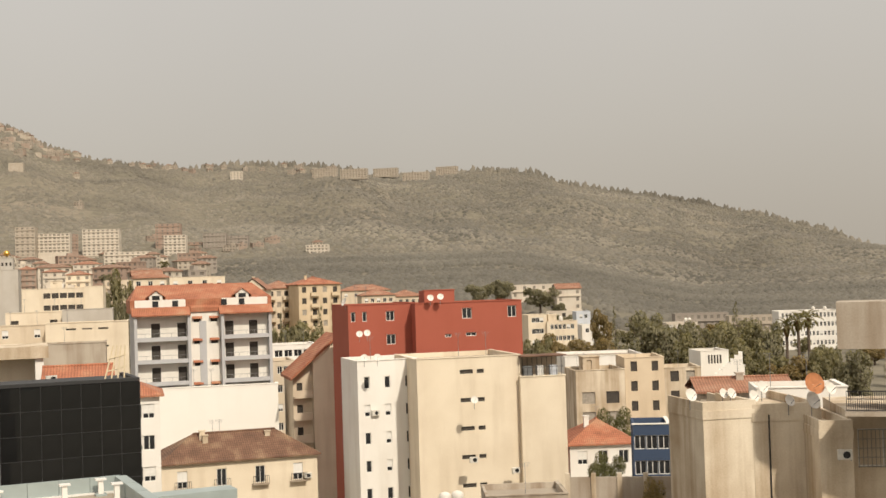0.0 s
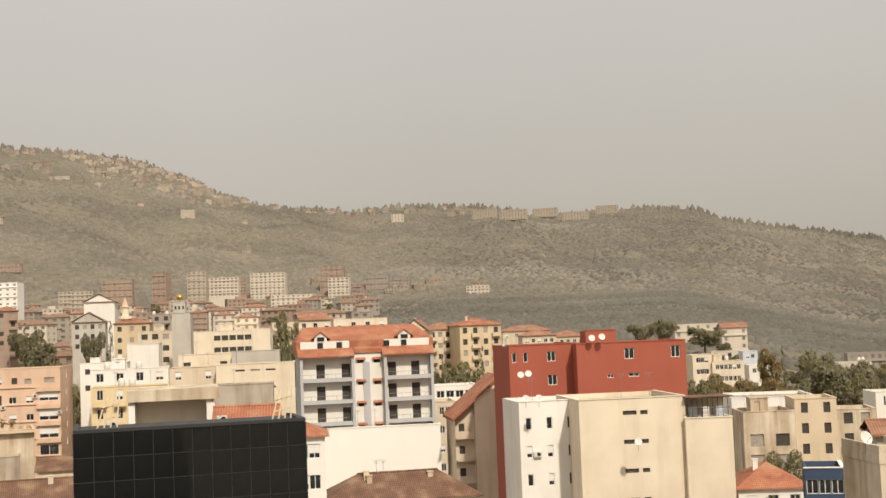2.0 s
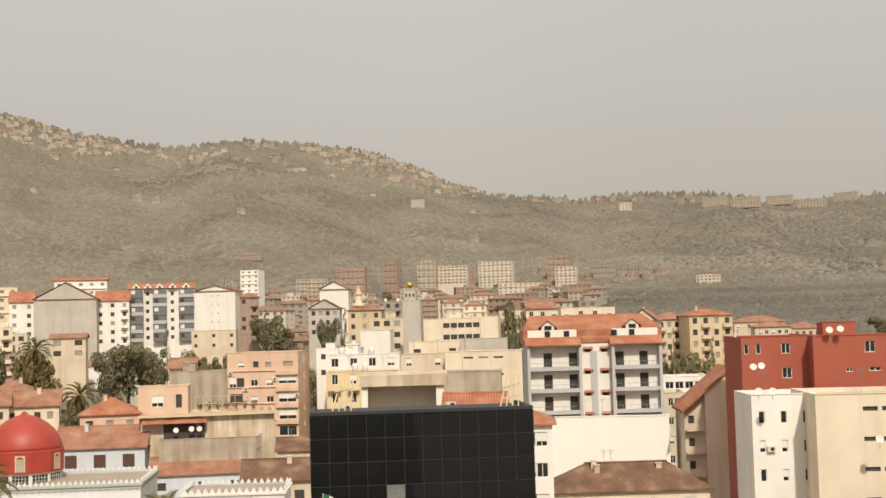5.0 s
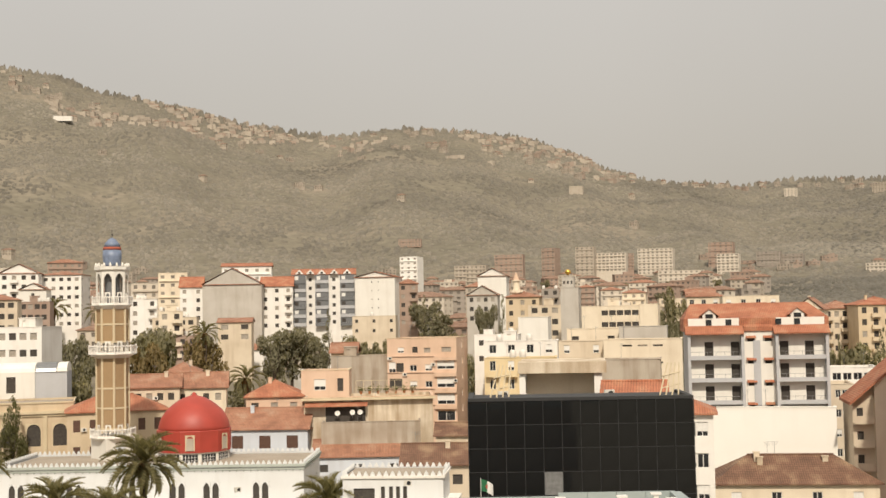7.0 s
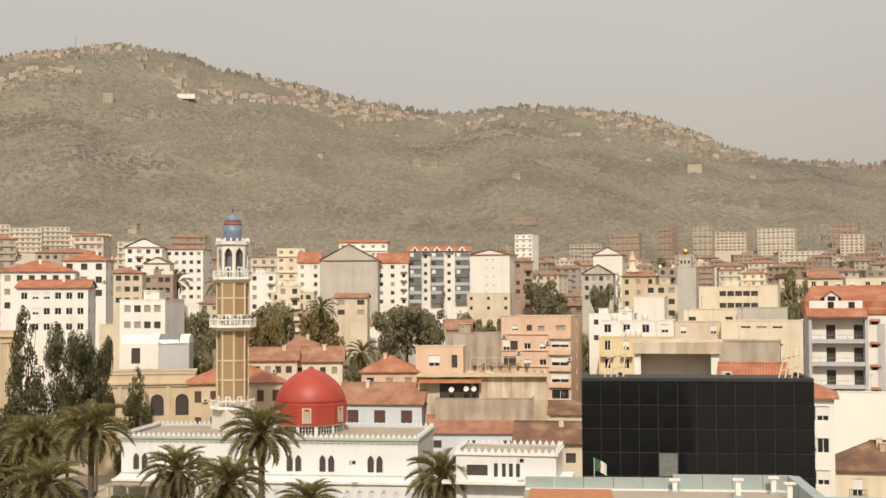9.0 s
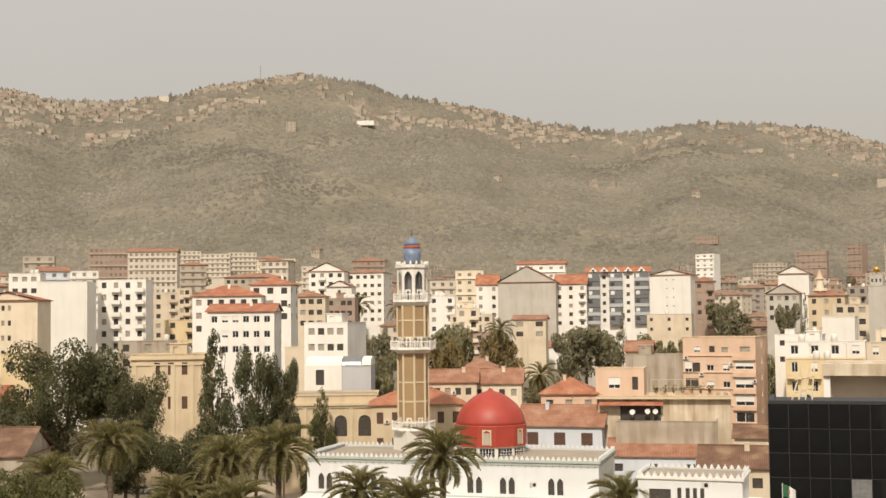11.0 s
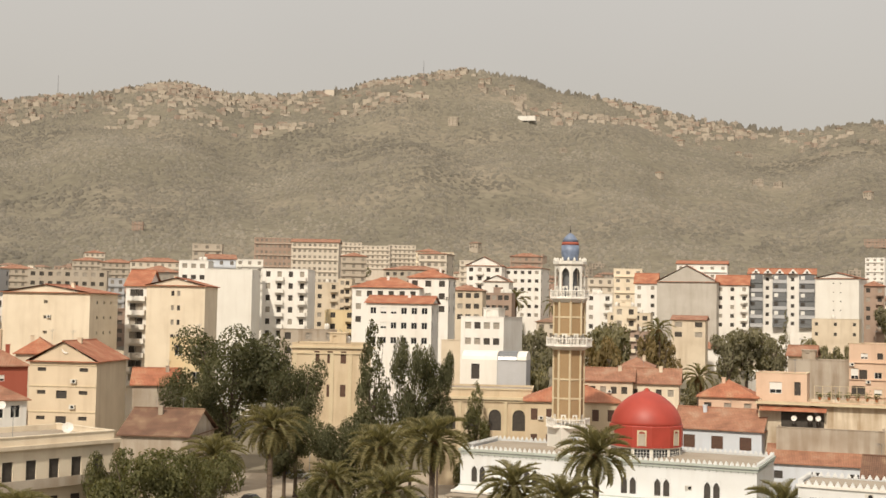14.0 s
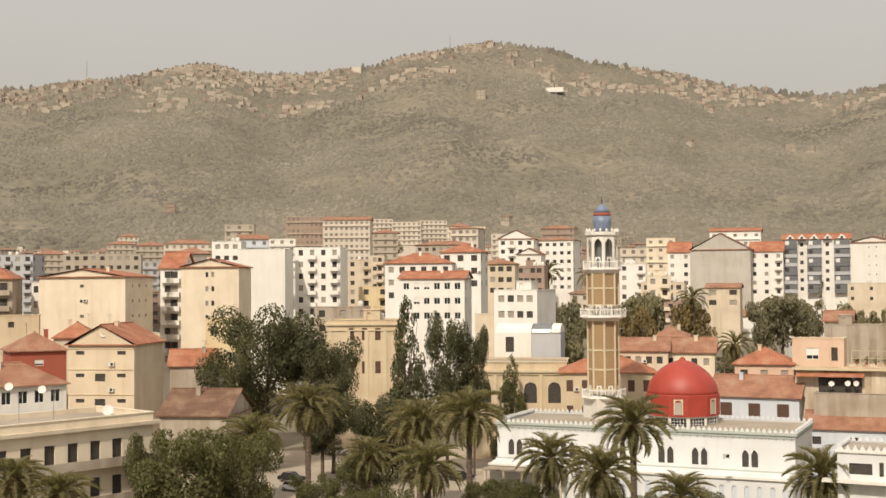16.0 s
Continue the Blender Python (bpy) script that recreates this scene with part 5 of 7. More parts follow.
# pale green sheet roof parapet close below
def parapet_roof(x, y, yaw, W, ztop):
    root = thing("parapet_roof", "flat roof with pale green sheet metal parapet", "roof", pose(x, y, 0, 0, 0, yaw))
    g = Geo()
    g.box(0.0, W, -26, 0.1, 0, ztop - 0.75)
    part("building_body", g, ROOFING, root)
    p = Geo()
    pw = W / 9
    p.box(0.01, pw - 0.01, -0.02, 0.16, -0.75, 0.0)
    me = p.mesh("panel", GREEN_SHEET)
    for k in range(9):
        ob = new("panel", me)
        ob.parent = root
        ob.matrix_local = pose(pw * k, 0, ztop - (0.16 if k < 5 else 0.0))
    p = Geo()
    p.box(0.0, 0.5, 0.01, 2.4, -0.75, 0.0)
    me = p.mesh("panel", GREEN_SHEET)
    for k in range(3):
        ob = new("panel", me)
        ob.parent = root
        ob.matrix_local = pose(W - 0.25, -2.5 * (k + 1), ztop)
    p = Geo()
    p.box(0.0, 3.4, -1.2, 0.0, -0.75, 0.0)
    part("panel", p, GREEN_SHEET, root).matrix_local = pose(W + 0.26, -5.5, ztop - 0.05)
    g = Geo()
    g.box(0.3, W * 0.32, -7, -2.2, -0.7, 0.0)
    part("orange_deck", g, RUST, root, "orange waterproofed roof deck").matrix_local = pose(0, 0, ztop - 0.35)
    g = Geo()
    g.box(0.0, W - 0.3, -0.22, -0.03, -0.74, -0.66)
    part("flashing", g, FRAME, root, "white flashing strip").matrix_local = pose(0, 0, ztop)
    for fx, fy, tall in ((0.56, -0.5, 0.3), (0.78, -1.6, 0.5), (0.92, -0.6, 0.45), (0.95, -2.6, 0.5)):
        t = thing("roof_vent", "small white capped vent pipe on the roof", "vent", root.matrix_world @ pose(W * fx, fy, ztop - 0.75), "roof vents")
        g = Geo()
        g.box(-0.11, 0.11, -0.11, 0.11, 0, 0.25 + tall)
        part("pipe", g, WHITE, t)
        g = Geo()
        g.box(-0.24, 0.24, -0.18, 0.18, 0.25 + tall, 0.33 + tall)
        part("cap", g, FRAME, t)
        g = Geo()
        g.box(-0.24, 0.24, -0.24, 0.24, 0.0, 0.10)
        part("collar", g, GREEN_SHEET, t)


parapet_roof(-26.2, 51.8, 24.8, 12.2, 21.62)


def flag(x, y, z, yaw):
    root = thing("flag", "green and white flag drooping on a pole", "flag", pose(x, y, z, 0, 0, yaw) @ Matrix.Diagonal((0.62, 0.62, 0.8, 1)))
    g = Geo()
    g.tube((0, 0, -1.6), (0, 0, 0.8), 0.03, 0.025)
    part("pole", g, FRAME, root)
    for x0, x1, name in ((0.0, 0.5, "green"), (0.5, 1.0, "white")):
        g = Geo()
        n = 6
        for k in range(n):
            a, b = x0 + (x1 - x0) * k / n, x0 + (x1 - x0) * (k + 1) / n
            f = lambda q: (q, 0.16 * math.sin(q * 7.0), -0.35 * q * q)
            (ax, ay, az), (bx, by, bz) = f(a), f(b)
            g.face(((ax, ay, az), (bx, by, bz), (bx, by, bz + 0.72), (ax, ay, az + 0.72)))
            g.face(((ax, ay + 0.01, az + 0.72), (bx, by + 0.01, bz + 0.72), (bx, by + 0.01, bz), (ax, ay + 0.01, az)))
        part("cloth", g, LEAF_FLAG if name == "green" else BLIND, root, name + " half of the cloth")
    g = Geo()
    g.lathe(((0.14, -0.015), (0.14, 0.015)), 10)
    part("emblem", g, RED, root, "small red emblem").matrix_local = pose(0.5, -0.07, 0.28, 90)


LEAF_FLAG = plain("green_cloth", (0.03, 0.16, 0.07), 0.9)
flag(-24.9, 56.8, 21.2, 31)


# buildings close by at the edge of the first view
def stained_tower(x, y, yaw, W, ztop, depth, band=True):
    root = thing("stained_building", "rain-stained concrete building with a projecting parapet band", "building", pose(x, y, 0, 0, 0, yaw))
    g = Geo()
    g.box(0, W, 0, depth, 0, ztop - (1.1 if band else 0))
    part("wall", g, STAINED, root)
    if band:
        g = Geo()
        g.box(-0.06, W + 0.06, -0.06, depth, ztop - 1.1, ztop - 0.55)
        g.box(-0.02, W + 0.02, -0.02, 0.2, ztop - 0.55, ztop)
        g.box(-0.02, 0.2, 0.2, depth, ztop - 0.55, ztop)
        g.box(W - 0.2, W + 0.02, 0.2, depth, ztop - 0.55, ztop)
        part("parapet", g, STAINED, root)
    return root


stained_tower(16.1, 78.4, 12.4, 3.6, 21.87, 5.6)
b2 = stained_tower(19.4, 79.1, 6.2, 4.5, 21.58, 9)
g = Geo()
g.tube((1.05, -0.06, 2), (1.05, -0.06, 20.90), 0.05, 0.05)
part("drain_pipe", g, IRON, b2)
for zz in (17.3, 20.6):
    put_window(b2, 0.35, -0.02, zz, 0, 0.5, 0.7, "void")
stained_tower(22.6, 75.7, -2.6, 2.0, 20.83, 9)
b3 = stained_tower(24.5, 76.2, -7.8, 4.7, 21.31, 9, False)
put_window(b3, 0.55, -0.05, 17.92, 0, 3.0, 2.3, "glass")
for k in range(12):
    g = Geo()
    g.tube((0.6 + 0.25 * k, -0.12, 17.85), (0.6 + 0.25 * k, -0.12, 20.13), 0.02, 0.02, 5)
    part("window_bar", g, STEEL, b3)
for k in range(5):
    g = Geo()
    zz = 17.92 + 0.56 * k
    g.tube((0.5, -0.12, zz), (3.6, -0.12, zz), 0.02, 0.02, 5)
    part("window_bar", g, STEEL, b3)
air_conditioner(23.8, 74.8, 18.6, -12)
upper = thing("corner_house", "weathered upper storey with a boxed water tank and railed balcony", "house", pose(22.9, 72.5, 28.1, 0, 0, -20))
g = Geo()
g.box(0, 6, 0, 4, -2.75, 0)
part("tank_box", g, CONCRETE, upper)
g = Geo()
g.box(2.6, 7, 0.5, 6, -9.5, -2.75)
part("wall", g, CONCRETE, upper)
g = Geo()
g.box(0.3, 6, -0.6, 4, -6.6, -6.35)
part("balcony_slab", g, CONCRETE, upper)
for k in range(20):
    g = Geo()
    g.tube((0.4 + 0.12 * k, -0.5, -6.35), (0.4 + 0.12 * k, -0.5, -5.15), 0.018, 0.018, 5)
    part("baluster", g, IRON, upper)
for zz in (-5.15, -5.6, -6.25):
    g = Geo()
    g.tube((0.4, -0.5, zz), (4.6, -0.5, zz), 0.03, 0.03, 5)
    part("rail", g, IRON, upper)
for spec, size in (((15.4, 78.5, 22.3), 0.55), ((17.8, 80.0, 22.2), 0.42), ((18.3, 79.9, 22.2), 0.45), ((20.7, 81.4, 22.4), 0.55),
                   ((19.9, 80.6, 21.9), 0.5), ((21.8, 79.1, 21.7), 0.5), ((22.6, 76.8, 21.9), 0.72), ((25.4, 82.2, 22.1), 0.55)):
    satellite_dish(*spec, 25 + 9 * size, size * 0.78)
satellite_dish(24.4, 82.5, 22.4, 20, 0.75, RUST, "rusty orange satellite dish on a roof")
building("flat_roof", "low cluttered roof with long sheet covers", 23.0, 92.2, -8.0, 6.5, 21.36, 6, WHITE, None, 1, 3, 0)
building("red_roof_shed", "dull red roof shed among the dishes", 21.0, 102.9, -3.5, 7.4, 20.08, 6, CONCRETE, None, 1, 3, 0, roof="gable", roof_h=0.9, tile=TILE_DULL)
for spec in ((-10.2, 146.6, 24.1), (-9.3, 146.7, 24.2), (-1.7, 149.0, 28.1), (-0.5, 149.0, 28.2), (-8.8, 132.7, 22.1), (-7.4, 132.8, 22.1), (2.8, 130.0, 17.5)):
    satellite_dish(*spec, 10, 0.40)
satellite_dish(-12.3, 151.5, 27.9, -60, 0.55)
for spec in ((2.5, 131.0, 10.9), (7.0, 132.8, 9.4)):
    air_conditioner(*spec, 12)

# terrace cage on the lower wing of the cream block
cage = thing("terrace_cage", "iron framed roof terrace with clutter and washing", "terrace", pose(8.0, 133.8, 19.5, 0, 0, 12))
for k in range(9):
    g = Geo()
    g.tube((0.2 + 0.55 * k, 0.1, 0), (0.2 + 0.55 * k, 0.1, 2.1), 0.035, 0.035, 5)
    part("post", g, IRON, cage)
for zz in (1.0, 2.1):
    g = Geo()
    g.tube((0.1, 0.1, zz), (4.8, 0.1, zz), 0.035, 0.035, 5)
    part("rail", g, IRON, cage)
g = Geo()
g.box(0, 5.2, 0.0, 3.2, 2.12, 2.24)
part("canopy", g, TILE_OLD, cage)
g = Geo()
g.box(0.1, 5, 3.0, 3.2, 0, 2.1)
part("back_wall", g, SAND, cage)
for k, (mat, w) in enumerate(((DARK_GREY, 0.9), (FRAME, 0.7), (PALE_BLUE, 0.8))):
    g = Geo()
    g.box(0.5 + 1.5 * k, 0.5 + 1.5 * k + w, 0.6, 1.3, 0, 1.1)
    b = tagged(new("storage_box", g.mesh("storage_box", mat)), "stored box on the terrace under the canopy", "box")
    b.matrix_world = cage.matrix_world.copy()
for spec in ((-0.6, 128.0, 8.0), (0.7, 128.0, 8.1)):
    g = Geo()
    g.lathe(((0.2, 0), (0.62, 0.15), (0.62, 0.9), (0.45, 1.1), (0.15, 1.2)), 14)
    b = tagged(new("water_tank", g.mesh("water_tank", DISH, True)), "round pale plastic water tank on the roof", "water tank")
    b.location = (spec[0], spec[1], spec[2] - 0.8)


# mosque with minaret, dome and crenellated parapets
def crenellated(root, W, D, H, faces):
    m = Geo()
    for x0, w, z0, z1 in ((-0.24, 0.48, 0, 0.2), (-0.15, 0.30, 0.2, 0.36), (-0.06, 0.12, 0.36, 0.5)):
        m.box(x0, x0 + w, -0.07, 0.07, z0, z1)
    me = m.mesh("merlon", MOSQUE_WHITE)
    for p0, u, length in faces:
        n = int(length / 0.72)
        for k in range(n):
            s = length * (k + 0.5) / n
            ob = new("merlon", me)
            ob.parent = root
            ob.matrix_local = pose(p0[0] + u[0] * s, p0[1] + u[1] * s, H, 0, 0, math.degrees(math.atan2(u[1], u[0])))


def mosque(x, y, yaw, W, ztop):
    root = thing("mosque", "white mosque hall with paired arched windows and merlons", "mosque", pose(x, y, 0, 0, 0, yaw))
    H, D = ztop, 15.5
    pairs = [W * k for k in (0.066, 0.255, 0.43, 0.59, 0.70, 0.86)]
    holes = [(px + s, px + s + 1.12, H - 4.7, H - 2.3) for px in pairs for s in (-1.17, 0.05)]
    g = Geo()
    g.facade((0, 0), (1, 0), W, 0, H, holes, 0.3)
    sides = [(1.6 + 2.6 * k, 2.45 + 2.6 * k, H - 4.6, H - 2.5) for k in range(5)]
    g.facade((W, 0), (0, 1), D, 0, H, sides, 0.3)
    g.facade((W, D), (-1, 0), W, 0, H)
    g.facade((0, D), (0, -1), D, 0, H)
    part("wall", g, MOSQUE_WHITE, root)
    plate, slim = arch_plate(1.12, 2.4, rim=0.12).mesh("window", MOSQUE_WHITE), arch_plate(0.85, 2.1).mesh("window", MOSQUE_WHITE)
    for h in holes:
        arch_window(root, plate, h[0], -0.03, h[2], 0, 1.12, 2.4)
    for h in sides:
        arch_window(root, slim, W + 0.03, h[0], h[2], 90, 0.85, 2.1)
    for z0, z1, o in ((H - 0.35, H, 0.28), (H - 0.75, H - 0.55, 0.16), (H - 5.4, H - 5.1, 0.2)):
        g = Geo()
        g.box(-o, W + o, -o, 0.0, z0, z1)
        g.box(W, W + o, 0.0, D, z0, z1)
        part("cornice", g, SAGE, root)
    bk = Geo()
    bk.box(-0.06, 0.06, -0.2, 0, H - 0.95, H - 0.55)
    bm_ = bk.mesh("bracket", SAGE)
    for k in range(44):
        ob = new("bracket", bm_)
        ob.parent = root
        ob.matrix_local = pose(W * (k + 0.5) / 44, 0, 0)
    r = Geo()
    r.face(((0.5, 0.5, H - 0.2), (W - 0.5, 0.5, H - 0.2), (W - 5, D / 2, H + 0.15), (5, D / 2, H + 0.15)))
    r.face(((W - 0.5, 0.5, H - 0.2), (W - 0.5, D - 0.5, H - 0.2), (W - 5, D / 2, H + 0.15)))
    r.face(((W - 0.5, D - 0.5, H - 0.2), (0.5, D - 0.5, H - 0.2), (5, D / 2, H + 0.15), (W - 5, D / 2, H + 0.15)))
    r.face(((0.5, D - 0.5, H - 0.2), (0.5, 0.5, H - 0.2), (5, D / 2, H + 0.15)))
    part("roof", r, ROOFING, root)
    crenellated(root, W, D, H, (((0, 0), (1, 0), W), ((W, 0), (0, 1), D), ((W, D), (-1, 0), W), ((0, D), (0, -1), D)))
    # lower arcade in front
    g = Geo()
    hz = H - 5.6
    n = 14
    aw = W * 0.55 / n
    arch = [(W * 0.45 + aw * k + 0.35, W * 0.45 + aw * (k + 1) - 0.35, 0.5, hz - 1.0) for k in range(n)]
    g.facade((0, -3.0), (1, 0), W, 0, hz, arch, 0.35)
    g.facade((W, -3.0), (0, 1), 3.0, 0, hz)
    g.face(((0, -3, hz), (W, -3, hz), (W, 0, hz + 0.35), (0, 0, hz + 0.35)))
    part("arcade_wall", g, MOSQUE_WHITE, root)
    ap = arch_plate(aw - 0.7, hz - 1.5, True).mesh("arch", MOSQUE_WHITE)
    for h in arch:
        arch_window(root, ap, h[0], -3.03, h[2], 0, aw - 0.7, hz - 1.5, "niche")
    g = Geo()
    g.box(-0.1, W + 0.2, -3.3, -3.0, hz - 0.25, hz + 0.05)
    part("cornice", g, WHITE, root)
    g = Geo()
    g.box(0, W * 0.28, -6.0, -3.1, H - 6.2, H - 6.0)
    part("porch_roof", g, ROOFING, root)
    for k in range(5):
        g = Geo()
        g.box(0.3 + W * 0.066 * k, 0.6 + W * 0.066 * k, -5.9, -5.6, 0, H - 6.2)
        part("porch_post", g, SAND, root)
    return root


mosque(-127.5, 127.0, 23.1, 42.0, 10.37)
air_conditioner(-93.6, 134.7, 7.6, 58)


def octagon_rail(g, r, z, h, slot=0):
    g.lathe(((r - 0.2, z), (r, z), (r, z + 0.18), (r - 0.2, z + 0.18)), 8, turn=0.5, slot=slot)
    for k in range(8):
        a0, a1 = 2 * math.pi * (k + 0.5) / 8, 2 * math.pi * (k + 1.5) / 8
        p, q = (r * math.cos(a0), r * math.sin(a0)), (r * math.cos(a1), r * math.sin(a1))
        g.tube((*p, z + h), (*q, z + h), 0.09, 0.09, 5, slot)
        g.tube((*p, z), (*p, z + h + 0.25), 0.11, 0.11, 5, slot)
        for j in range(1, 6):
            x, y = p[0] + (q[0] - p[0]) * j / 6, p[1] + (q[1] - p[1]) * j / 6
            g.tube((x, y, z), (x, y, z + h), 0.05, 0.05, 4, slot)


def minaret(x, y, top, yaw):
    """top: height of the dome's tip."""
    root = thing("minaret", "tan octagonal minaret with white balconies and a blue dome", "minaret", pose(x, y, 0, 0, 0, yaw) @ Matrix.Diagonal((1.07, 1.07, 1, 1)))
    k = 0.0842
    Z = lambda px: top - (px - 413) * k
    g = Geo()
    g.box(-2.1, 2.1, -2.1, 2.1, 0, Z(752))
    part("base", g, CLEAN, root)
    g = Geo()
    g.box(-0.7, 0.7, -2.16, -2.1, Z(800), Z(765))
    part("base_panel", g, PALE_BLUE, root)
    for z0, z1, r in ((Z(738), Z(612), 2.08), (Z(592), Z(530), 2.12)):
        g = Geo()
        g.lathe(((r, z0), (r, z1)), 8, turn=0.5)
        part("shaft", g, TAN, root)
        for j in range(8):
            a = 2 * math.pi * (j + 0.5) / 8
            q = Geo()
            q.tube((r * math.cos(a), r * math.sin(a), z0), (r * math.cos(a), r * math.sin(a), z1), 0.16, 0.16, 6)
            part("edge_trim", q, TRIM, root)
        for f in ((0.0, 0.28, 0.55, 1.0) if z1 - z0 > 6 else (0.0, 0.5, 1.0)):
            z = z0 + (z1 - z0 - 0.25) * f
            q = Geo()
            q.lathe(((r + 0.07, z), (r + 0.07, z + 0.25)), 8, turn=0.5)
            part("band", q, TRIM, root)
    for z, r in ((Z(752), 3.0), (Z(612), 3.15), (Z(529), 2.7)):
        g = Geo()
        g.lathe(((2.1, z - 0.55), (r - 0.15, z), (r + 0.05, z), (r + 0.05, z + 0.15), (0.5, z + 0.15)), 8, turn=0.5)
        bal = part("balcony", g, WHITE, root)
        g = Geo()
        octagon_rail(g, r - 0.1, z + 0.15, 1.0)
        part("balustrade", g, WHITE, bal)
        for j in range(8):
            a = 2 * math.pi * j / 8
            q = arch_plate(0.75, 1.7)
            ob = part("niche", q, CLEAN, root)
            ob.matrix_local = pose(2.04 * math.cos(a), 2.04 * math.sin(a), z + 0.16, 0, 0, math.degrees(a) + 90) @ pose(-0.37, 0, 0)
    z0, z1 = Z(515), Z(472)
    g = Geo()
    g.lathe(((1.0, z0 - 0.9), (1.0, z1)), 8, turn=0.5)
    part("lantern_core", g, DARK_GREY, root)
    side = 2 * 2.12 * math.sin(math.pi / 8)
    me = arch_plate(side, z1 - z0 + 0.9, False, 0.26).mesh("lantern_arch", CLEAN)
    for j in range(8):
        a = 2 * math.pi * j / 8
        ob = new("lantern_arch", me)
        ob.parent = root
        rr = 2.12 * math.cos(math.pi / 8)
        ob.matrix_local = pose(rr * math.cos(a), rr * math.sin(a), z0 - 0.9, 0, 0, math.degrees(a) + 90) @ pose(-side / 2, 0, 0)
    g = Geo()
    g.lathe(((2.0, z1), (2.35, z1 + 0.3), (2.35, z1 + 0.75), (1.5, z1 + 0.8)), 8, turn=0.5)
    crown = part("crown", g, CLEAN, root)
    for j in range(16):
        a = 2 * math.pi * (j + 0.5) / 16
        q = Geo()
        q.lathe(((0.16, z1 + 0.75), (0.16, z1 + 1.05), (0.02, z1 + 1.3)), 6, 2.15 * math.cos(a), 2.15 * math.sin(a))
        part("finial_post", q, CLEAN, crown)
    zb, zt = Z(456), Z(413)
    dh = zt - zb
    g = Geo()
    g.lathe(((1.15, zb - 0.5), (1.15, zb), (1.27, zb + dh * 0.2), (1.22, zb + dh * 0.5)), 20)
    part("dome", g, DOME_BLUE, root, "blue tiled onion dome", True)
    g = Geo()
    g.lathe(((1.23, zb + dh * 0.5), (1.14, zb + dh * 0.62)), 20)
    part("dome_band", g, RED, root, "red band round the dome", True)
    g = Geo()
    g.lathe(((1.13, zb + dh * 0.62), (0.9, zb + dh * 0.78), (0.5, zb + dh * 0.92), (0.08, zt)), 20)
    part("dome_cap", g, DOME_BLUE, root, "", True)
    g = Geo()
    g.tube((0, 0, zt), (0, 0, zt + 1.1), 0.05, 0.02)
    g.lathe(((0.02, zt + 0.3), (0.13, zt + 0.42), (0.02, zt + 0.55)), 8)
    part("finial", g, IRON, root)


minaret(-118.8, 140.5, 42.0, 45 + 22.5)


def red_dome(x, y, ztop):
    root = thing("red_dome", "glossy red pointed dome over a windowed drum", "dome", pose(x, y, 0))
    R, top = 5.25, ztop
    base = top - 7.9
    g = Geo()
    g.lathe(((R, base), (R, base + 2.9), (R * 0.985, base + 3.0)), 12, turn=0.5)
    part("lower_shell", g, DOME_RED, root)
    g = Geo()
    prof = [(R * c, base + 7.9 * q) for c, q in ((0.955, 0.36), (0.945, 0.43), (0.91, 0.52), (0.84, 0.62), (0.74, 0.71), (0.61, 0.79), (0.47, 0.86), (0.32, 0.915), (0.17, 0.95), (0.07, 0.972), (0.03, 1.02))]
    g.lathe(prof, 48)
    part("shell", g, DOME_RED, root, "", True)
    g = Geo()
    g.lathe(((R * 0.965, base - 3.5), (R * 0.965, base - 0.1), (R * 1.01, base - 0.02)), 12, turn=0.5)
    part("drum", g, CLEAN, root)
    w = 2 * R * 0.965 * math.sin(math.pi / 12)
    rr = R * 0.965 * math.cos(math.pi / 12)
    for k in range(12):
        a = 2 * math.pi * k / 12
        q = Geo()
        q.box(-w * 0.40, w * 0.40, -0.04, 0.10, base - 1.45, base - 0.2)
        ob = part("drum_window", q, GLASS, root)
        ob.matrix_local = pose(rr * math.cos(a), rr * math.sin(a), 0, 0, 0, math.degrees(a) + 90)
        for m in range(1, 5):
            b = Geo()
            b.box(-w * 0.40 + w * 0.16 * m - 0.025, -w * 0.40 + w * 0.16 * m + 0.025, -0.07, -0.04, base - 1.45, base - 0.2)
            part("glazing_bar", b, FRAME, ob)
        for z in (base - 1.03, base - 0.62):
            b = Geo()
            b.box(-w * 0.40, w * 0.40, -0.065, -0.04, z - 0.02, z + 0.02)
            part("glazing_bar", b, FRAME, ob)
    rc = R * math.cos(math.pi / 12)
    for k in range(0, 12, 2):
        a = 2 * math.pi * k / 12
        q = arch_plate(1.3, 2.2, True, 0.14)
        ob = part("hatch", q, TRIM, root, "small arched hatch on the dome")
        ob.matrix_local = pose((rc + 0.12) * math.cos(a), (rc + 0.12) * math.sin(a), base + 0.25, 0, 0, math.degrees(a) + 90) @ pose(-0.65, 0, 0)
        b = Geo()
        b.box(0.16, 1.14, 0.04, 0.10, 0.05, 1.75)
        part("hatch_grille", b, CONCRETE, ob)


red_dome(-107.5, 144.4, 19.5)


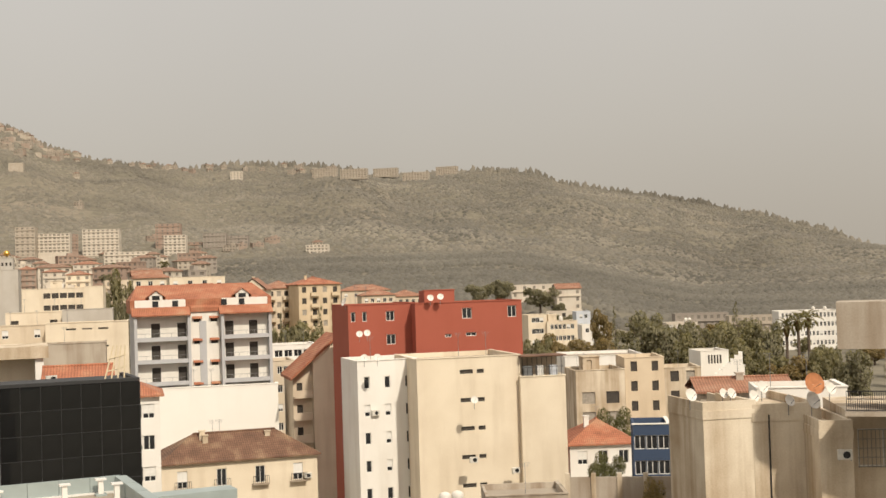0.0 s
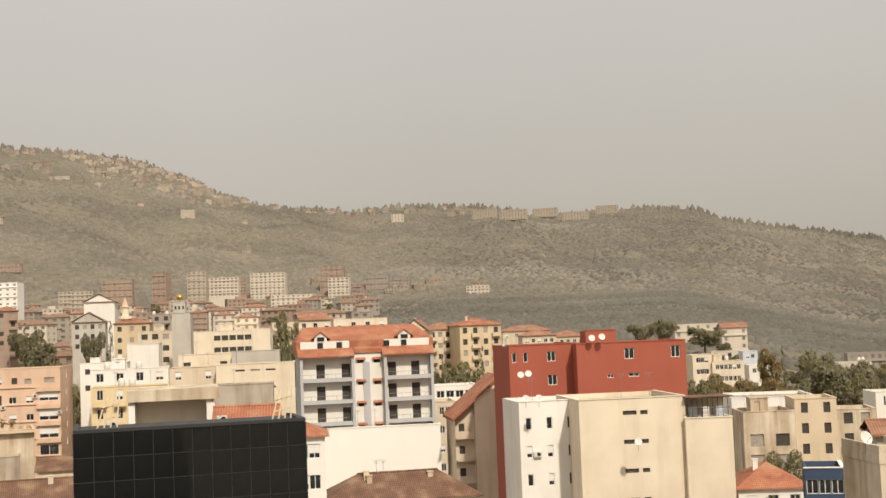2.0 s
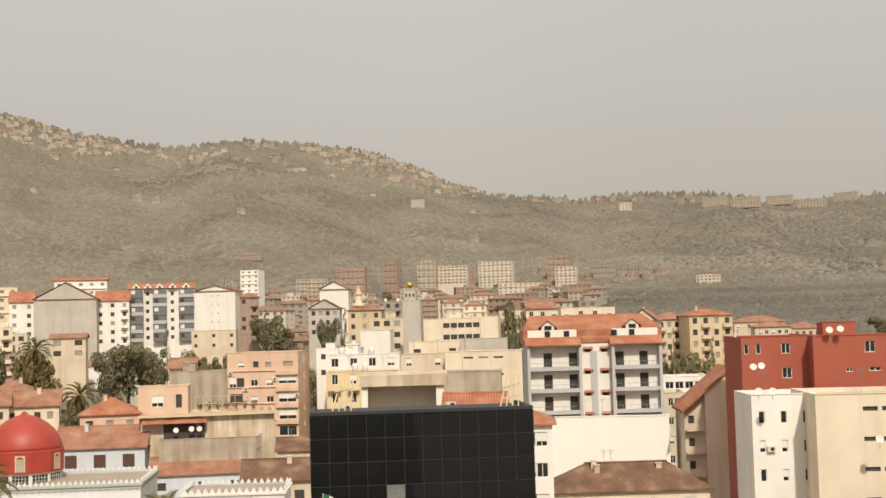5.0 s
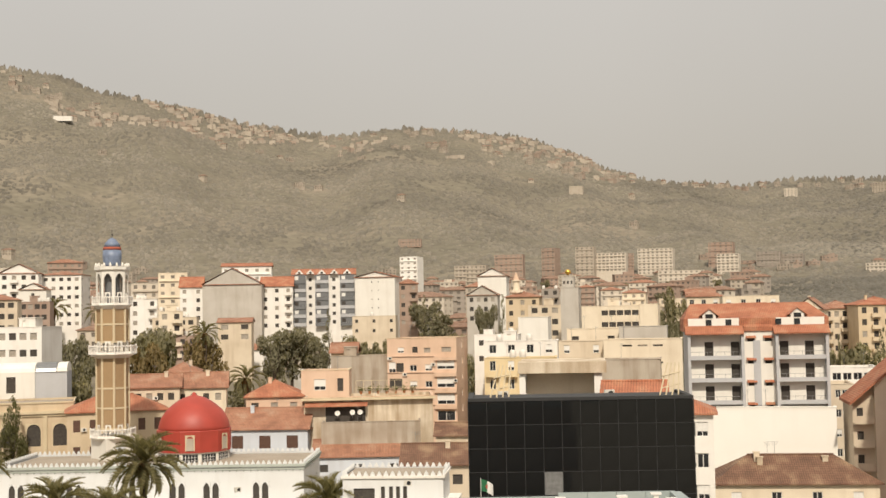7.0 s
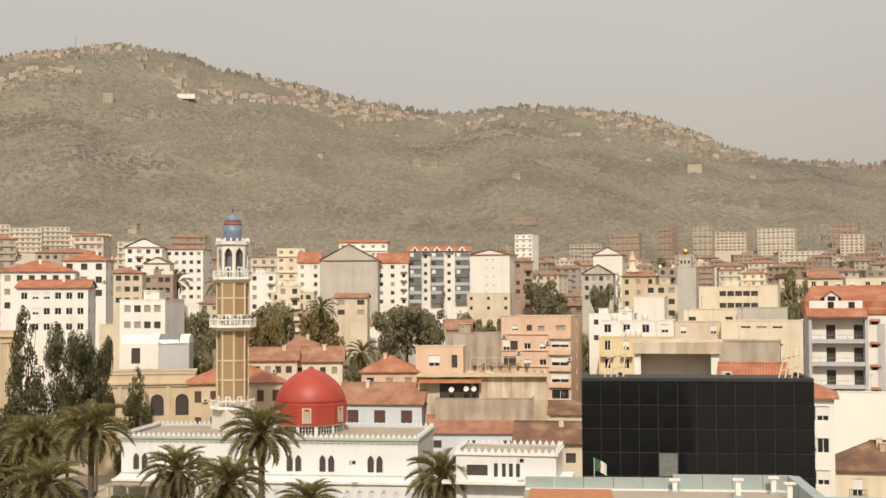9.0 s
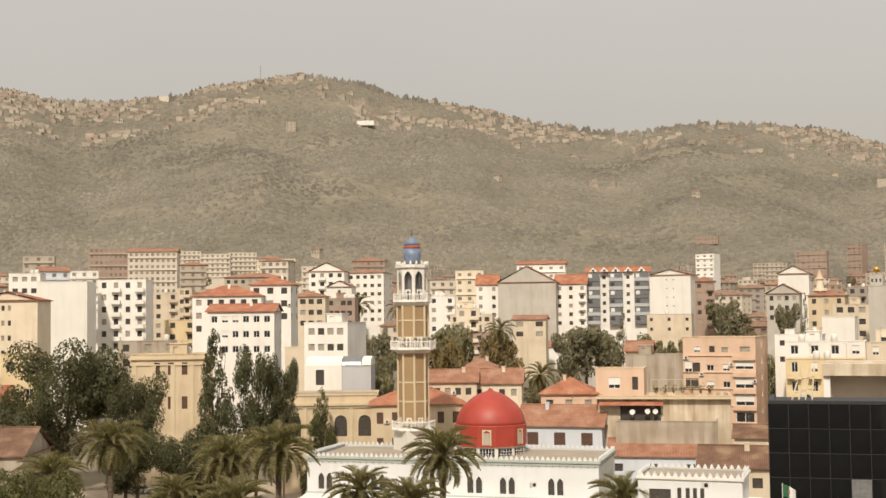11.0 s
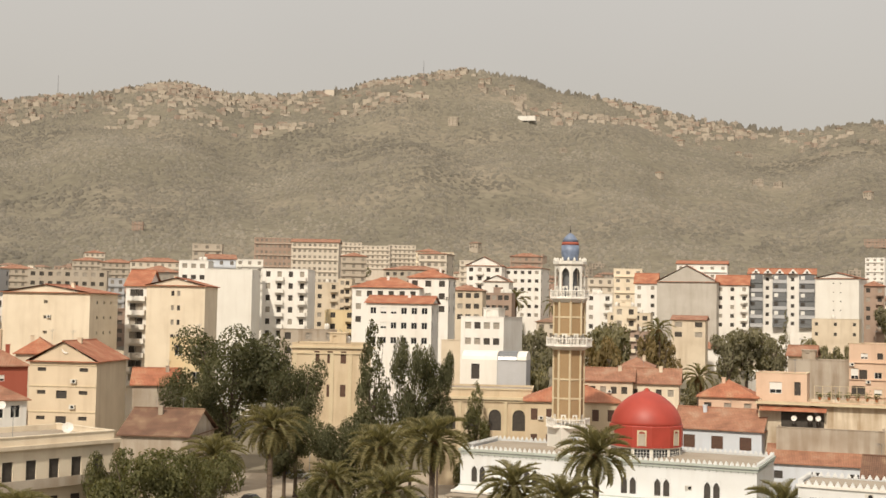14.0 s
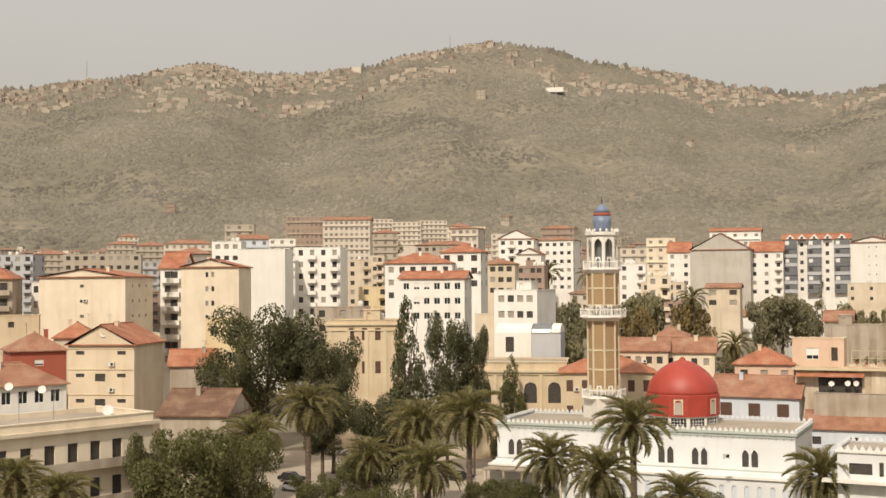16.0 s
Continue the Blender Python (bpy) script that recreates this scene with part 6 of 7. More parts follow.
def annexe(x, y, yaw, W, ztop):
    root = thing("mosque_annexe", "low white annexe with dark slit windows and merlons", "building", pose(x, y, 0, 0, 0, yaw))
    D = 8.0
    holes = [(1.2, 3.6, ztop - 2.6, ztop - 1.4)] + [(W * k, W * k + 0.45, ztop - 2.7, ztop - 1.2) for k in (0.38, 0.46, 0.53, 0.60)]
    g = Geo()
    g.facade((0, 0), (1, 0), W, 0, ztop, holes)
    g.facade((W, 0), (0, 1), D, 0, ztop)
    g.facade((W, D), (-1, 0), W, 0, ztop)
    g.facade((0, D), (0, -1), D, 0, ztop)
    part("wall", g, MOSQUE_WHITE, root)
    for h in holes:
        put_window(root, h[0], 0.08, h[2], 0, h[1] - h[0], h[3] - h[2], "void")
    g = Geo()
    g.box(0.2, W - 0.2, 0.2, D - 0.2, ztop - 0.3, ztop - 0.1)
    part("roof", g, ROOFING, root)
    for z0, z1, o in ((ztop - 0.3, ztop, 0.2), (ztop - 3.4, ztop - 3.1, 1.4)):
        g = Geo()
        g.box(-o, W + o, -o, 0, z0, z1)
        g.box(W, W + o, 0, D, z0, z1)
        part("cornice", g, WHITE, root)
    crenellated(root, W, D, ztop, (((0, 0), (1, 0), W), ((W, 0), (0, 1), D), ((W, D), (-1, 0), W), ((0, D), (0, -1), D)))


annexe(-70.0, 121.2, 20.0, 11.3, 12.19)
air_conditioner(-61.8, 121.1, 11.5, 30)


# old station with arched windows, and its wing
def arcade_hall(x, y, yaw, W, ztop):
    root = thing("arcade_hall", "sand stone hall with round arched windows and balustrade", "hall", pose(x, y, 0, 0, 0, yaw))
    holes = [(W * k, W * k + 2.6, ztop - 7.2, ztop - 3.4) for k in (0.10, 0.33, 0.56, 0.80)]
    g = Geo()
    g.facade((0, 0), (1, 0), W, 0, ztop, holes, 0.4)
    g.facade((W, 0), (0, 1), 12, 0, ztop)
    g.facade((W, 12), (-1, 0), W, 0, ztop)
    g.facade((0, 12), (0, -1), 12, 0, ztop)
    part("wall", g, OCHRE, root)
    plate = arch_plate(2.6, 3.8, True, 0.2).mesh("window", TRIM)
    for h in holes:
        arch_window(root, plate, h[0], -0.04, h[2], 0, 2.6, 3.8)
    for z0, z1, o in ((ztop - 1.9, ztop - 1.4, 0.5), (ztop - 2.3, ztop - 2.1, 0.25), (ztop - 0.2, ztop + 0.05, 0.15)):
        g = Geo()
        g.box(-o, W + o, -o, 0, z0, z1)
        g.box(W, W + o, 0, 12, z0, z1)
        part("cornice", g, TRIM, root)
    for k in range(5):
        g = Geo()
        cx = W * (0.05 + 0.23 * k)
        g.box(cx - 0.3, cx + 0.3, -0.25, 0, 0, ztop - 2.3)
        part("pilaster", g, TRIM, root)
    g = Geo()
    g.box(0.3, W - 0.3, 0.3, 11.7, ztop - 0.5, ztop - 0.3)
    part("roof", g, ROOFING, root)


arcade_hall(-156.6, 148.8, 40.5, 17.2, 16.85)
building("hall_wing", "sand stone hall wing under a red tiled roof", -138.3, 152.7, 42.0, 15.5, 15.42, 10, OCHRE, None, 2, 4.2, 6, (1.1, 1.9), "shutter", "hip", 2.4, TILE, sill=1.2)


def barrel_house(x, y, yaw, W, ztop):
    root = thing("barrel_house", "white house with a curved sheet metal barrel roof", "house", pose(x, y, 0, 0, 0, yaw))
    g = Geo()
    g.facade((0, 0), (1, 0), W * 0.55, 0, ztop - 1.6, [(W * 0.15, W * 0.28, ztop - 5.2, ztop - 2.4)])
    g.facade((W * 0.55, 0), (0, 1), 7, 0, ztop - 1.6)
    g.facade((0, 7), (0, -1), 7, 0, ztop - 1.6)
    part("wall", g, CLEAN, root)
    put_window(root, W * 0.15, 0.1, ztop - 5.2, 0, W * 0.13, 2.8, "void")
    for x0, x1, mat, nm in ((0.0, W * 0.55, CLEAN, "white_vault"), (W * 0.56, W * 0.85, STEEL, "metal_vault"), (W * 0.86, W, CLEAN, "white_vault")):
        g = Geo()
        n = 8
        prof = [(3.5 - 3.5 * math.cos(math.pi * k / n), ztop - 1.6 + 1.6 * math.sin(math.pi * k / n)) for k in range(n + 1)]
        for (a, za), (b, zb) in zip(prof, prof[1:]):
            g.face(((x0, a, za), (x1, a, za), (x1, b, zb), (x0, b, zb)))
        g.face([(x0, a, z) for a, z in prof])
        g.face([(x1, a, z) for a, z in reversed(prof)])
        part(nm, g, mat, root)
    g = Geo()
    g.box(W * 0.55, W, 0.2, 6.8, 0, ztop - 1.6)
    part("metal_wall", g, LIGHT_GREY, root)


barrel_house(-163.0, 162.2, 35.1, 12.0, 22.91)

# balconied old building at the street
old = building("old_balcony_building", "old cream building with long balconies and tall shuttered windows", -109.4, 44.3, 96.0, 18.1, 17.57, 10, CREAM, None, 3, 3.5, 7, (1.1, 2.2), "void", sill=0.3, top=1.2, margin=1.2)
for q in range(3):
    g = Geo()
    zz = old.location.z
    top_z = 17.57 - zz
    g.box(0, 18.5, -1.0, 0.0, top_z - 1.2 - 3.5 * (q + 1) - 0.05, top_z - 1.2 - 3.5 * (q + 1) + 0.12)
    g.box(0, 18.5, -1.0, -0.9, top_z - 1.2 - 3.5 * (q + 1) + 0.12, top_z - 1.2 - 3.5 * (q + 1) + 0.85)
    part("balcony", g, CONCRETE, old)
g = Geo()
g.box(-0.2, 18.7, -0.5, 0.0, top_z - 1.1, top_z - 0.75)
part("cornice", g, SAND, old)
satellite_dish(-167.4, 85.6, 23.4, 55, 0.65)
satellite_dish(-112.0, 57.7, 18.0, 55, 0.55)
satellite_dish(-156.4, 66.7, 17.3, 50, 0.55)
satellite_dish(-154.7, 70.4, 16.8, 50, 0.55)
for spec in ((-168.5, 85.5, 22.3), (-167.2, 87.0, 19.3), (-167.2, 87.0, 15.4)):
    air_conditioner(*spec, 68)

# grey balcony bays of the striped block
bays = thing("balcony_bays", "dark grey balcony bays stacked on the white block", "balcony", pose(-229.0, 363.9, 44.6, 0, 0, 33))
for x0, x1 in ((0.2, 4.6), (7.8, 12.4), (16.4, 21.4)):
    for q in range(6):
        g = Geo()
        z = -2.95 * (q + 1)
        g.box(x0, x1, -0.5, 0.2, z + 1.15, z + 2.9)
        part("loggia", g, DARK_GREY, bays)
        g = Geo()
        g.box(x0, x1, -0.75, 0.2, z, z + 1.1)
        part("balcony_front", g, LIGHT_GREY if (q * 7 + int(x0)) % 3 else DARK_GREY, bays)
        g = Geo()
        g.box(x0 + 0.5, x0 + 1.8, -0.54, -0.45, z + 1.25, z + 2.5)
        part("window", g, VOID if q % 2 else FRAME, bays)
for cx in (2.4, 6.2, 10.1, 14.4, 18.9):
    g = Geo()
    g.face(((cx - 1.5, -0.4, 0.3), (cx + 1.5, -0.4, 0.3), (cx, -0.4, 1.9)))
    g.face(((cx - 1.5, -0.4, 0.3), (cx, -0.4, 1.9), (cx, 3.0, 1.9), (cx - 1.5, 0.5, 0.3)))
    g.face(((cx, -0.4, 1.9), (cx + 1.5, -0.4, 0.3), (cx + 1.5, 0.5, 0.3), (cx, 3.0, 1.9)))
    part("gablet", g, WHITE, bays)
    g = Geo()
    g.box(cx - 0.4, cx + 0.4, -0.48, -0.42, 0.4, 1.1)
    part("window", g, VOID, bays)

# gold ball on the grey tower, and a small far minaret
g = Geo()
g.lathe([(0.75 * math.sin(math.pi * k / 8) + 0.02, -0.75 * math.cos(math.pi * k / 8)) for k in range(9)], 14)
ball = tagged(new("gilded_ball", g.mesh("gilded_ball", GOLD, True)), "gilded ball on a mast above the grey tower", "ornament")
ball.location = (-104.1, 294.7, 40.1)
g = Geo()
g.tube((0, 0, -0.6), (0, 0, -3.4), 0.1, 0.1)
part("mast", g, STEEL, ball)
small = thing("small_minaret", "small cream minaret with two ring balconies", "minaret", pose(-129.5, 323.0, 41.2))
for r0, r1, z0, z1, mat, nm in ((1.3, 1.3, -17, -5.0, CREAM, "shaft"), (1.9, 1.9, -5.4, -4.6, CREAM, "balcony"), (1.0, 1.0, -4.6, -2.2, CREAM, "lantern"), (1.35, 1.35, -2.2, -1.9, CREAM, "ring"), (0.9, 0.1, -1.9, 0.4, PINK, "cap"), (1.9, 1.9, -11.2, -10.2, CREAM, "balcony")):
    g = Geo()
    g.lathe(((r0, z0), (r1, z1)), 10)
    part(nm, g, mat, small)
# sheet awning on the terrace house, and a dark sheet for the shade below it
g = Geo()
g.face(((0, -1.6, -0.5), (10.4, -1.6, -0.5), (10.4, 0, 0.1), (0, 0, 0.1)))
g.face(((0, 0, 0.04), (10.4, 0, 0.04), (10.4, -1.6, -0.56), (0, -1.6, -0.56)))
g.face(((0, -1.6, -0.56), (10.4, -1.6, -0.56), (10.4, -1.6, -0.5), (0, -1.6, -0.5)))
aw = tagged(new("awning", g.mesh("awning", TILE)), "long orange sheet awning over a dark terrace", "awning")
aw.matrix_world = pose(-109.1, 176.8, 15.7, 0, 0, 27)
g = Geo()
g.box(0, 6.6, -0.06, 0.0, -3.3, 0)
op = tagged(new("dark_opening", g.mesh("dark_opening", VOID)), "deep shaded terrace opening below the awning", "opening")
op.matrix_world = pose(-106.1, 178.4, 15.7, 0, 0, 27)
for spec in ((-103.6, 178.0, 14.0), (-101.5, 179.3, 14.1), (-100.4, 179.9, 14.1)):
    satellite_dish(*spec, 25, 0.45)


def steel_props(x, y, z, yaw):
    root = thing("steel_props", "leaning sand coloured steel sign props on a roof", "props", pose(x, y, z, 0, 0, yaw))
    for k in range(4):
        g = Geo()
        g.tube((0.5 * k, 0, -0.3), (0.9 + 0.3 * k, 0.6, 2.4), 0.06, 0.06, 5)
        part("strut", g, TRIM, root)
    for k in range(2):
        g = Geo()
        g.tube((0.3, 0.2, 0.5 + 0.9 * k), (1.8, 0.4, 0.8 + 0.9 * k), 0.05, 0.05, 5)
        part("crossbar", g, TRIM, root)


steel_props(-25.6, 92.5, 23.6, 31)
steel_props(-37.8, 88.2, 23.6, 31)


def slope_house(x, y, yaw, W, zl, zr):
    """A tall house under one steep roof slope, falling to its left end."""
    root = thing("steep_house", "tall pale house under a steep orange tiled slope", "house", pose(x, y, 0, 0, 0, yaw))
    D, cut = 10.0, W * 0.42
    zc = zl + (zr - zl) * 0.42
    g = Geo()
    g.face(((cut, 0, 0), (W, 0, 0), (W, 0, zr), (cut, 0, zc)))
    g.face(((W, 0, 0), (W, D, 0), (W, D, zr), (W, 0, zr)))
    part("wall", g, CREAM, root)
    g = Geo()
    holes = [(0.5, 1.3, zl - 2.6 - 3.0 * k, zl - 0.9 - 3.0 * k) for k in range(5)]
    g.facade((0, 1.2), (1, 0), cut, 0, zl, holes)
    g.face(((0, 1.2, zl), (cut, 1.2, zl), (cut, 1.2, zc)))
    g.face(((cut, 0, 0), (cut, 0, zc), (cut, 1.2, zc), (cut, 1.2, 0)))
    g.facade((0, D), (0, -1), D - 1.2, 0, zl)
    part("wall", g, SAND, root)
    for h in holes:
        put_window(root, h[0], 1.3, h[2], 0, 0.8, 1.7, "void")
    for k in range(5):
        g = Geo()
        z = zl - 2.75 - 3.0 * k
        g.box(0.1, cut - 0.1, 0.1, 1.2, z - 0.15, z)
        g.box(0.1, cut - 0.1, 0.1, 0.2, z, z + 0.9)
        part("balcony", g, SAND, root)
    g = Geo()
    p = [(-0.5, -0.4, zl - 0.45), (W, -0.4, zr), (W, D, zr), (-0.5, D, zl - 0.45)]
    q = [(a, b_, c + 0.35) for a, b_, c in p]
    g.face(q)
    g.face(list(reversed(p)))
    for k in range(4):
        g.face((p[k], p[(k + 1) % 4], q[(k + 1) % 4], q[k]))
    part("roof", g, TILE, root)


slope_house(-20.6, 166.7, 15.0, 6.2, 17.85, 23.09)


def boundary_wall(x, y, z, yaw, length, h):
    root = thing("boundary_wall", "dark weathered boundary wall with square posts", "wall", pose(x, y, z - h, 0, 0, yaw))
    n = int(length / 2.4)
    for k in range(n):
        g = Geo()
        g.box(2.4 * k, 2.4 * k + 2.4, 0, 0.25, 0, h)
        part("wall_panel", g, CONCRETE, root)
        g = Geo()
        g.box(2.4 * k - 0.22, 2.4 * k + 0.22, -0.12, 0.36, 0, h + 0.35)
        part("post", g, STAINED, root)


boundary_wall(10.9, 115.5, 11.5, -8, 11, 3.0)
building("terrace", "brown gravel roof terrace with a low parapet", 3.2, 112.0, 2.4, 7.4, 10.53, 7, CONCRETE, None, 1, 3, 0)

# pergola, railings and pots on the roof terrace
perg = thing("pergola", "light iron pergola over a cluttered roof terrace", "pergola", pose(-102.4, 182.2, 17.1, 0, 0, 26))
for k in range(9):
    g = Geo()
    g.tube((1.3 * k, 0, -0.2), (1.3 * k, 0, 2.1), 0.045, 0.045, 5)
    part("post", g, TRIM, perg)
for zz in (0.9, 2.1):
    g = Geo()
    g.tube((0, 0, zz), (10.4, 0, zz), 0.04, 0.04, 5)
    part("rail", g, TRIM, perg)
for k in range(7):
    px = 0.8 + 1.45 * k
    pot = thing("potted_plant", "leafy potted plant on the roof terrace", "potted plant", perg.matrix_world @ pose(px, 0.5 + 0.2 * (k % 3), -0.2), "terrace pots")
    g = Geo()
    g.lathe(((0.18, 0), (0.28, 0.45), (0.3, 0.5)), 8)
    part("pot", g, RUST, pot)
    rp = random.Random(k)
    g = Geo()
    for j in range(60):
        c = Vector((rp.gauss(0, 0.28), rp.gauss(0, 0.28), 0.85 + rp.gauss(0, 0.25)))
        u = Vector((rp.gauss(0, 1), rp.gauss(0, 1), rp.gauss(0, 1))).normalized() * 0.13
        v = u.orthogonal() * 0.7
        g.face((c - u, c - v, c + u, c + v))
    part("leaves", g, LEAF_MID, pot)


# ---------- trees and palms ----------
def crown_geo(seed, blobs, n, leaf):
    """Many small tilted leaf sprays round a set of boughs; blobs: (x, y, z, r)."""
    rnd = np.random.default_rng(seed)
    unit = lambda a: a / np.linalg.norm(a, axis=1, keepdims=True)
    boughs = np.array(blobs)
    weights = boughs[:, 3] ** 2
    b = boughs[rnd.choice(len(blobs), n, p=weights / weights.sum())]
    d = unit(rnd.normal(size=(n, 3)))
    rad = b[:, 3:] * (0.55 + 0.5 * rnd.random((n, 1)) ** 0.6)
    c = b[:, :3] + d * rad * np.array((1, 1, 0.8))
    u = rnd.normal(size=(n, 3))
    u = unit(u - d * (u * d).sum(1, keepdims=True) * 0.6)
    v = unit(np.cross(d + rnd.normal(size=(n, 3)) * 0.5, u))
    size = leaf * (0.6 + 0.8 * rnd.random((n, 1)))
    bend = d * size * 0.35
    quads = np.stack((c - u * size - bend, c - v * size * 0.55, c + u * size - bend, c + v * size * 0.55), 1)
    soft = unit(d * 0.55 + rnd.normal(size=(n, 3)) * 0.16 + np.array((0, 0, 0.55)))
    away = (np.cross(quads[:, 1] - quads[:, 0], quads[:, 2] - quads[:, 1]) * soft).sum(1) < 0
    quads[away] = quads[away][:, ::-1]
    g = Geo()
    g.v = quads.reshape(-1, 3).tolist()
    g.f = [(4 * k, 4 * k + 1, 4 * k + 2, 4 * k + 3) for k in range(n)]
    g.s = [0] * n
    g.n = np.repeat(soft, 4, 0).tolist()
    return g


def trunk_geo(seed, h, r, spread, limbs=5):
    rnd = random.Random(seed)
    g = Geo()
    g.lathe(((r * 1.5, 0), (r * 1.05, h * 0.06), (r * 0.8, h * 0.45)), 8)
    for k in range(limbs):
        a = 2 * math.pi * k / limbs + rnd.uniform(-0.4, 0.4)
        m = (spread * 0.4 * math.cos(a), spread * 0.4 * math.sin(a), h * rnd.uniform(0.55, 0.65))
        e = (spread * 0.9 * math.cos(a), spread * 0.9 * math.sin(a), h * rnd.uniform(0.72, 0.9))
        g.tube((0, 0, h * 0.40), m, r * 0.6, r * 0.35)
        g.tube(m, e, r * 0.35, r * 0.1, 5)
    return g


def blobs_round(seed, n=16):
    """Boughs of a broad crown, for a tree one unit high and one wide."""
    rnd = random.Random(seed)
    out = [(0, 0, 0.66, 0.27)]
    for k in range(n):
        a, q = rnd.uniform(0, 2 * math.pi), rnd.uniform(0.35, 0.92)
        w = 0.40 * math.sin(math.pi * min(1, (1.08 - q) / 0.72)) ** 0.7
        rr = w * rnd.uniform(0.5, 1.0)
        out.append((rr * math.cos(a), rr * math.sin(a), q, rnd.uniform(0.07, 0.16)))
    return out


def blobs_cone(seed, width=1.0, n=40):
    rnd = random.Random(seed)
    out = []
    for k in range(n):
        q = 0.10 + 0.88 * k / n
        a = rnd.uniform(0, 2 * math.pi)
        w = 0.36 * width * (1 - q) ** 0.75
        out.append((w * math.cos(a) * rnd.uniform(0.4, 1.1), w * math.sin(a) * rnd.uniform(0.4, 1.1), q, 0.03 + 0.11 * width * (1 - q)))
    return out


KINDS = {}


def tree(kind, x, y, h, w, label, group="", name="tree", turn=None, z=None):
    """kind: (form, foliage); a tree h metres high and w wide."""
    form, fol = kind
    v = int(abs(x * 7 + y * 3)) % 3
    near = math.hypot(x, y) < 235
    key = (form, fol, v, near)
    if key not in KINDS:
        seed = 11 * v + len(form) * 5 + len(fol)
        # trees beyond 235 m get the haze-paled copies
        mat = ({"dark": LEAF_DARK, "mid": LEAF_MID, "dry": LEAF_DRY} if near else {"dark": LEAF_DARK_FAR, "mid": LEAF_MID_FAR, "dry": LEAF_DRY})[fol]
        n, leaf = (15000, 0.0115) if near else (3000, 0.026)
        if form == "round":
            c = crown_geo(seed, blobs_round(seed, 26 if near else 16), n, leaf)
            t = trunk_geo(seed, 1.0, 0.028, 0.3)
        elif form == "cypress":
            c = crown_geo(seed, blobs_cone(seed, 1.0), n // 2, leaf * 0.8)
            t = trunk_geo(seed, 1.0, 0.02, 0.05, 3)
        else:
            c = crown_geo(seed, blobs_cone(seed, 1.25, 60), n, leaf)
            t = trunk_geo(seed, 1.0, 0.022, 0.14, 6)
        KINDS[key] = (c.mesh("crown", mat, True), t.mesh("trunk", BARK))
    crown, trunk = KINDS[key]
    gz = ground_z(x, y) if z is None else z
    root = thing(name, label, "tree", pose(x, y, gz - 0.2, 0, 0, (x * 37 + y * 11) % 360 if turn is None else turn) @ Matrix.Diagonal((w, w, h, 1)), group)
    part("trunk", trunk, None, root)
    part("crown", crown, None, root)
    FOOT.append((x, y, w * 0.35))
    return root


def seen_tree(kind, spot, w, label, name="tree", group=""):
    tree(kind, spot[0], spot[1], spot[2] - ground_z(spot[0], spot[1]), w, label, group, name)


seen_tree(("round", "dark"), (-169.4, 115.4, 27.8), 21, "huge dark evergreen tree with a ragged crown", "evergreen_tree")
seen_tree(("round", "dark"), (-159.0, 121.3, 22.5), 11, "dark evergreen tree beside the huge one", "evergreen_tree")
seen_tree(("round", "dark"), (-165.4, 105.2, 20.2), 10, "dark lower evergreen beside the huge tree", "evergreen_tree")
seen_tree(("conifer", "dark"), (-143.9, 124.0, 29.2), 12.5, "tall dark pointed conifer in the park", "conifer")
seen_tree(("round", "dark"), (-142.9, 131.3, 26.5), 9.5, "tall dark tree with airy crown by the conifer", "evergreen_tree")
seen_tree(("round", "dark"), (-141.4, 135.7, 25.2), 6.5, "tall thin dark tree by the conifer", "evergreen_tree")
seen_tree(("conifer", "mid"), (-147.0, 150.0, 18.9), 9, "young thin conifer before the arcade hall", "conifer")
seen_tree(("round", "mid"), (-104.9, 62.3, 17.6), 13, "bushy green tree beside the old building", "bushy_tree")
seen_tree(("round", "mid"), (-107.1, 70.1, 15.7), 9, "bushy green tree with thin twigs", "bushy_tree")
seen_tree(("round", "mid"), (-108.2, 60.5, 16.0), 6, "slender bush by the balcony building", "bushy_tree")
seen_tree(("round", "dark"), (-143.4, 116.8, 14.6), 12, "dark undergrowth trees in the park", "evergreen_tree")
seen_tree(("round", "dark"), (-153.7, 115.1, 14.2), 11, "dark undergrowth trees in the park", "evergreen_tree")
seen_tree(("round", "mid"), (-117.2, 93.6, 9.7), 9, "low green shrub tree in the park", "shrub")
seen_tree(("round", "mid"), (-114.1, 84.6, 9.3), 8, "low green shrub tree in the park", "shrub")
seen_tree(("round", "mid"), (-102.5, 103.9, 7.5), 9, "low green shrub beneath the palms", "shrub")
for spot, w in (((-104.4, 102.1, 7.7), 7), ((-96.3, 101.6, 7.7), 8), ((-90.4, 101.6, 7.8), 7), ((-87.2, 106.9, 7.8), 8), ((-81.9, 106.0, 7.9), 7),
                ((-78.1, 108.9, 8.3), 6), ((-103.9, 87.7, 8.3), 8), ((-103.9, 81.4, 8.4), 8)):
    seen_tree(("round", "mid"), spot, w, "low green shrub beneath the palms", "shrub", "park shrubs")
seen_tree(("round", "mid"), (17.7, 138.9, 10.3), 5.5, "small leafy tree before the villa", "garden_tree")
seen_tree(("round", "dry"), (18.3, 110.5, 12.0), 4, "small yellowing garden tree by the wall", "garden_tree")
seen_tree(("round", "mid"), (22.8, 168.5, 12.2), 7, "dusty garden tree behind the villa", "garden_tree")
seen_tree(("cypress", "dark"), (-25.7, 253.7, 26.9), 8, "dark pointed cypress among the houses", "cypress")
seen_tree(("cypress", "dark"), (-32.8, 247.8, 25.9), 5, "dark pointed cypress among the houses", "cypress")
seen_tree(("cypress", "dark"), (40.7, 297.2, 23.9), 5, "slim dark cypress among park trees", "cypress")
seen_tree(("cypress", "dark"), (75.3, 321.3, 23.5), 7, "slim dark cypress among park trees", "cypress")
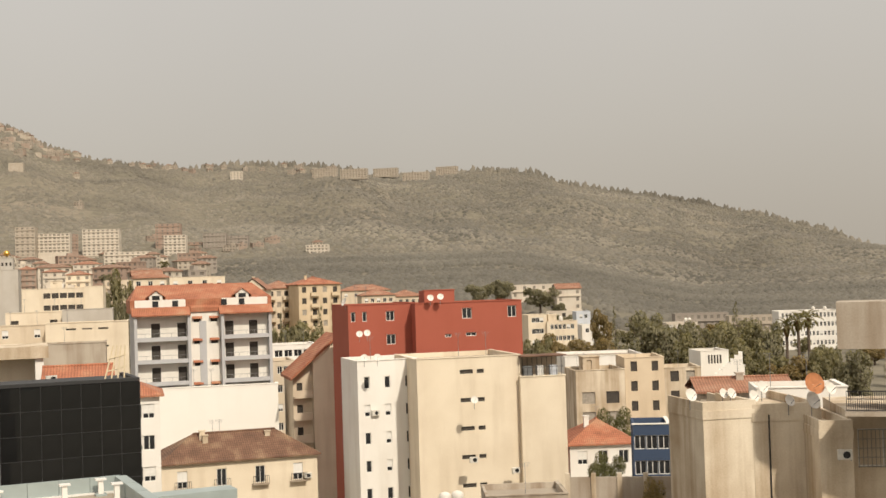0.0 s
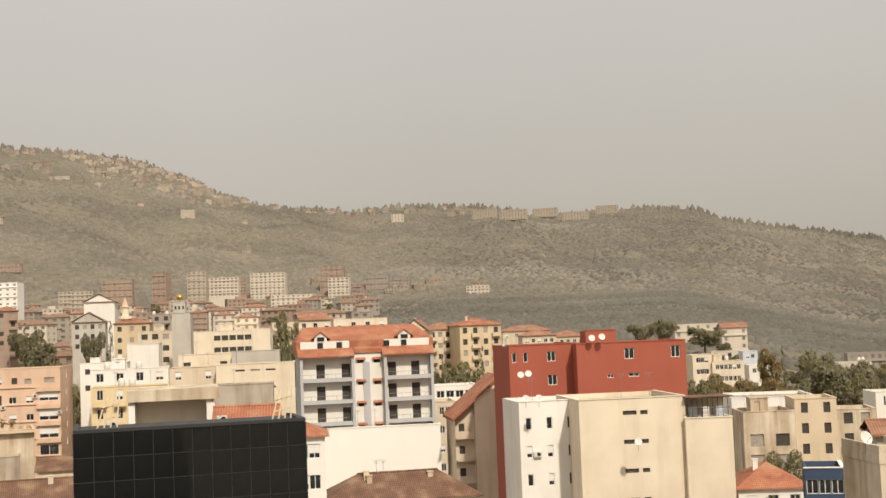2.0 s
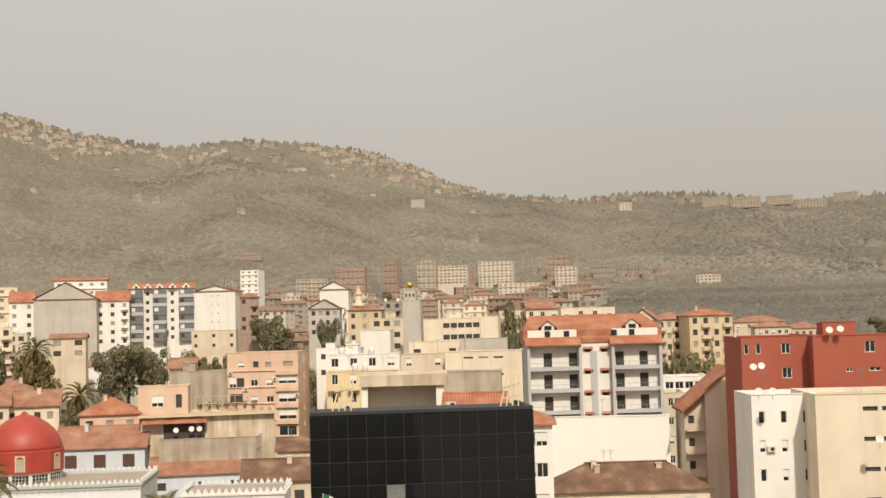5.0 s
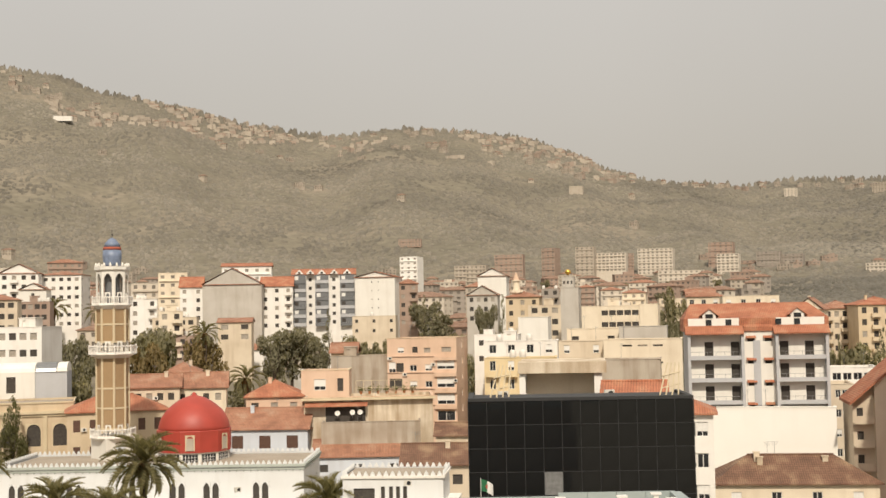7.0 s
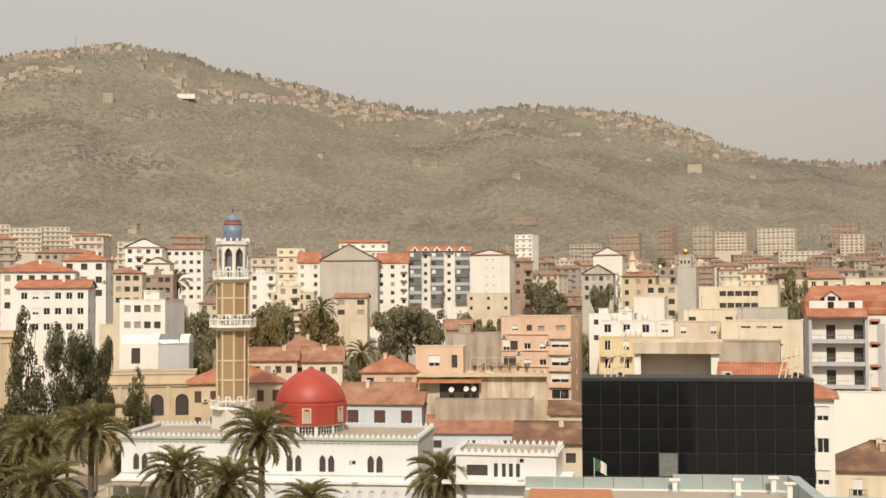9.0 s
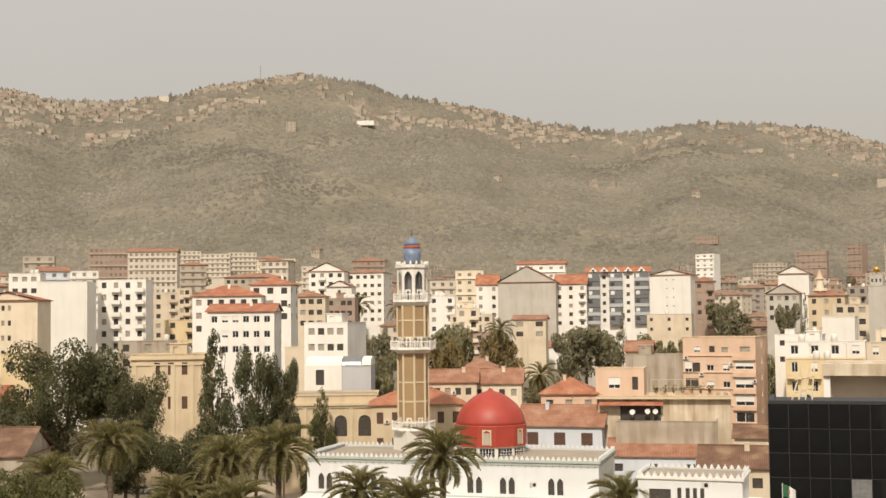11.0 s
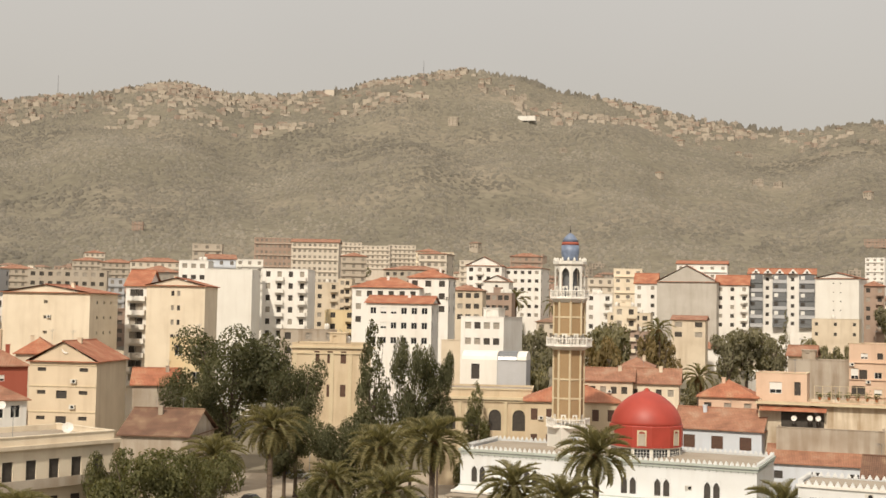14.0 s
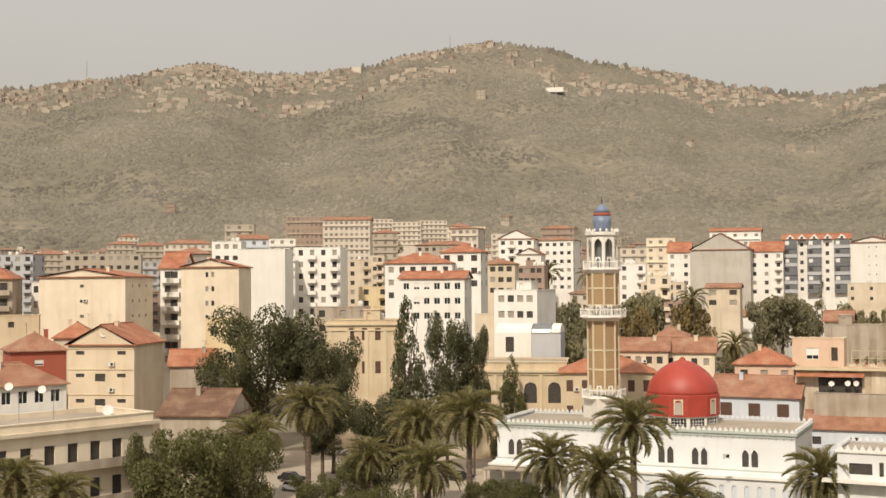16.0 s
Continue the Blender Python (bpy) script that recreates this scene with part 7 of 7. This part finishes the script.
seen_tree(("cypress", "dark"), (81.7, 330.0, 20.1), 5, "slim dark cypress among park trees", "cypress")
for k, (spot, w, fol) in enumerate((
        ((-29.7, 238.2, 23.3), 12, "mid"), ((-26.1, 234.6, 22.2), 10, "mid"), ((-76.4, 290.1, 29.7), 9, "dark"), ((14.1, 479.8, 29.5), 13, "dark"), ((22.2, 489.5, 31.0), 14, "dark"),
        ((36.2, 468.6, 27.7), 16, "dark"), ((47.7, 296.2, 22.4), 14, "dark"), ((51.7, 285.3, 20.5), 15, "dark"), ((51.5, 265.0, 17.4), 10, "mid"), ((64.4, 293.0, 18.3), 12, "dark"),
        ((67.2, 282.1, 19.3), 14, "mid"), ((72.7, 280.7, 20.0), 12, "dark"), ((64.9, 253.8, 14.0), 12, "mid"), ((68.3, 245.7, 13.2), 13, "dry"), ((73.5, 244.2, 14.8), 8, "mid"),
        ((76.6, 248.5, 15.6), 7, "dark"), ((79.0, 237.2, 15.4), 9, "dark"), ((63.6, 272.7, 15.5), 12, "mid"), ((25.0, 278.9, 17.5), 12, "dry"), ((32.4, 283.1, 16.3), 14, "dry"),
        ((41.5, 327.4, 21.5), 9, "dry"), ((19.8, 269.3, 18.3), 9, "mid"), ((39.9, 272.1, 17.5), 8, "dark"),
        ((-168.0, 211.4, 29.0), 14, "mid"), ((-153.7, 190.8, 25.8), 11, "dry"), ((-200.9, 222.8, 28.3), 9, "dark"), ((-180.3, 201.0, 23.6), 10, "dark"), ((-176.1, 279.1, 28.3), 17, "dark"),
        ((-173.5, 286.6, 27.0), 13, "dark"), ((-177.1, 272.5, 26.4), 10, "dark"), ((-170.0, 234.9, 24.9), 10, "dry"), ((-178.1, 241.4, 26.8), 9, "dry"), ((-147.1, 261.4, 25.5), 9, "mid"),
        ((-142.9, 263.8, 25.2), 11, "mid"), ((-184.7, 377.2, 35.6), 12, "dark"), ((-171.1, 361.6, 31.7), 14, "dark"), ((-142.1, 330.8, 33.9), 8, "dark"), ((-104.9, 237.9, 21.6), 10, "mid"),
        ((-136.0, 187.9, 17.5), 8, "mid"), ((-133.6, 205.4, 19.5), 7, "dark"), ((-315.0, 277.8, 36.3), 14, "dark"), ((-538.5, 447.3, 58.6), 22, "dark"), ((-180.1, 227.3, 29.5), 13, "dark"),
        ((-160.3, 178.6, 21.7), 9, "mid"), ((-137.8, 299.9, 26.1), 9, "mid"), ((-83.2, 319.3, 35.6), 10, "mid"), ((-31.1, 238.0, 23.7), 10, "mid"), ((-69.4, 260.9, 28.8), 6, "dark"))):
    seen_tree(("round", fol), spot, w, {"mid": "dusty green broad tree among houses", "dark": "dark broad evergreen among houses", "dry": "yellowing autumn tree among houses"}[fol], "broad_tree", "town trees")
seen_tree(("cypress", "dark"), (-167.7, 284.2, 33.5), 6, "dark pointed cypress by the flats", "cypress")
seen_tree(("cypress", "dark"), (-176.2, 359.1, 37.5), 7, "dark pointed cypress by the flats", "cypress")
seen_tree(("cypress", "dark"), (-141.7, 341.8, 37.0), 6, "dark pointed cypress by the flats", "cypress")


# pine colour with haze mixed in, a step darker than the scrub
LEAF_PINE = leaves("hazed_pine_wood", (0.132, 0.121, 0.099), (0.178, 0.162, 0.132), 0.005, 0.7, 0.15)


def frond_mesh(seed):
    rnd = random.Random(seed)
    g = Geo()
    n, L = 30, 1.0
    lean = rnd.uniform(-0.06, 0.06)

    def at(s):
        return Vector((s * L * (1 - 0.10 * s), lean * s * s, 0.30 * s - 0.62 * s ** 2.3))

    for k in range(8):
        a, b = at(k / 8), at((k + 1) / 8)
        w0, w1 = 0.016 * (1 - k / 9), 0.016 * (1 - (k + 1) / 9)
        g.face((a + Vector((0, -w0, 0)), b + Vector((0, -w1, 0)), b + Vector((0, w1, 0)), a + Vector((0, w0, 0))))
    for k in range(n):
        s = 0.12 + 0.87 * k / n
        p, q = at(s), at(s + 0.040)
        ln = 0.20 * math.sin(math.pi * (0.20 + 0.76 * s)) * rnd.uniform(0.85, 1.1)
        for sd in (-1, 1):
            tip = p + Vector((0.80 * ln, sd * ln * 0.62, ln * rnd.uniform(0.15, 0.40) - 0.03 * s))
            g.face((p, q, tip + Vector((0.008, 0, 0)), tip))
    return g.mesh("frond", LEAF_PALM)


FRONDS = [frond_mesh(k) for k in range(4)]
thatch = Geo()
thatch.lathe(((0.42, -2.4), (0.75, -1.2), (0.95, -0.3), (0.45, 0.35)), 10)
THATCH = thatch.mesh("thatch", FROND_DRY)


def palm(spot, r, label="tall date palm with a dense arching crown", fronds=60):
    """spot: the crown's heart."""
    x, y, zc = spot
    gz = ground_z(x, y)
    rnd = random.Random(int(abs(x * 13 + y)))
    root = thing("palm", label, "palm tree", pose(x, y, gz, 0, 0, rnd.uniform(0, 360)), "date palms")
    g = Geo()
    h = zc - gz
    rings = []
    m = 22
    for k in range(m):
        z = h * k / m
        w = 0.40 - 0.06 * k / m + (0.16 if k == 0 else 0)
        rings += [(w, z), (w + 0.05, z + h / m * 0.8)]
    g.lathe(rings, 9)
    part("trunk", g, BARK, root)
    t = part("thatch", THATCH, None, root)
    t.matrix_local = pose(0, 0, h)
    for k in range(fronds):
        q = (k + 0.5) / fronds
        up = 80 - 132 * q ** 0.95 + rnd.uniform(-7, 7)
        L = 1.07 * r * (0.80 + 0.30 * math.sin(math.pi * min(1, q + 0.15))) * rnd.uniform(0.9, 1.08)
        ob = new("frond", FRONDS[rnd.randrange(4)])
        ob.parent = root
        ob.matrix_local = pose(0, 0, h, 0, 0, k * 137.5 + rnd.uniform(-8, 8)) @ pose(0, 0, 0.1, rnd.uniform(-8, 8), -up + 12, 0) @ Matrix.Diagonal((L, L, L, 1))
    return root


for spot, r in (((-142.1, 103.9, 13.0), 4.8), ((-114.4, 108.9, 13.3), 5.0), ((-124.0, 108.9, 11.7), 4.6), ((-104.6, 93.1, 9.4), 4.2), ((-94.9, 103.0, 10.3), 4.0),
                ((-94.2, 116.7, 13.1), 4.7), ((-85.5, 100.6, 10.0), 4.1), ((-79.1, 105.7, 7.7), 3.4), ((-72.4, 122.2, 8.8), 4.3), ((-116.6, 77.5, 13.2), 3.8),
                ((-90.0, 38.8, 15.6), 2.6), ((-86.9, 40.9, 14.6), 2.6), ((-115.0, 93.2, 9.5), 3.4)):
    palm(spot, r)
for spot, r in (((-126.9, 185.8, 19.1), 3.6), ((87.6, 318.2, 15.6), 3.4), ((90.4, 317.4, 17.0), 3.6), ((94.2, 321.5, 17.3), 3.4),
                ((-248.5, 287.5, 32.4), 4.5), ((-264.5, 286.6, 33.9), 4.8), ((-171.1, 234.2, 26.5), 4.0)):
    palm(spot, r, "distant palm standing among houses", 26)


# ---------- street furniture and cars in the park ----------
def street_lamp(x, y, h=8.0):
    root = thing("street_lamp", "pale grey street lamp with a globe head", "street lamp", pose(x, y, ground_z(x, y)))
    g = Geo()
    g.lathe(((0.16, 0), (0.16, 0.8), (0.07, 0.9), (0.05, h - 0.6)), 8)
    part("pole", g, LIGHT_GREY, root)
    g = Geo()
    g.lathe(((0.06, h - 0.6), (0.26, h - 0.25), (0.22, h + 0.15), (0.03, h + 0.35)), 10)
    part("head", g, FRAME, root, "", True)


spot = (-171.1, 133.5, 1.2)
street_lamp(spot[0], spot[1], 6.6)
spot = (43.0, 236.1, 12.5)
street_lamp(spot[0], spot[1], 9.0)


def car(x, y, yaw, paint, label):
    root = thing("car", label, "car", pose(x, y, ground_z(x, y) + 0.03, 0, 0, yaw), "parked cars")
    g = Geo()
    prof = ((-2.0, 0.35), (-2.05, 0.75), (-1.9, 0.92), (-0.95, 1.0), (0.95, 0.98), (1.85, 0.85), (2.05, 0.65), (2.05, 0.35))
    g.face([(a, -0.82, z) for a, z in reversed(prof)])
    g.face([(a, 0.82, z) for a, z in prof])
    for (a, za), (b, zb) in zip(prof, prof[1:]):
        g.face(((a, -0.82, za), (a, 0.82, za), (b, 0.82, zb), (b, -0.82, zb)))
    body = part("body", g, paint, root)
    g = Geo()
    prof = ((-1.55, 0.98), (-1.1, 1.42), (0.35, 1.45), (1.0, 0.98))
    g.face([(a, -0.72, z) for a, z in reversed(prof)])
    g.face([(a, 0.72, z) for a, z in prof])
    for (a, za), (b, zb) in zip(prof, prof[1:]):
        g.face(((a, -0.72, za), (a, 0.72, za), (b, 0.72, zb), (b, -0.72, zb)))
    part("cabin", g, GLASS, root)
    g = Geo()
    g.box(-1.05, 0.33, -0.70, 0.70, 1.43, 1.48)
    part("cabin_roof", g, paint, root)
    for a in (-1.25, 1.28):
        for s in (-0.80, 0.80):
            g = Geo()
            g.tube((a, s - 0.09, 0.31), (a, s + 0.09, 0.31), 0.31, 0.31, 12)
            w = part("wheel", g, IRON, root)
            g = Geo()
            g.tube((a, s - 0.10, 0.31), (a, s + 0.10, 0.31), 0.18, 0.18, 10)
            part("rim", g, STEEL, w)


DARK_PAINT = plain("dark_car_paint", (0.02, 0.022, 0.025), 0.25)
WHITE_PAINT = plain("white_car_paint", (0.7, 0.7, 0.7), 0.3, 0, 0.05)
BLUE_PAINT = plain("blue_car_paint", (0.04, 0.08, 0.18), 0.3, 0, 0.1)
for spot, yaw, paint, label in (((-157.3, 111.8, 1.3), 20, DARK_PAINT, "dark hatchback car parked by the plaza"), ((-149.8, 106.9, 1.0), 20, WHITE_PAINT, "white car parked by the plaza"),
                                ((-176.0, 135.3, 1.6), 40, WHITE_PAINT, "white car parked beneath the trees"), ((-180.9, 135.4, 1.7), 40, BLUE_PAINT, "blue car parked beneath the trees"),
                                ((-140.0, 131.4, 0.9), 60, DARK_PAINT, "dark car beside the mosque wall")):
    car(spot[0], spot[1], yaw, paint, label)
pave = Geo()
pts = [(math.sin(radians(b)) * d, math.cos(radians(b)) * d) for b, d in ((-60, 150), (-48, 150), (-44, 176), (-44, 232), (-62, 232))]
pave.face([(*p, 0.06) for p in reversed(pts)])
for p, q in zip(pts, pts[1:] + pts[:1]):
    pave.face(((*p, -0.1), (*q, -0.1), (*q, 0.06), (*p, 0.06)))
tagged(new("pavement", pave.mesh("pavement", plaster("plaza_paving", (0.42, 0.36, 0.29), 0.4, 0.0))), "pale dusty plaza paving", "pavement", kind="structure")

# ---------- low infill houses of the town ----------
rnd = random.Random(21)
def far_house_kind(w, dep, h, wall, tile, pitched):
    """A small far house or block of flats, with its rows of openings; a haze-paled dark box gives the rooms' shade."""
    g = Geo()
    n, floors = max(2, int(w / 3.4)), max(1, int(h / 3.0))
    cell = w / n
    holes = [(cell * (k + 0.28), cell * (k + 0.74), h - 3.0 * q - 2.1, h - 3.0 * q - 0.7) for k in range(n) for q in range(floors)]
    g.facade((0, 0), (1, 0), w, -6, h, holes, 0.4)
    m = max(1, int(dep / 5))
    sides = [(dep * (k + 0.35) / m, dep * (k + 0.6) / m, h - 3.0 * q - 2.1, h - 3.0 * q - 0.8) for k in range(m) for q in range(floors)]
    g.facade((w, 0), (0, 1), dep, -6, h, sides, 0.4)
    g.facade((w, dep), (-1, 0), w, -6, h)
    g.facade((0, dep), (0, -1), dep, -6, h, sides, 0.4)
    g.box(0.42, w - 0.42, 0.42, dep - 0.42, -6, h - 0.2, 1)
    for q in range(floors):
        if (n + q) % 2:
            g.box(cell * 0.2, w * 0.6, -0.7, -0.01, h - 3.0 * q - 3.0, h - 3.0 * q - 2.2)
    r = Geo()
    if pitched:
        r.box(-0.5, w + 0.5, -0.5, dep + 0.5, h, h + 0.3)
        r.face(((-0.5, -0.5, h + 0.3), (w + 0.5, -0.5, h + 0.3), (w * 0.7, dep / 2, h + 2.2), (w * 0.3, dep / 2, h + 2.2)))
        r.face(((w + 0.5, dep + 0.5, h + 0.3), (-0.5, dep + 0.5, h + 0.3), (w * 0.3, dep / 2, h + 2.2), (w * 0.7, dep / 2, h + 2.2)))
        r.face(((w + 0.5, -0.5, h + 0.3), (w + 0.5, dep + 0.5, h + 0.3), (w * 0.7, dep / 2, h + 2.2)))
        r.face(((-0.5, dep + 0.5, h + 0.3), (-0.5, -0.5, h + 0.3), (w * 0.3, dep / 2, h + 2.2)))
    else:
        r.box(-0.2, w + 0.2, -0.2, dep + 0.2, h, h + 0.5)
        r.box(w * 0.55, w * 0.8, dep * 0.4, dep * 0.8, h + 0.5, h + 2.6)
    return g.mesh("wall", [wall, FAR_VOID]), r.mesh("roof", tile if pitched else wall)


# roof tiles of far houses, with haze put into the clay colour
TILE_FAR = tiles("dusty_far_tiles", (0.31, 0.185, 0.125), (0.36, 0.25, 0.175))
VILLAGE_FORMS = [far_house_kind(rnd.uniform(8, 15), rnd.uniform(8, 11), rnd.uniform(4, 8), (HAZED_VILLAGE, HAZED, HAZED_VILLAGE, HAZED_VILLAGE_RED)[k % 4], TILE_FAR, k % 4 == 1) for k in range(10)]
TOWN_FORMS = [far_house_kind(rnd.uniform(9, 17), rnd.uniform(9, 13), rnd.uniform(6, 14), (HAZED, HAZED_WHITE, HAZED_WHITE, HAZED, HAZED_RED, HAZED_WHITE, HAZED_GREY)[k % 7], TILE_FAR, k % 3 != 0) for k in range(21)]


def far_house(x, y, z, yaw, name, label, group, forms=TOWN_FORMS):
    wall, roof = rnd.choice(forms)
    root = thing(name, label, "house", pose(x, y, z, 0, 0, yaw), group)
    part("wall", wall, None, root)
    part("roof", roof, None, root)


made = 0
for _ in range(20000):
    if made >= 320:
        break
    b = rnd.uniform(-70, 5)
    d = 235 + 960 * rnd.random() ** 0.95
    x, y = d * math.sin(radians(b)), d * math.cos(radians(b))
    w, dep = rnd.uniform(9, 16), rnd.uniform(8, 11)
    if b > -11 and d > 440 or -58 < b < -44 and d < 262 or d < 430 and made % 4:
        continue
    if any((x - fx) ** 2 + (y - fy) ** 2 < (fr * 0.8 + w * (0.5 if d < 430 else 0.25)) ** 2 for fx, fy, fr in FOOT):
        continue
    tilt = rnd.uniform(-35, 35)
    made += 1
    if d > 430:
        far_house(x, y, ground_z(x, y), -b + tilt, "town_house", "dusty low town house below the hill", "far town houses")
        FOOT.append((x, y, 6.5))
        continue
    h = rnd.uniform(5.0, 8.0)
    roof = rnd.choice(("flat", "flat", "hip", "gable"))
    building("town_house", "low rendered town house with small windows", x, y, -b + tilt, w, ground_z(x, y) + h, dep, rnd.choice((SAND, CREAM, WHITE, WHITE, OCHRE, CONCRETE, HAZED_WHITE)), None, 2,
             2.8, 3, (1.2, 1.3), "void", roof, rnd.uniform(1.4, 2.2), rnd.choice((TILE_DULL, TILE_OLD, TILE)), group="infill town houses", category="house")
made = 0
for _ in range(4000):
    if made >= 190:
        break
    b = rnd.uniform(-70, 21)
    d = 240 + 900 * rnd.random() ** 1.4
    x, y = d * math.sin(radians(b)), d * math.cos(radians(b))
    if any((x - fx) ** 2 + (y - fy) ** 2 < (fr + 2) ** 2 for fx, fy, fr in FOOT):
        continue
    if b > -11 and d > 440:
        continue
    h = rnd.uniform(6, 10)
    fol = rnd.choice(("mid", "mid", "dark", "dry"))
    tree(("round", fol), x, y, h, h * rnd.uniform(0.75, 1.05), {"mid": "dusty green broad tree among houses", "dark": "dark broad evergreen among houses", "dry": "yellowing autumn tree among houses"}[fol], "town trees", "broad_tree")
    made += 1


for k in range(46):
    b, d = rnd.uniform(4, 21), rnd.uniform(300, 470)
    x, y = d * math.sin(radians(b)), d * math.cos(radians(b))
    if any((x - fx) ** 2 + (y - fy) ** 2 < (fr + 3) ** 2 for fx, fy, fr in FOOT):
        continue
    fol = rnd.choice(("mid", "mid", "dark", "dry"))
    tree(("round", fol), x, y, rnd.uniform(5, 8), rnd.uniform(7, 11), {"mid": "dusty green broad tree among houses", "dark": "dark broad evergreen among houses", "dry": "yellowing autumn tree among houses"}[fol], "town trees", "broad_tree")


# ---------- villages and scrub on the hill ----------
def hill_point(b, k):
    d = 1250 + (RIDGE_AT - 1250) * k
    x, y = d * math.sin(radians(b)), d * math.cos(radians(b))
    return x, y, ground_z(x, y)


def hill_house(b, k):
    x, y, z = hill_point(b, k)
    far_house(x, y, z + 1.0, -b + rnd.uniform(-40, 40), "hill_house", "dusty village house on the hillside", "hill village houses", VILLAGE_FORMS)


made = 0
while made < 240:
    b = rnd.uniform(-70, -16)
    low = 0.70 if b > -52 else 0.82
    if b > -22:
        low = 0.62
    k = low + (1.0 - low) * rnd.random() ** 0.75
    x, y, z = hill_point(b, k)
    if noise.noise(Vector((x * 0.006, y * 0.006, 7))) < -0.12 + 0.25 * (1 - k):
        continue
    hill_house(b, min(k, 0.995))
    made += 1
for k in range(30):
    hill_house(rnd.uniform(-16, -5), rnd.uniform(0.88, 0.995))
for k in range(24):
    hill_house(rnd.uniform(-60, -6), rnd.uniform(0.02, 0.10) if k % 4 else rnd.uniform(0.3, 0.6))


def scrub(name, label, count, seed, bears, ks, size, tall, mat, fade=0):
    """Bushes and small trees scattered on the slope, past counting."""
    r = random.Random(seed)
    g = Geo()
    done = 0
    while done < count:
        b, k = r.uniform(*bears), r.uniform(*ks)
        x, y, z = hill_point(b, k)
        if noise.noise(Vector((x * 0.012, y * 0.012, seed))) < -0.28 and r.random() < 0.8:
            continue
        if fade and b < bears[0] + fade and r.random() > (b - bears[0]) / fade:
            continue
        s = r.uniform(*size)
        h = s * r.uniform(*tall)
        n = 5
        i = len(g.v)
        a0 = r.uniform(0, 6)
        for ring, lift, wide in ((0, -2.2, 1.0), (1, 0.55, 0.75)):
            for p in range(n):
                a = a0 + 2 * math.pi * (p + 0.5 * ring) / n
                w = s * wide * r.uniform(0.75, 1.1)
                g.v.append((x + w * math.cos(a), y + w * math.sin(a), z + (h * lift * r.uniform(0.8, 1.2) if ring else lift)))
                g.n.append(Vector((0.5 * math.cos(a), 0.5 * math.sin(a), 0.45 + 0.5 * ring)).normalized())
        g.v.append((x + r.uniform(-0.3, 0.3) * s, y + r.uniform(-0.3, 0.3) * s, z + h))
        g.n.append(Vector((0, 0, 1)))
        for p in range(n):
            o = (p + 1) % n
            g.f += [(i + p, i + o, i + n + p), (i + o, i + n + o, i + n + p), (i + n + p, i + n + o, i + 2 * n)]
            g.s += [0, 0, 0]
        done += 1
    tagged(new(name, g.mesh(name, mat, True)), label, "vegetation", kind="stuff")


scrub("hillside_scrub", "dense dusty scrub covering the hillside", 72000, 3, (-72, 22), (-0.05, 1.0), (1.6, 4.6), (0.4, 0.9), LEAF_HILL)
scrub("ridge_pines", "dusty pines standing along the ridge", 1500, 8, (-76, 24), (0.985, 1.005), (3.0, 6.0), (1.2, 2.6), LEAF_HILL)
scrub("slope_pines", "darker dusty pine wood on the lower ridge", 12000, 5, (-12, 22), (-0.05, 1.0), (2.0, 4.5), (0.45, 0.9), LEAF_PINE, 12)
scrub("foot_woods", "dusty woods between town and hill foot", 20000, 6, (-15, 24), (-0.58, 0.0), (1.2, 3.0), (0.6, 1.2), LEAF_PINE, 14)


def village(count, seed):
    """The packed far houses of the ridge villages, past counting."""
    r = random.Random(seed)
    g = Geo()
    done = 0
    while done < count:
        b = r.uniform(-72, -17)
        k = 1.0 - 0.30 * r.random() ** 1.6
        x, y, z = hill_point(b, k)
        if noise.noise(Vector((b * 0.22, k * 9.0, 2.5))) < -0.02:
            continue
        w, dp, h = r.uniform(7, 16), r.uniform(7, 11), r.uniform(4, 9)
        a = radians(-b + r.uniform(-30, 30))
        i = len(g.v)
        for zz in (-6, h):
            for px, py in ((-w / 2, 0), (w / 2, 0), (w / 2, dp), (-w / 2, dp)):
                g.v.append((x + px * math.cos(a) - py * math.sin(a), y + px * math.sin(a) + py * math.cos(a), z + zz))
        slot = r.choice((0, 0, 1, 1, 2))
        for q in ((0, 1, 5, 4), (1, 2, 6, 5), (2, 3, 7, 6), (3, 0, 4, 7), (4, 5, 6, 7)):
            g.f.append(tuple(i + n for n in q))
            g.s.append(slot if q != (4, 5, 6, 7) else 3 if slot == 2 else slot)
        done += 1
    tagged(new("ridge_village", g.mesh("ridge_village", [HAZED_VILLAGE, HAZED, HAZED_VILLAGE_RED, TILE_FAR])), "packed dusty houses of the ridge villages", "houses", kind="stuff")


village(1050, 9)

# masts on the summit
for spec, h in (((-1877.3, 1740.5, 539.5), 34), ((-2294.1, 1136.0, 476.2), 24)):
    m = thing("radio_mast", "thin lattice radio mast on the summit", "mast", pose(spec[0], spec[1], spec[2] - h * 0.6))
    for s in (-1, 1):
        g = Geo()
        g.tube((s * 1.2, 0, -10), (s * 0.2, 0, h), 0.3, 0.15, 4)
        part("leg", g, STEEL, m)
    for k in range(8):
        g = Geo()
        q = k / 8
        g.tube((-1.2 + q, 0, h * q), (1.2 - q, 0, h * (q + 0.1)), 0.12, 0.12, 4)
        part("brace", g, STEEL, m)
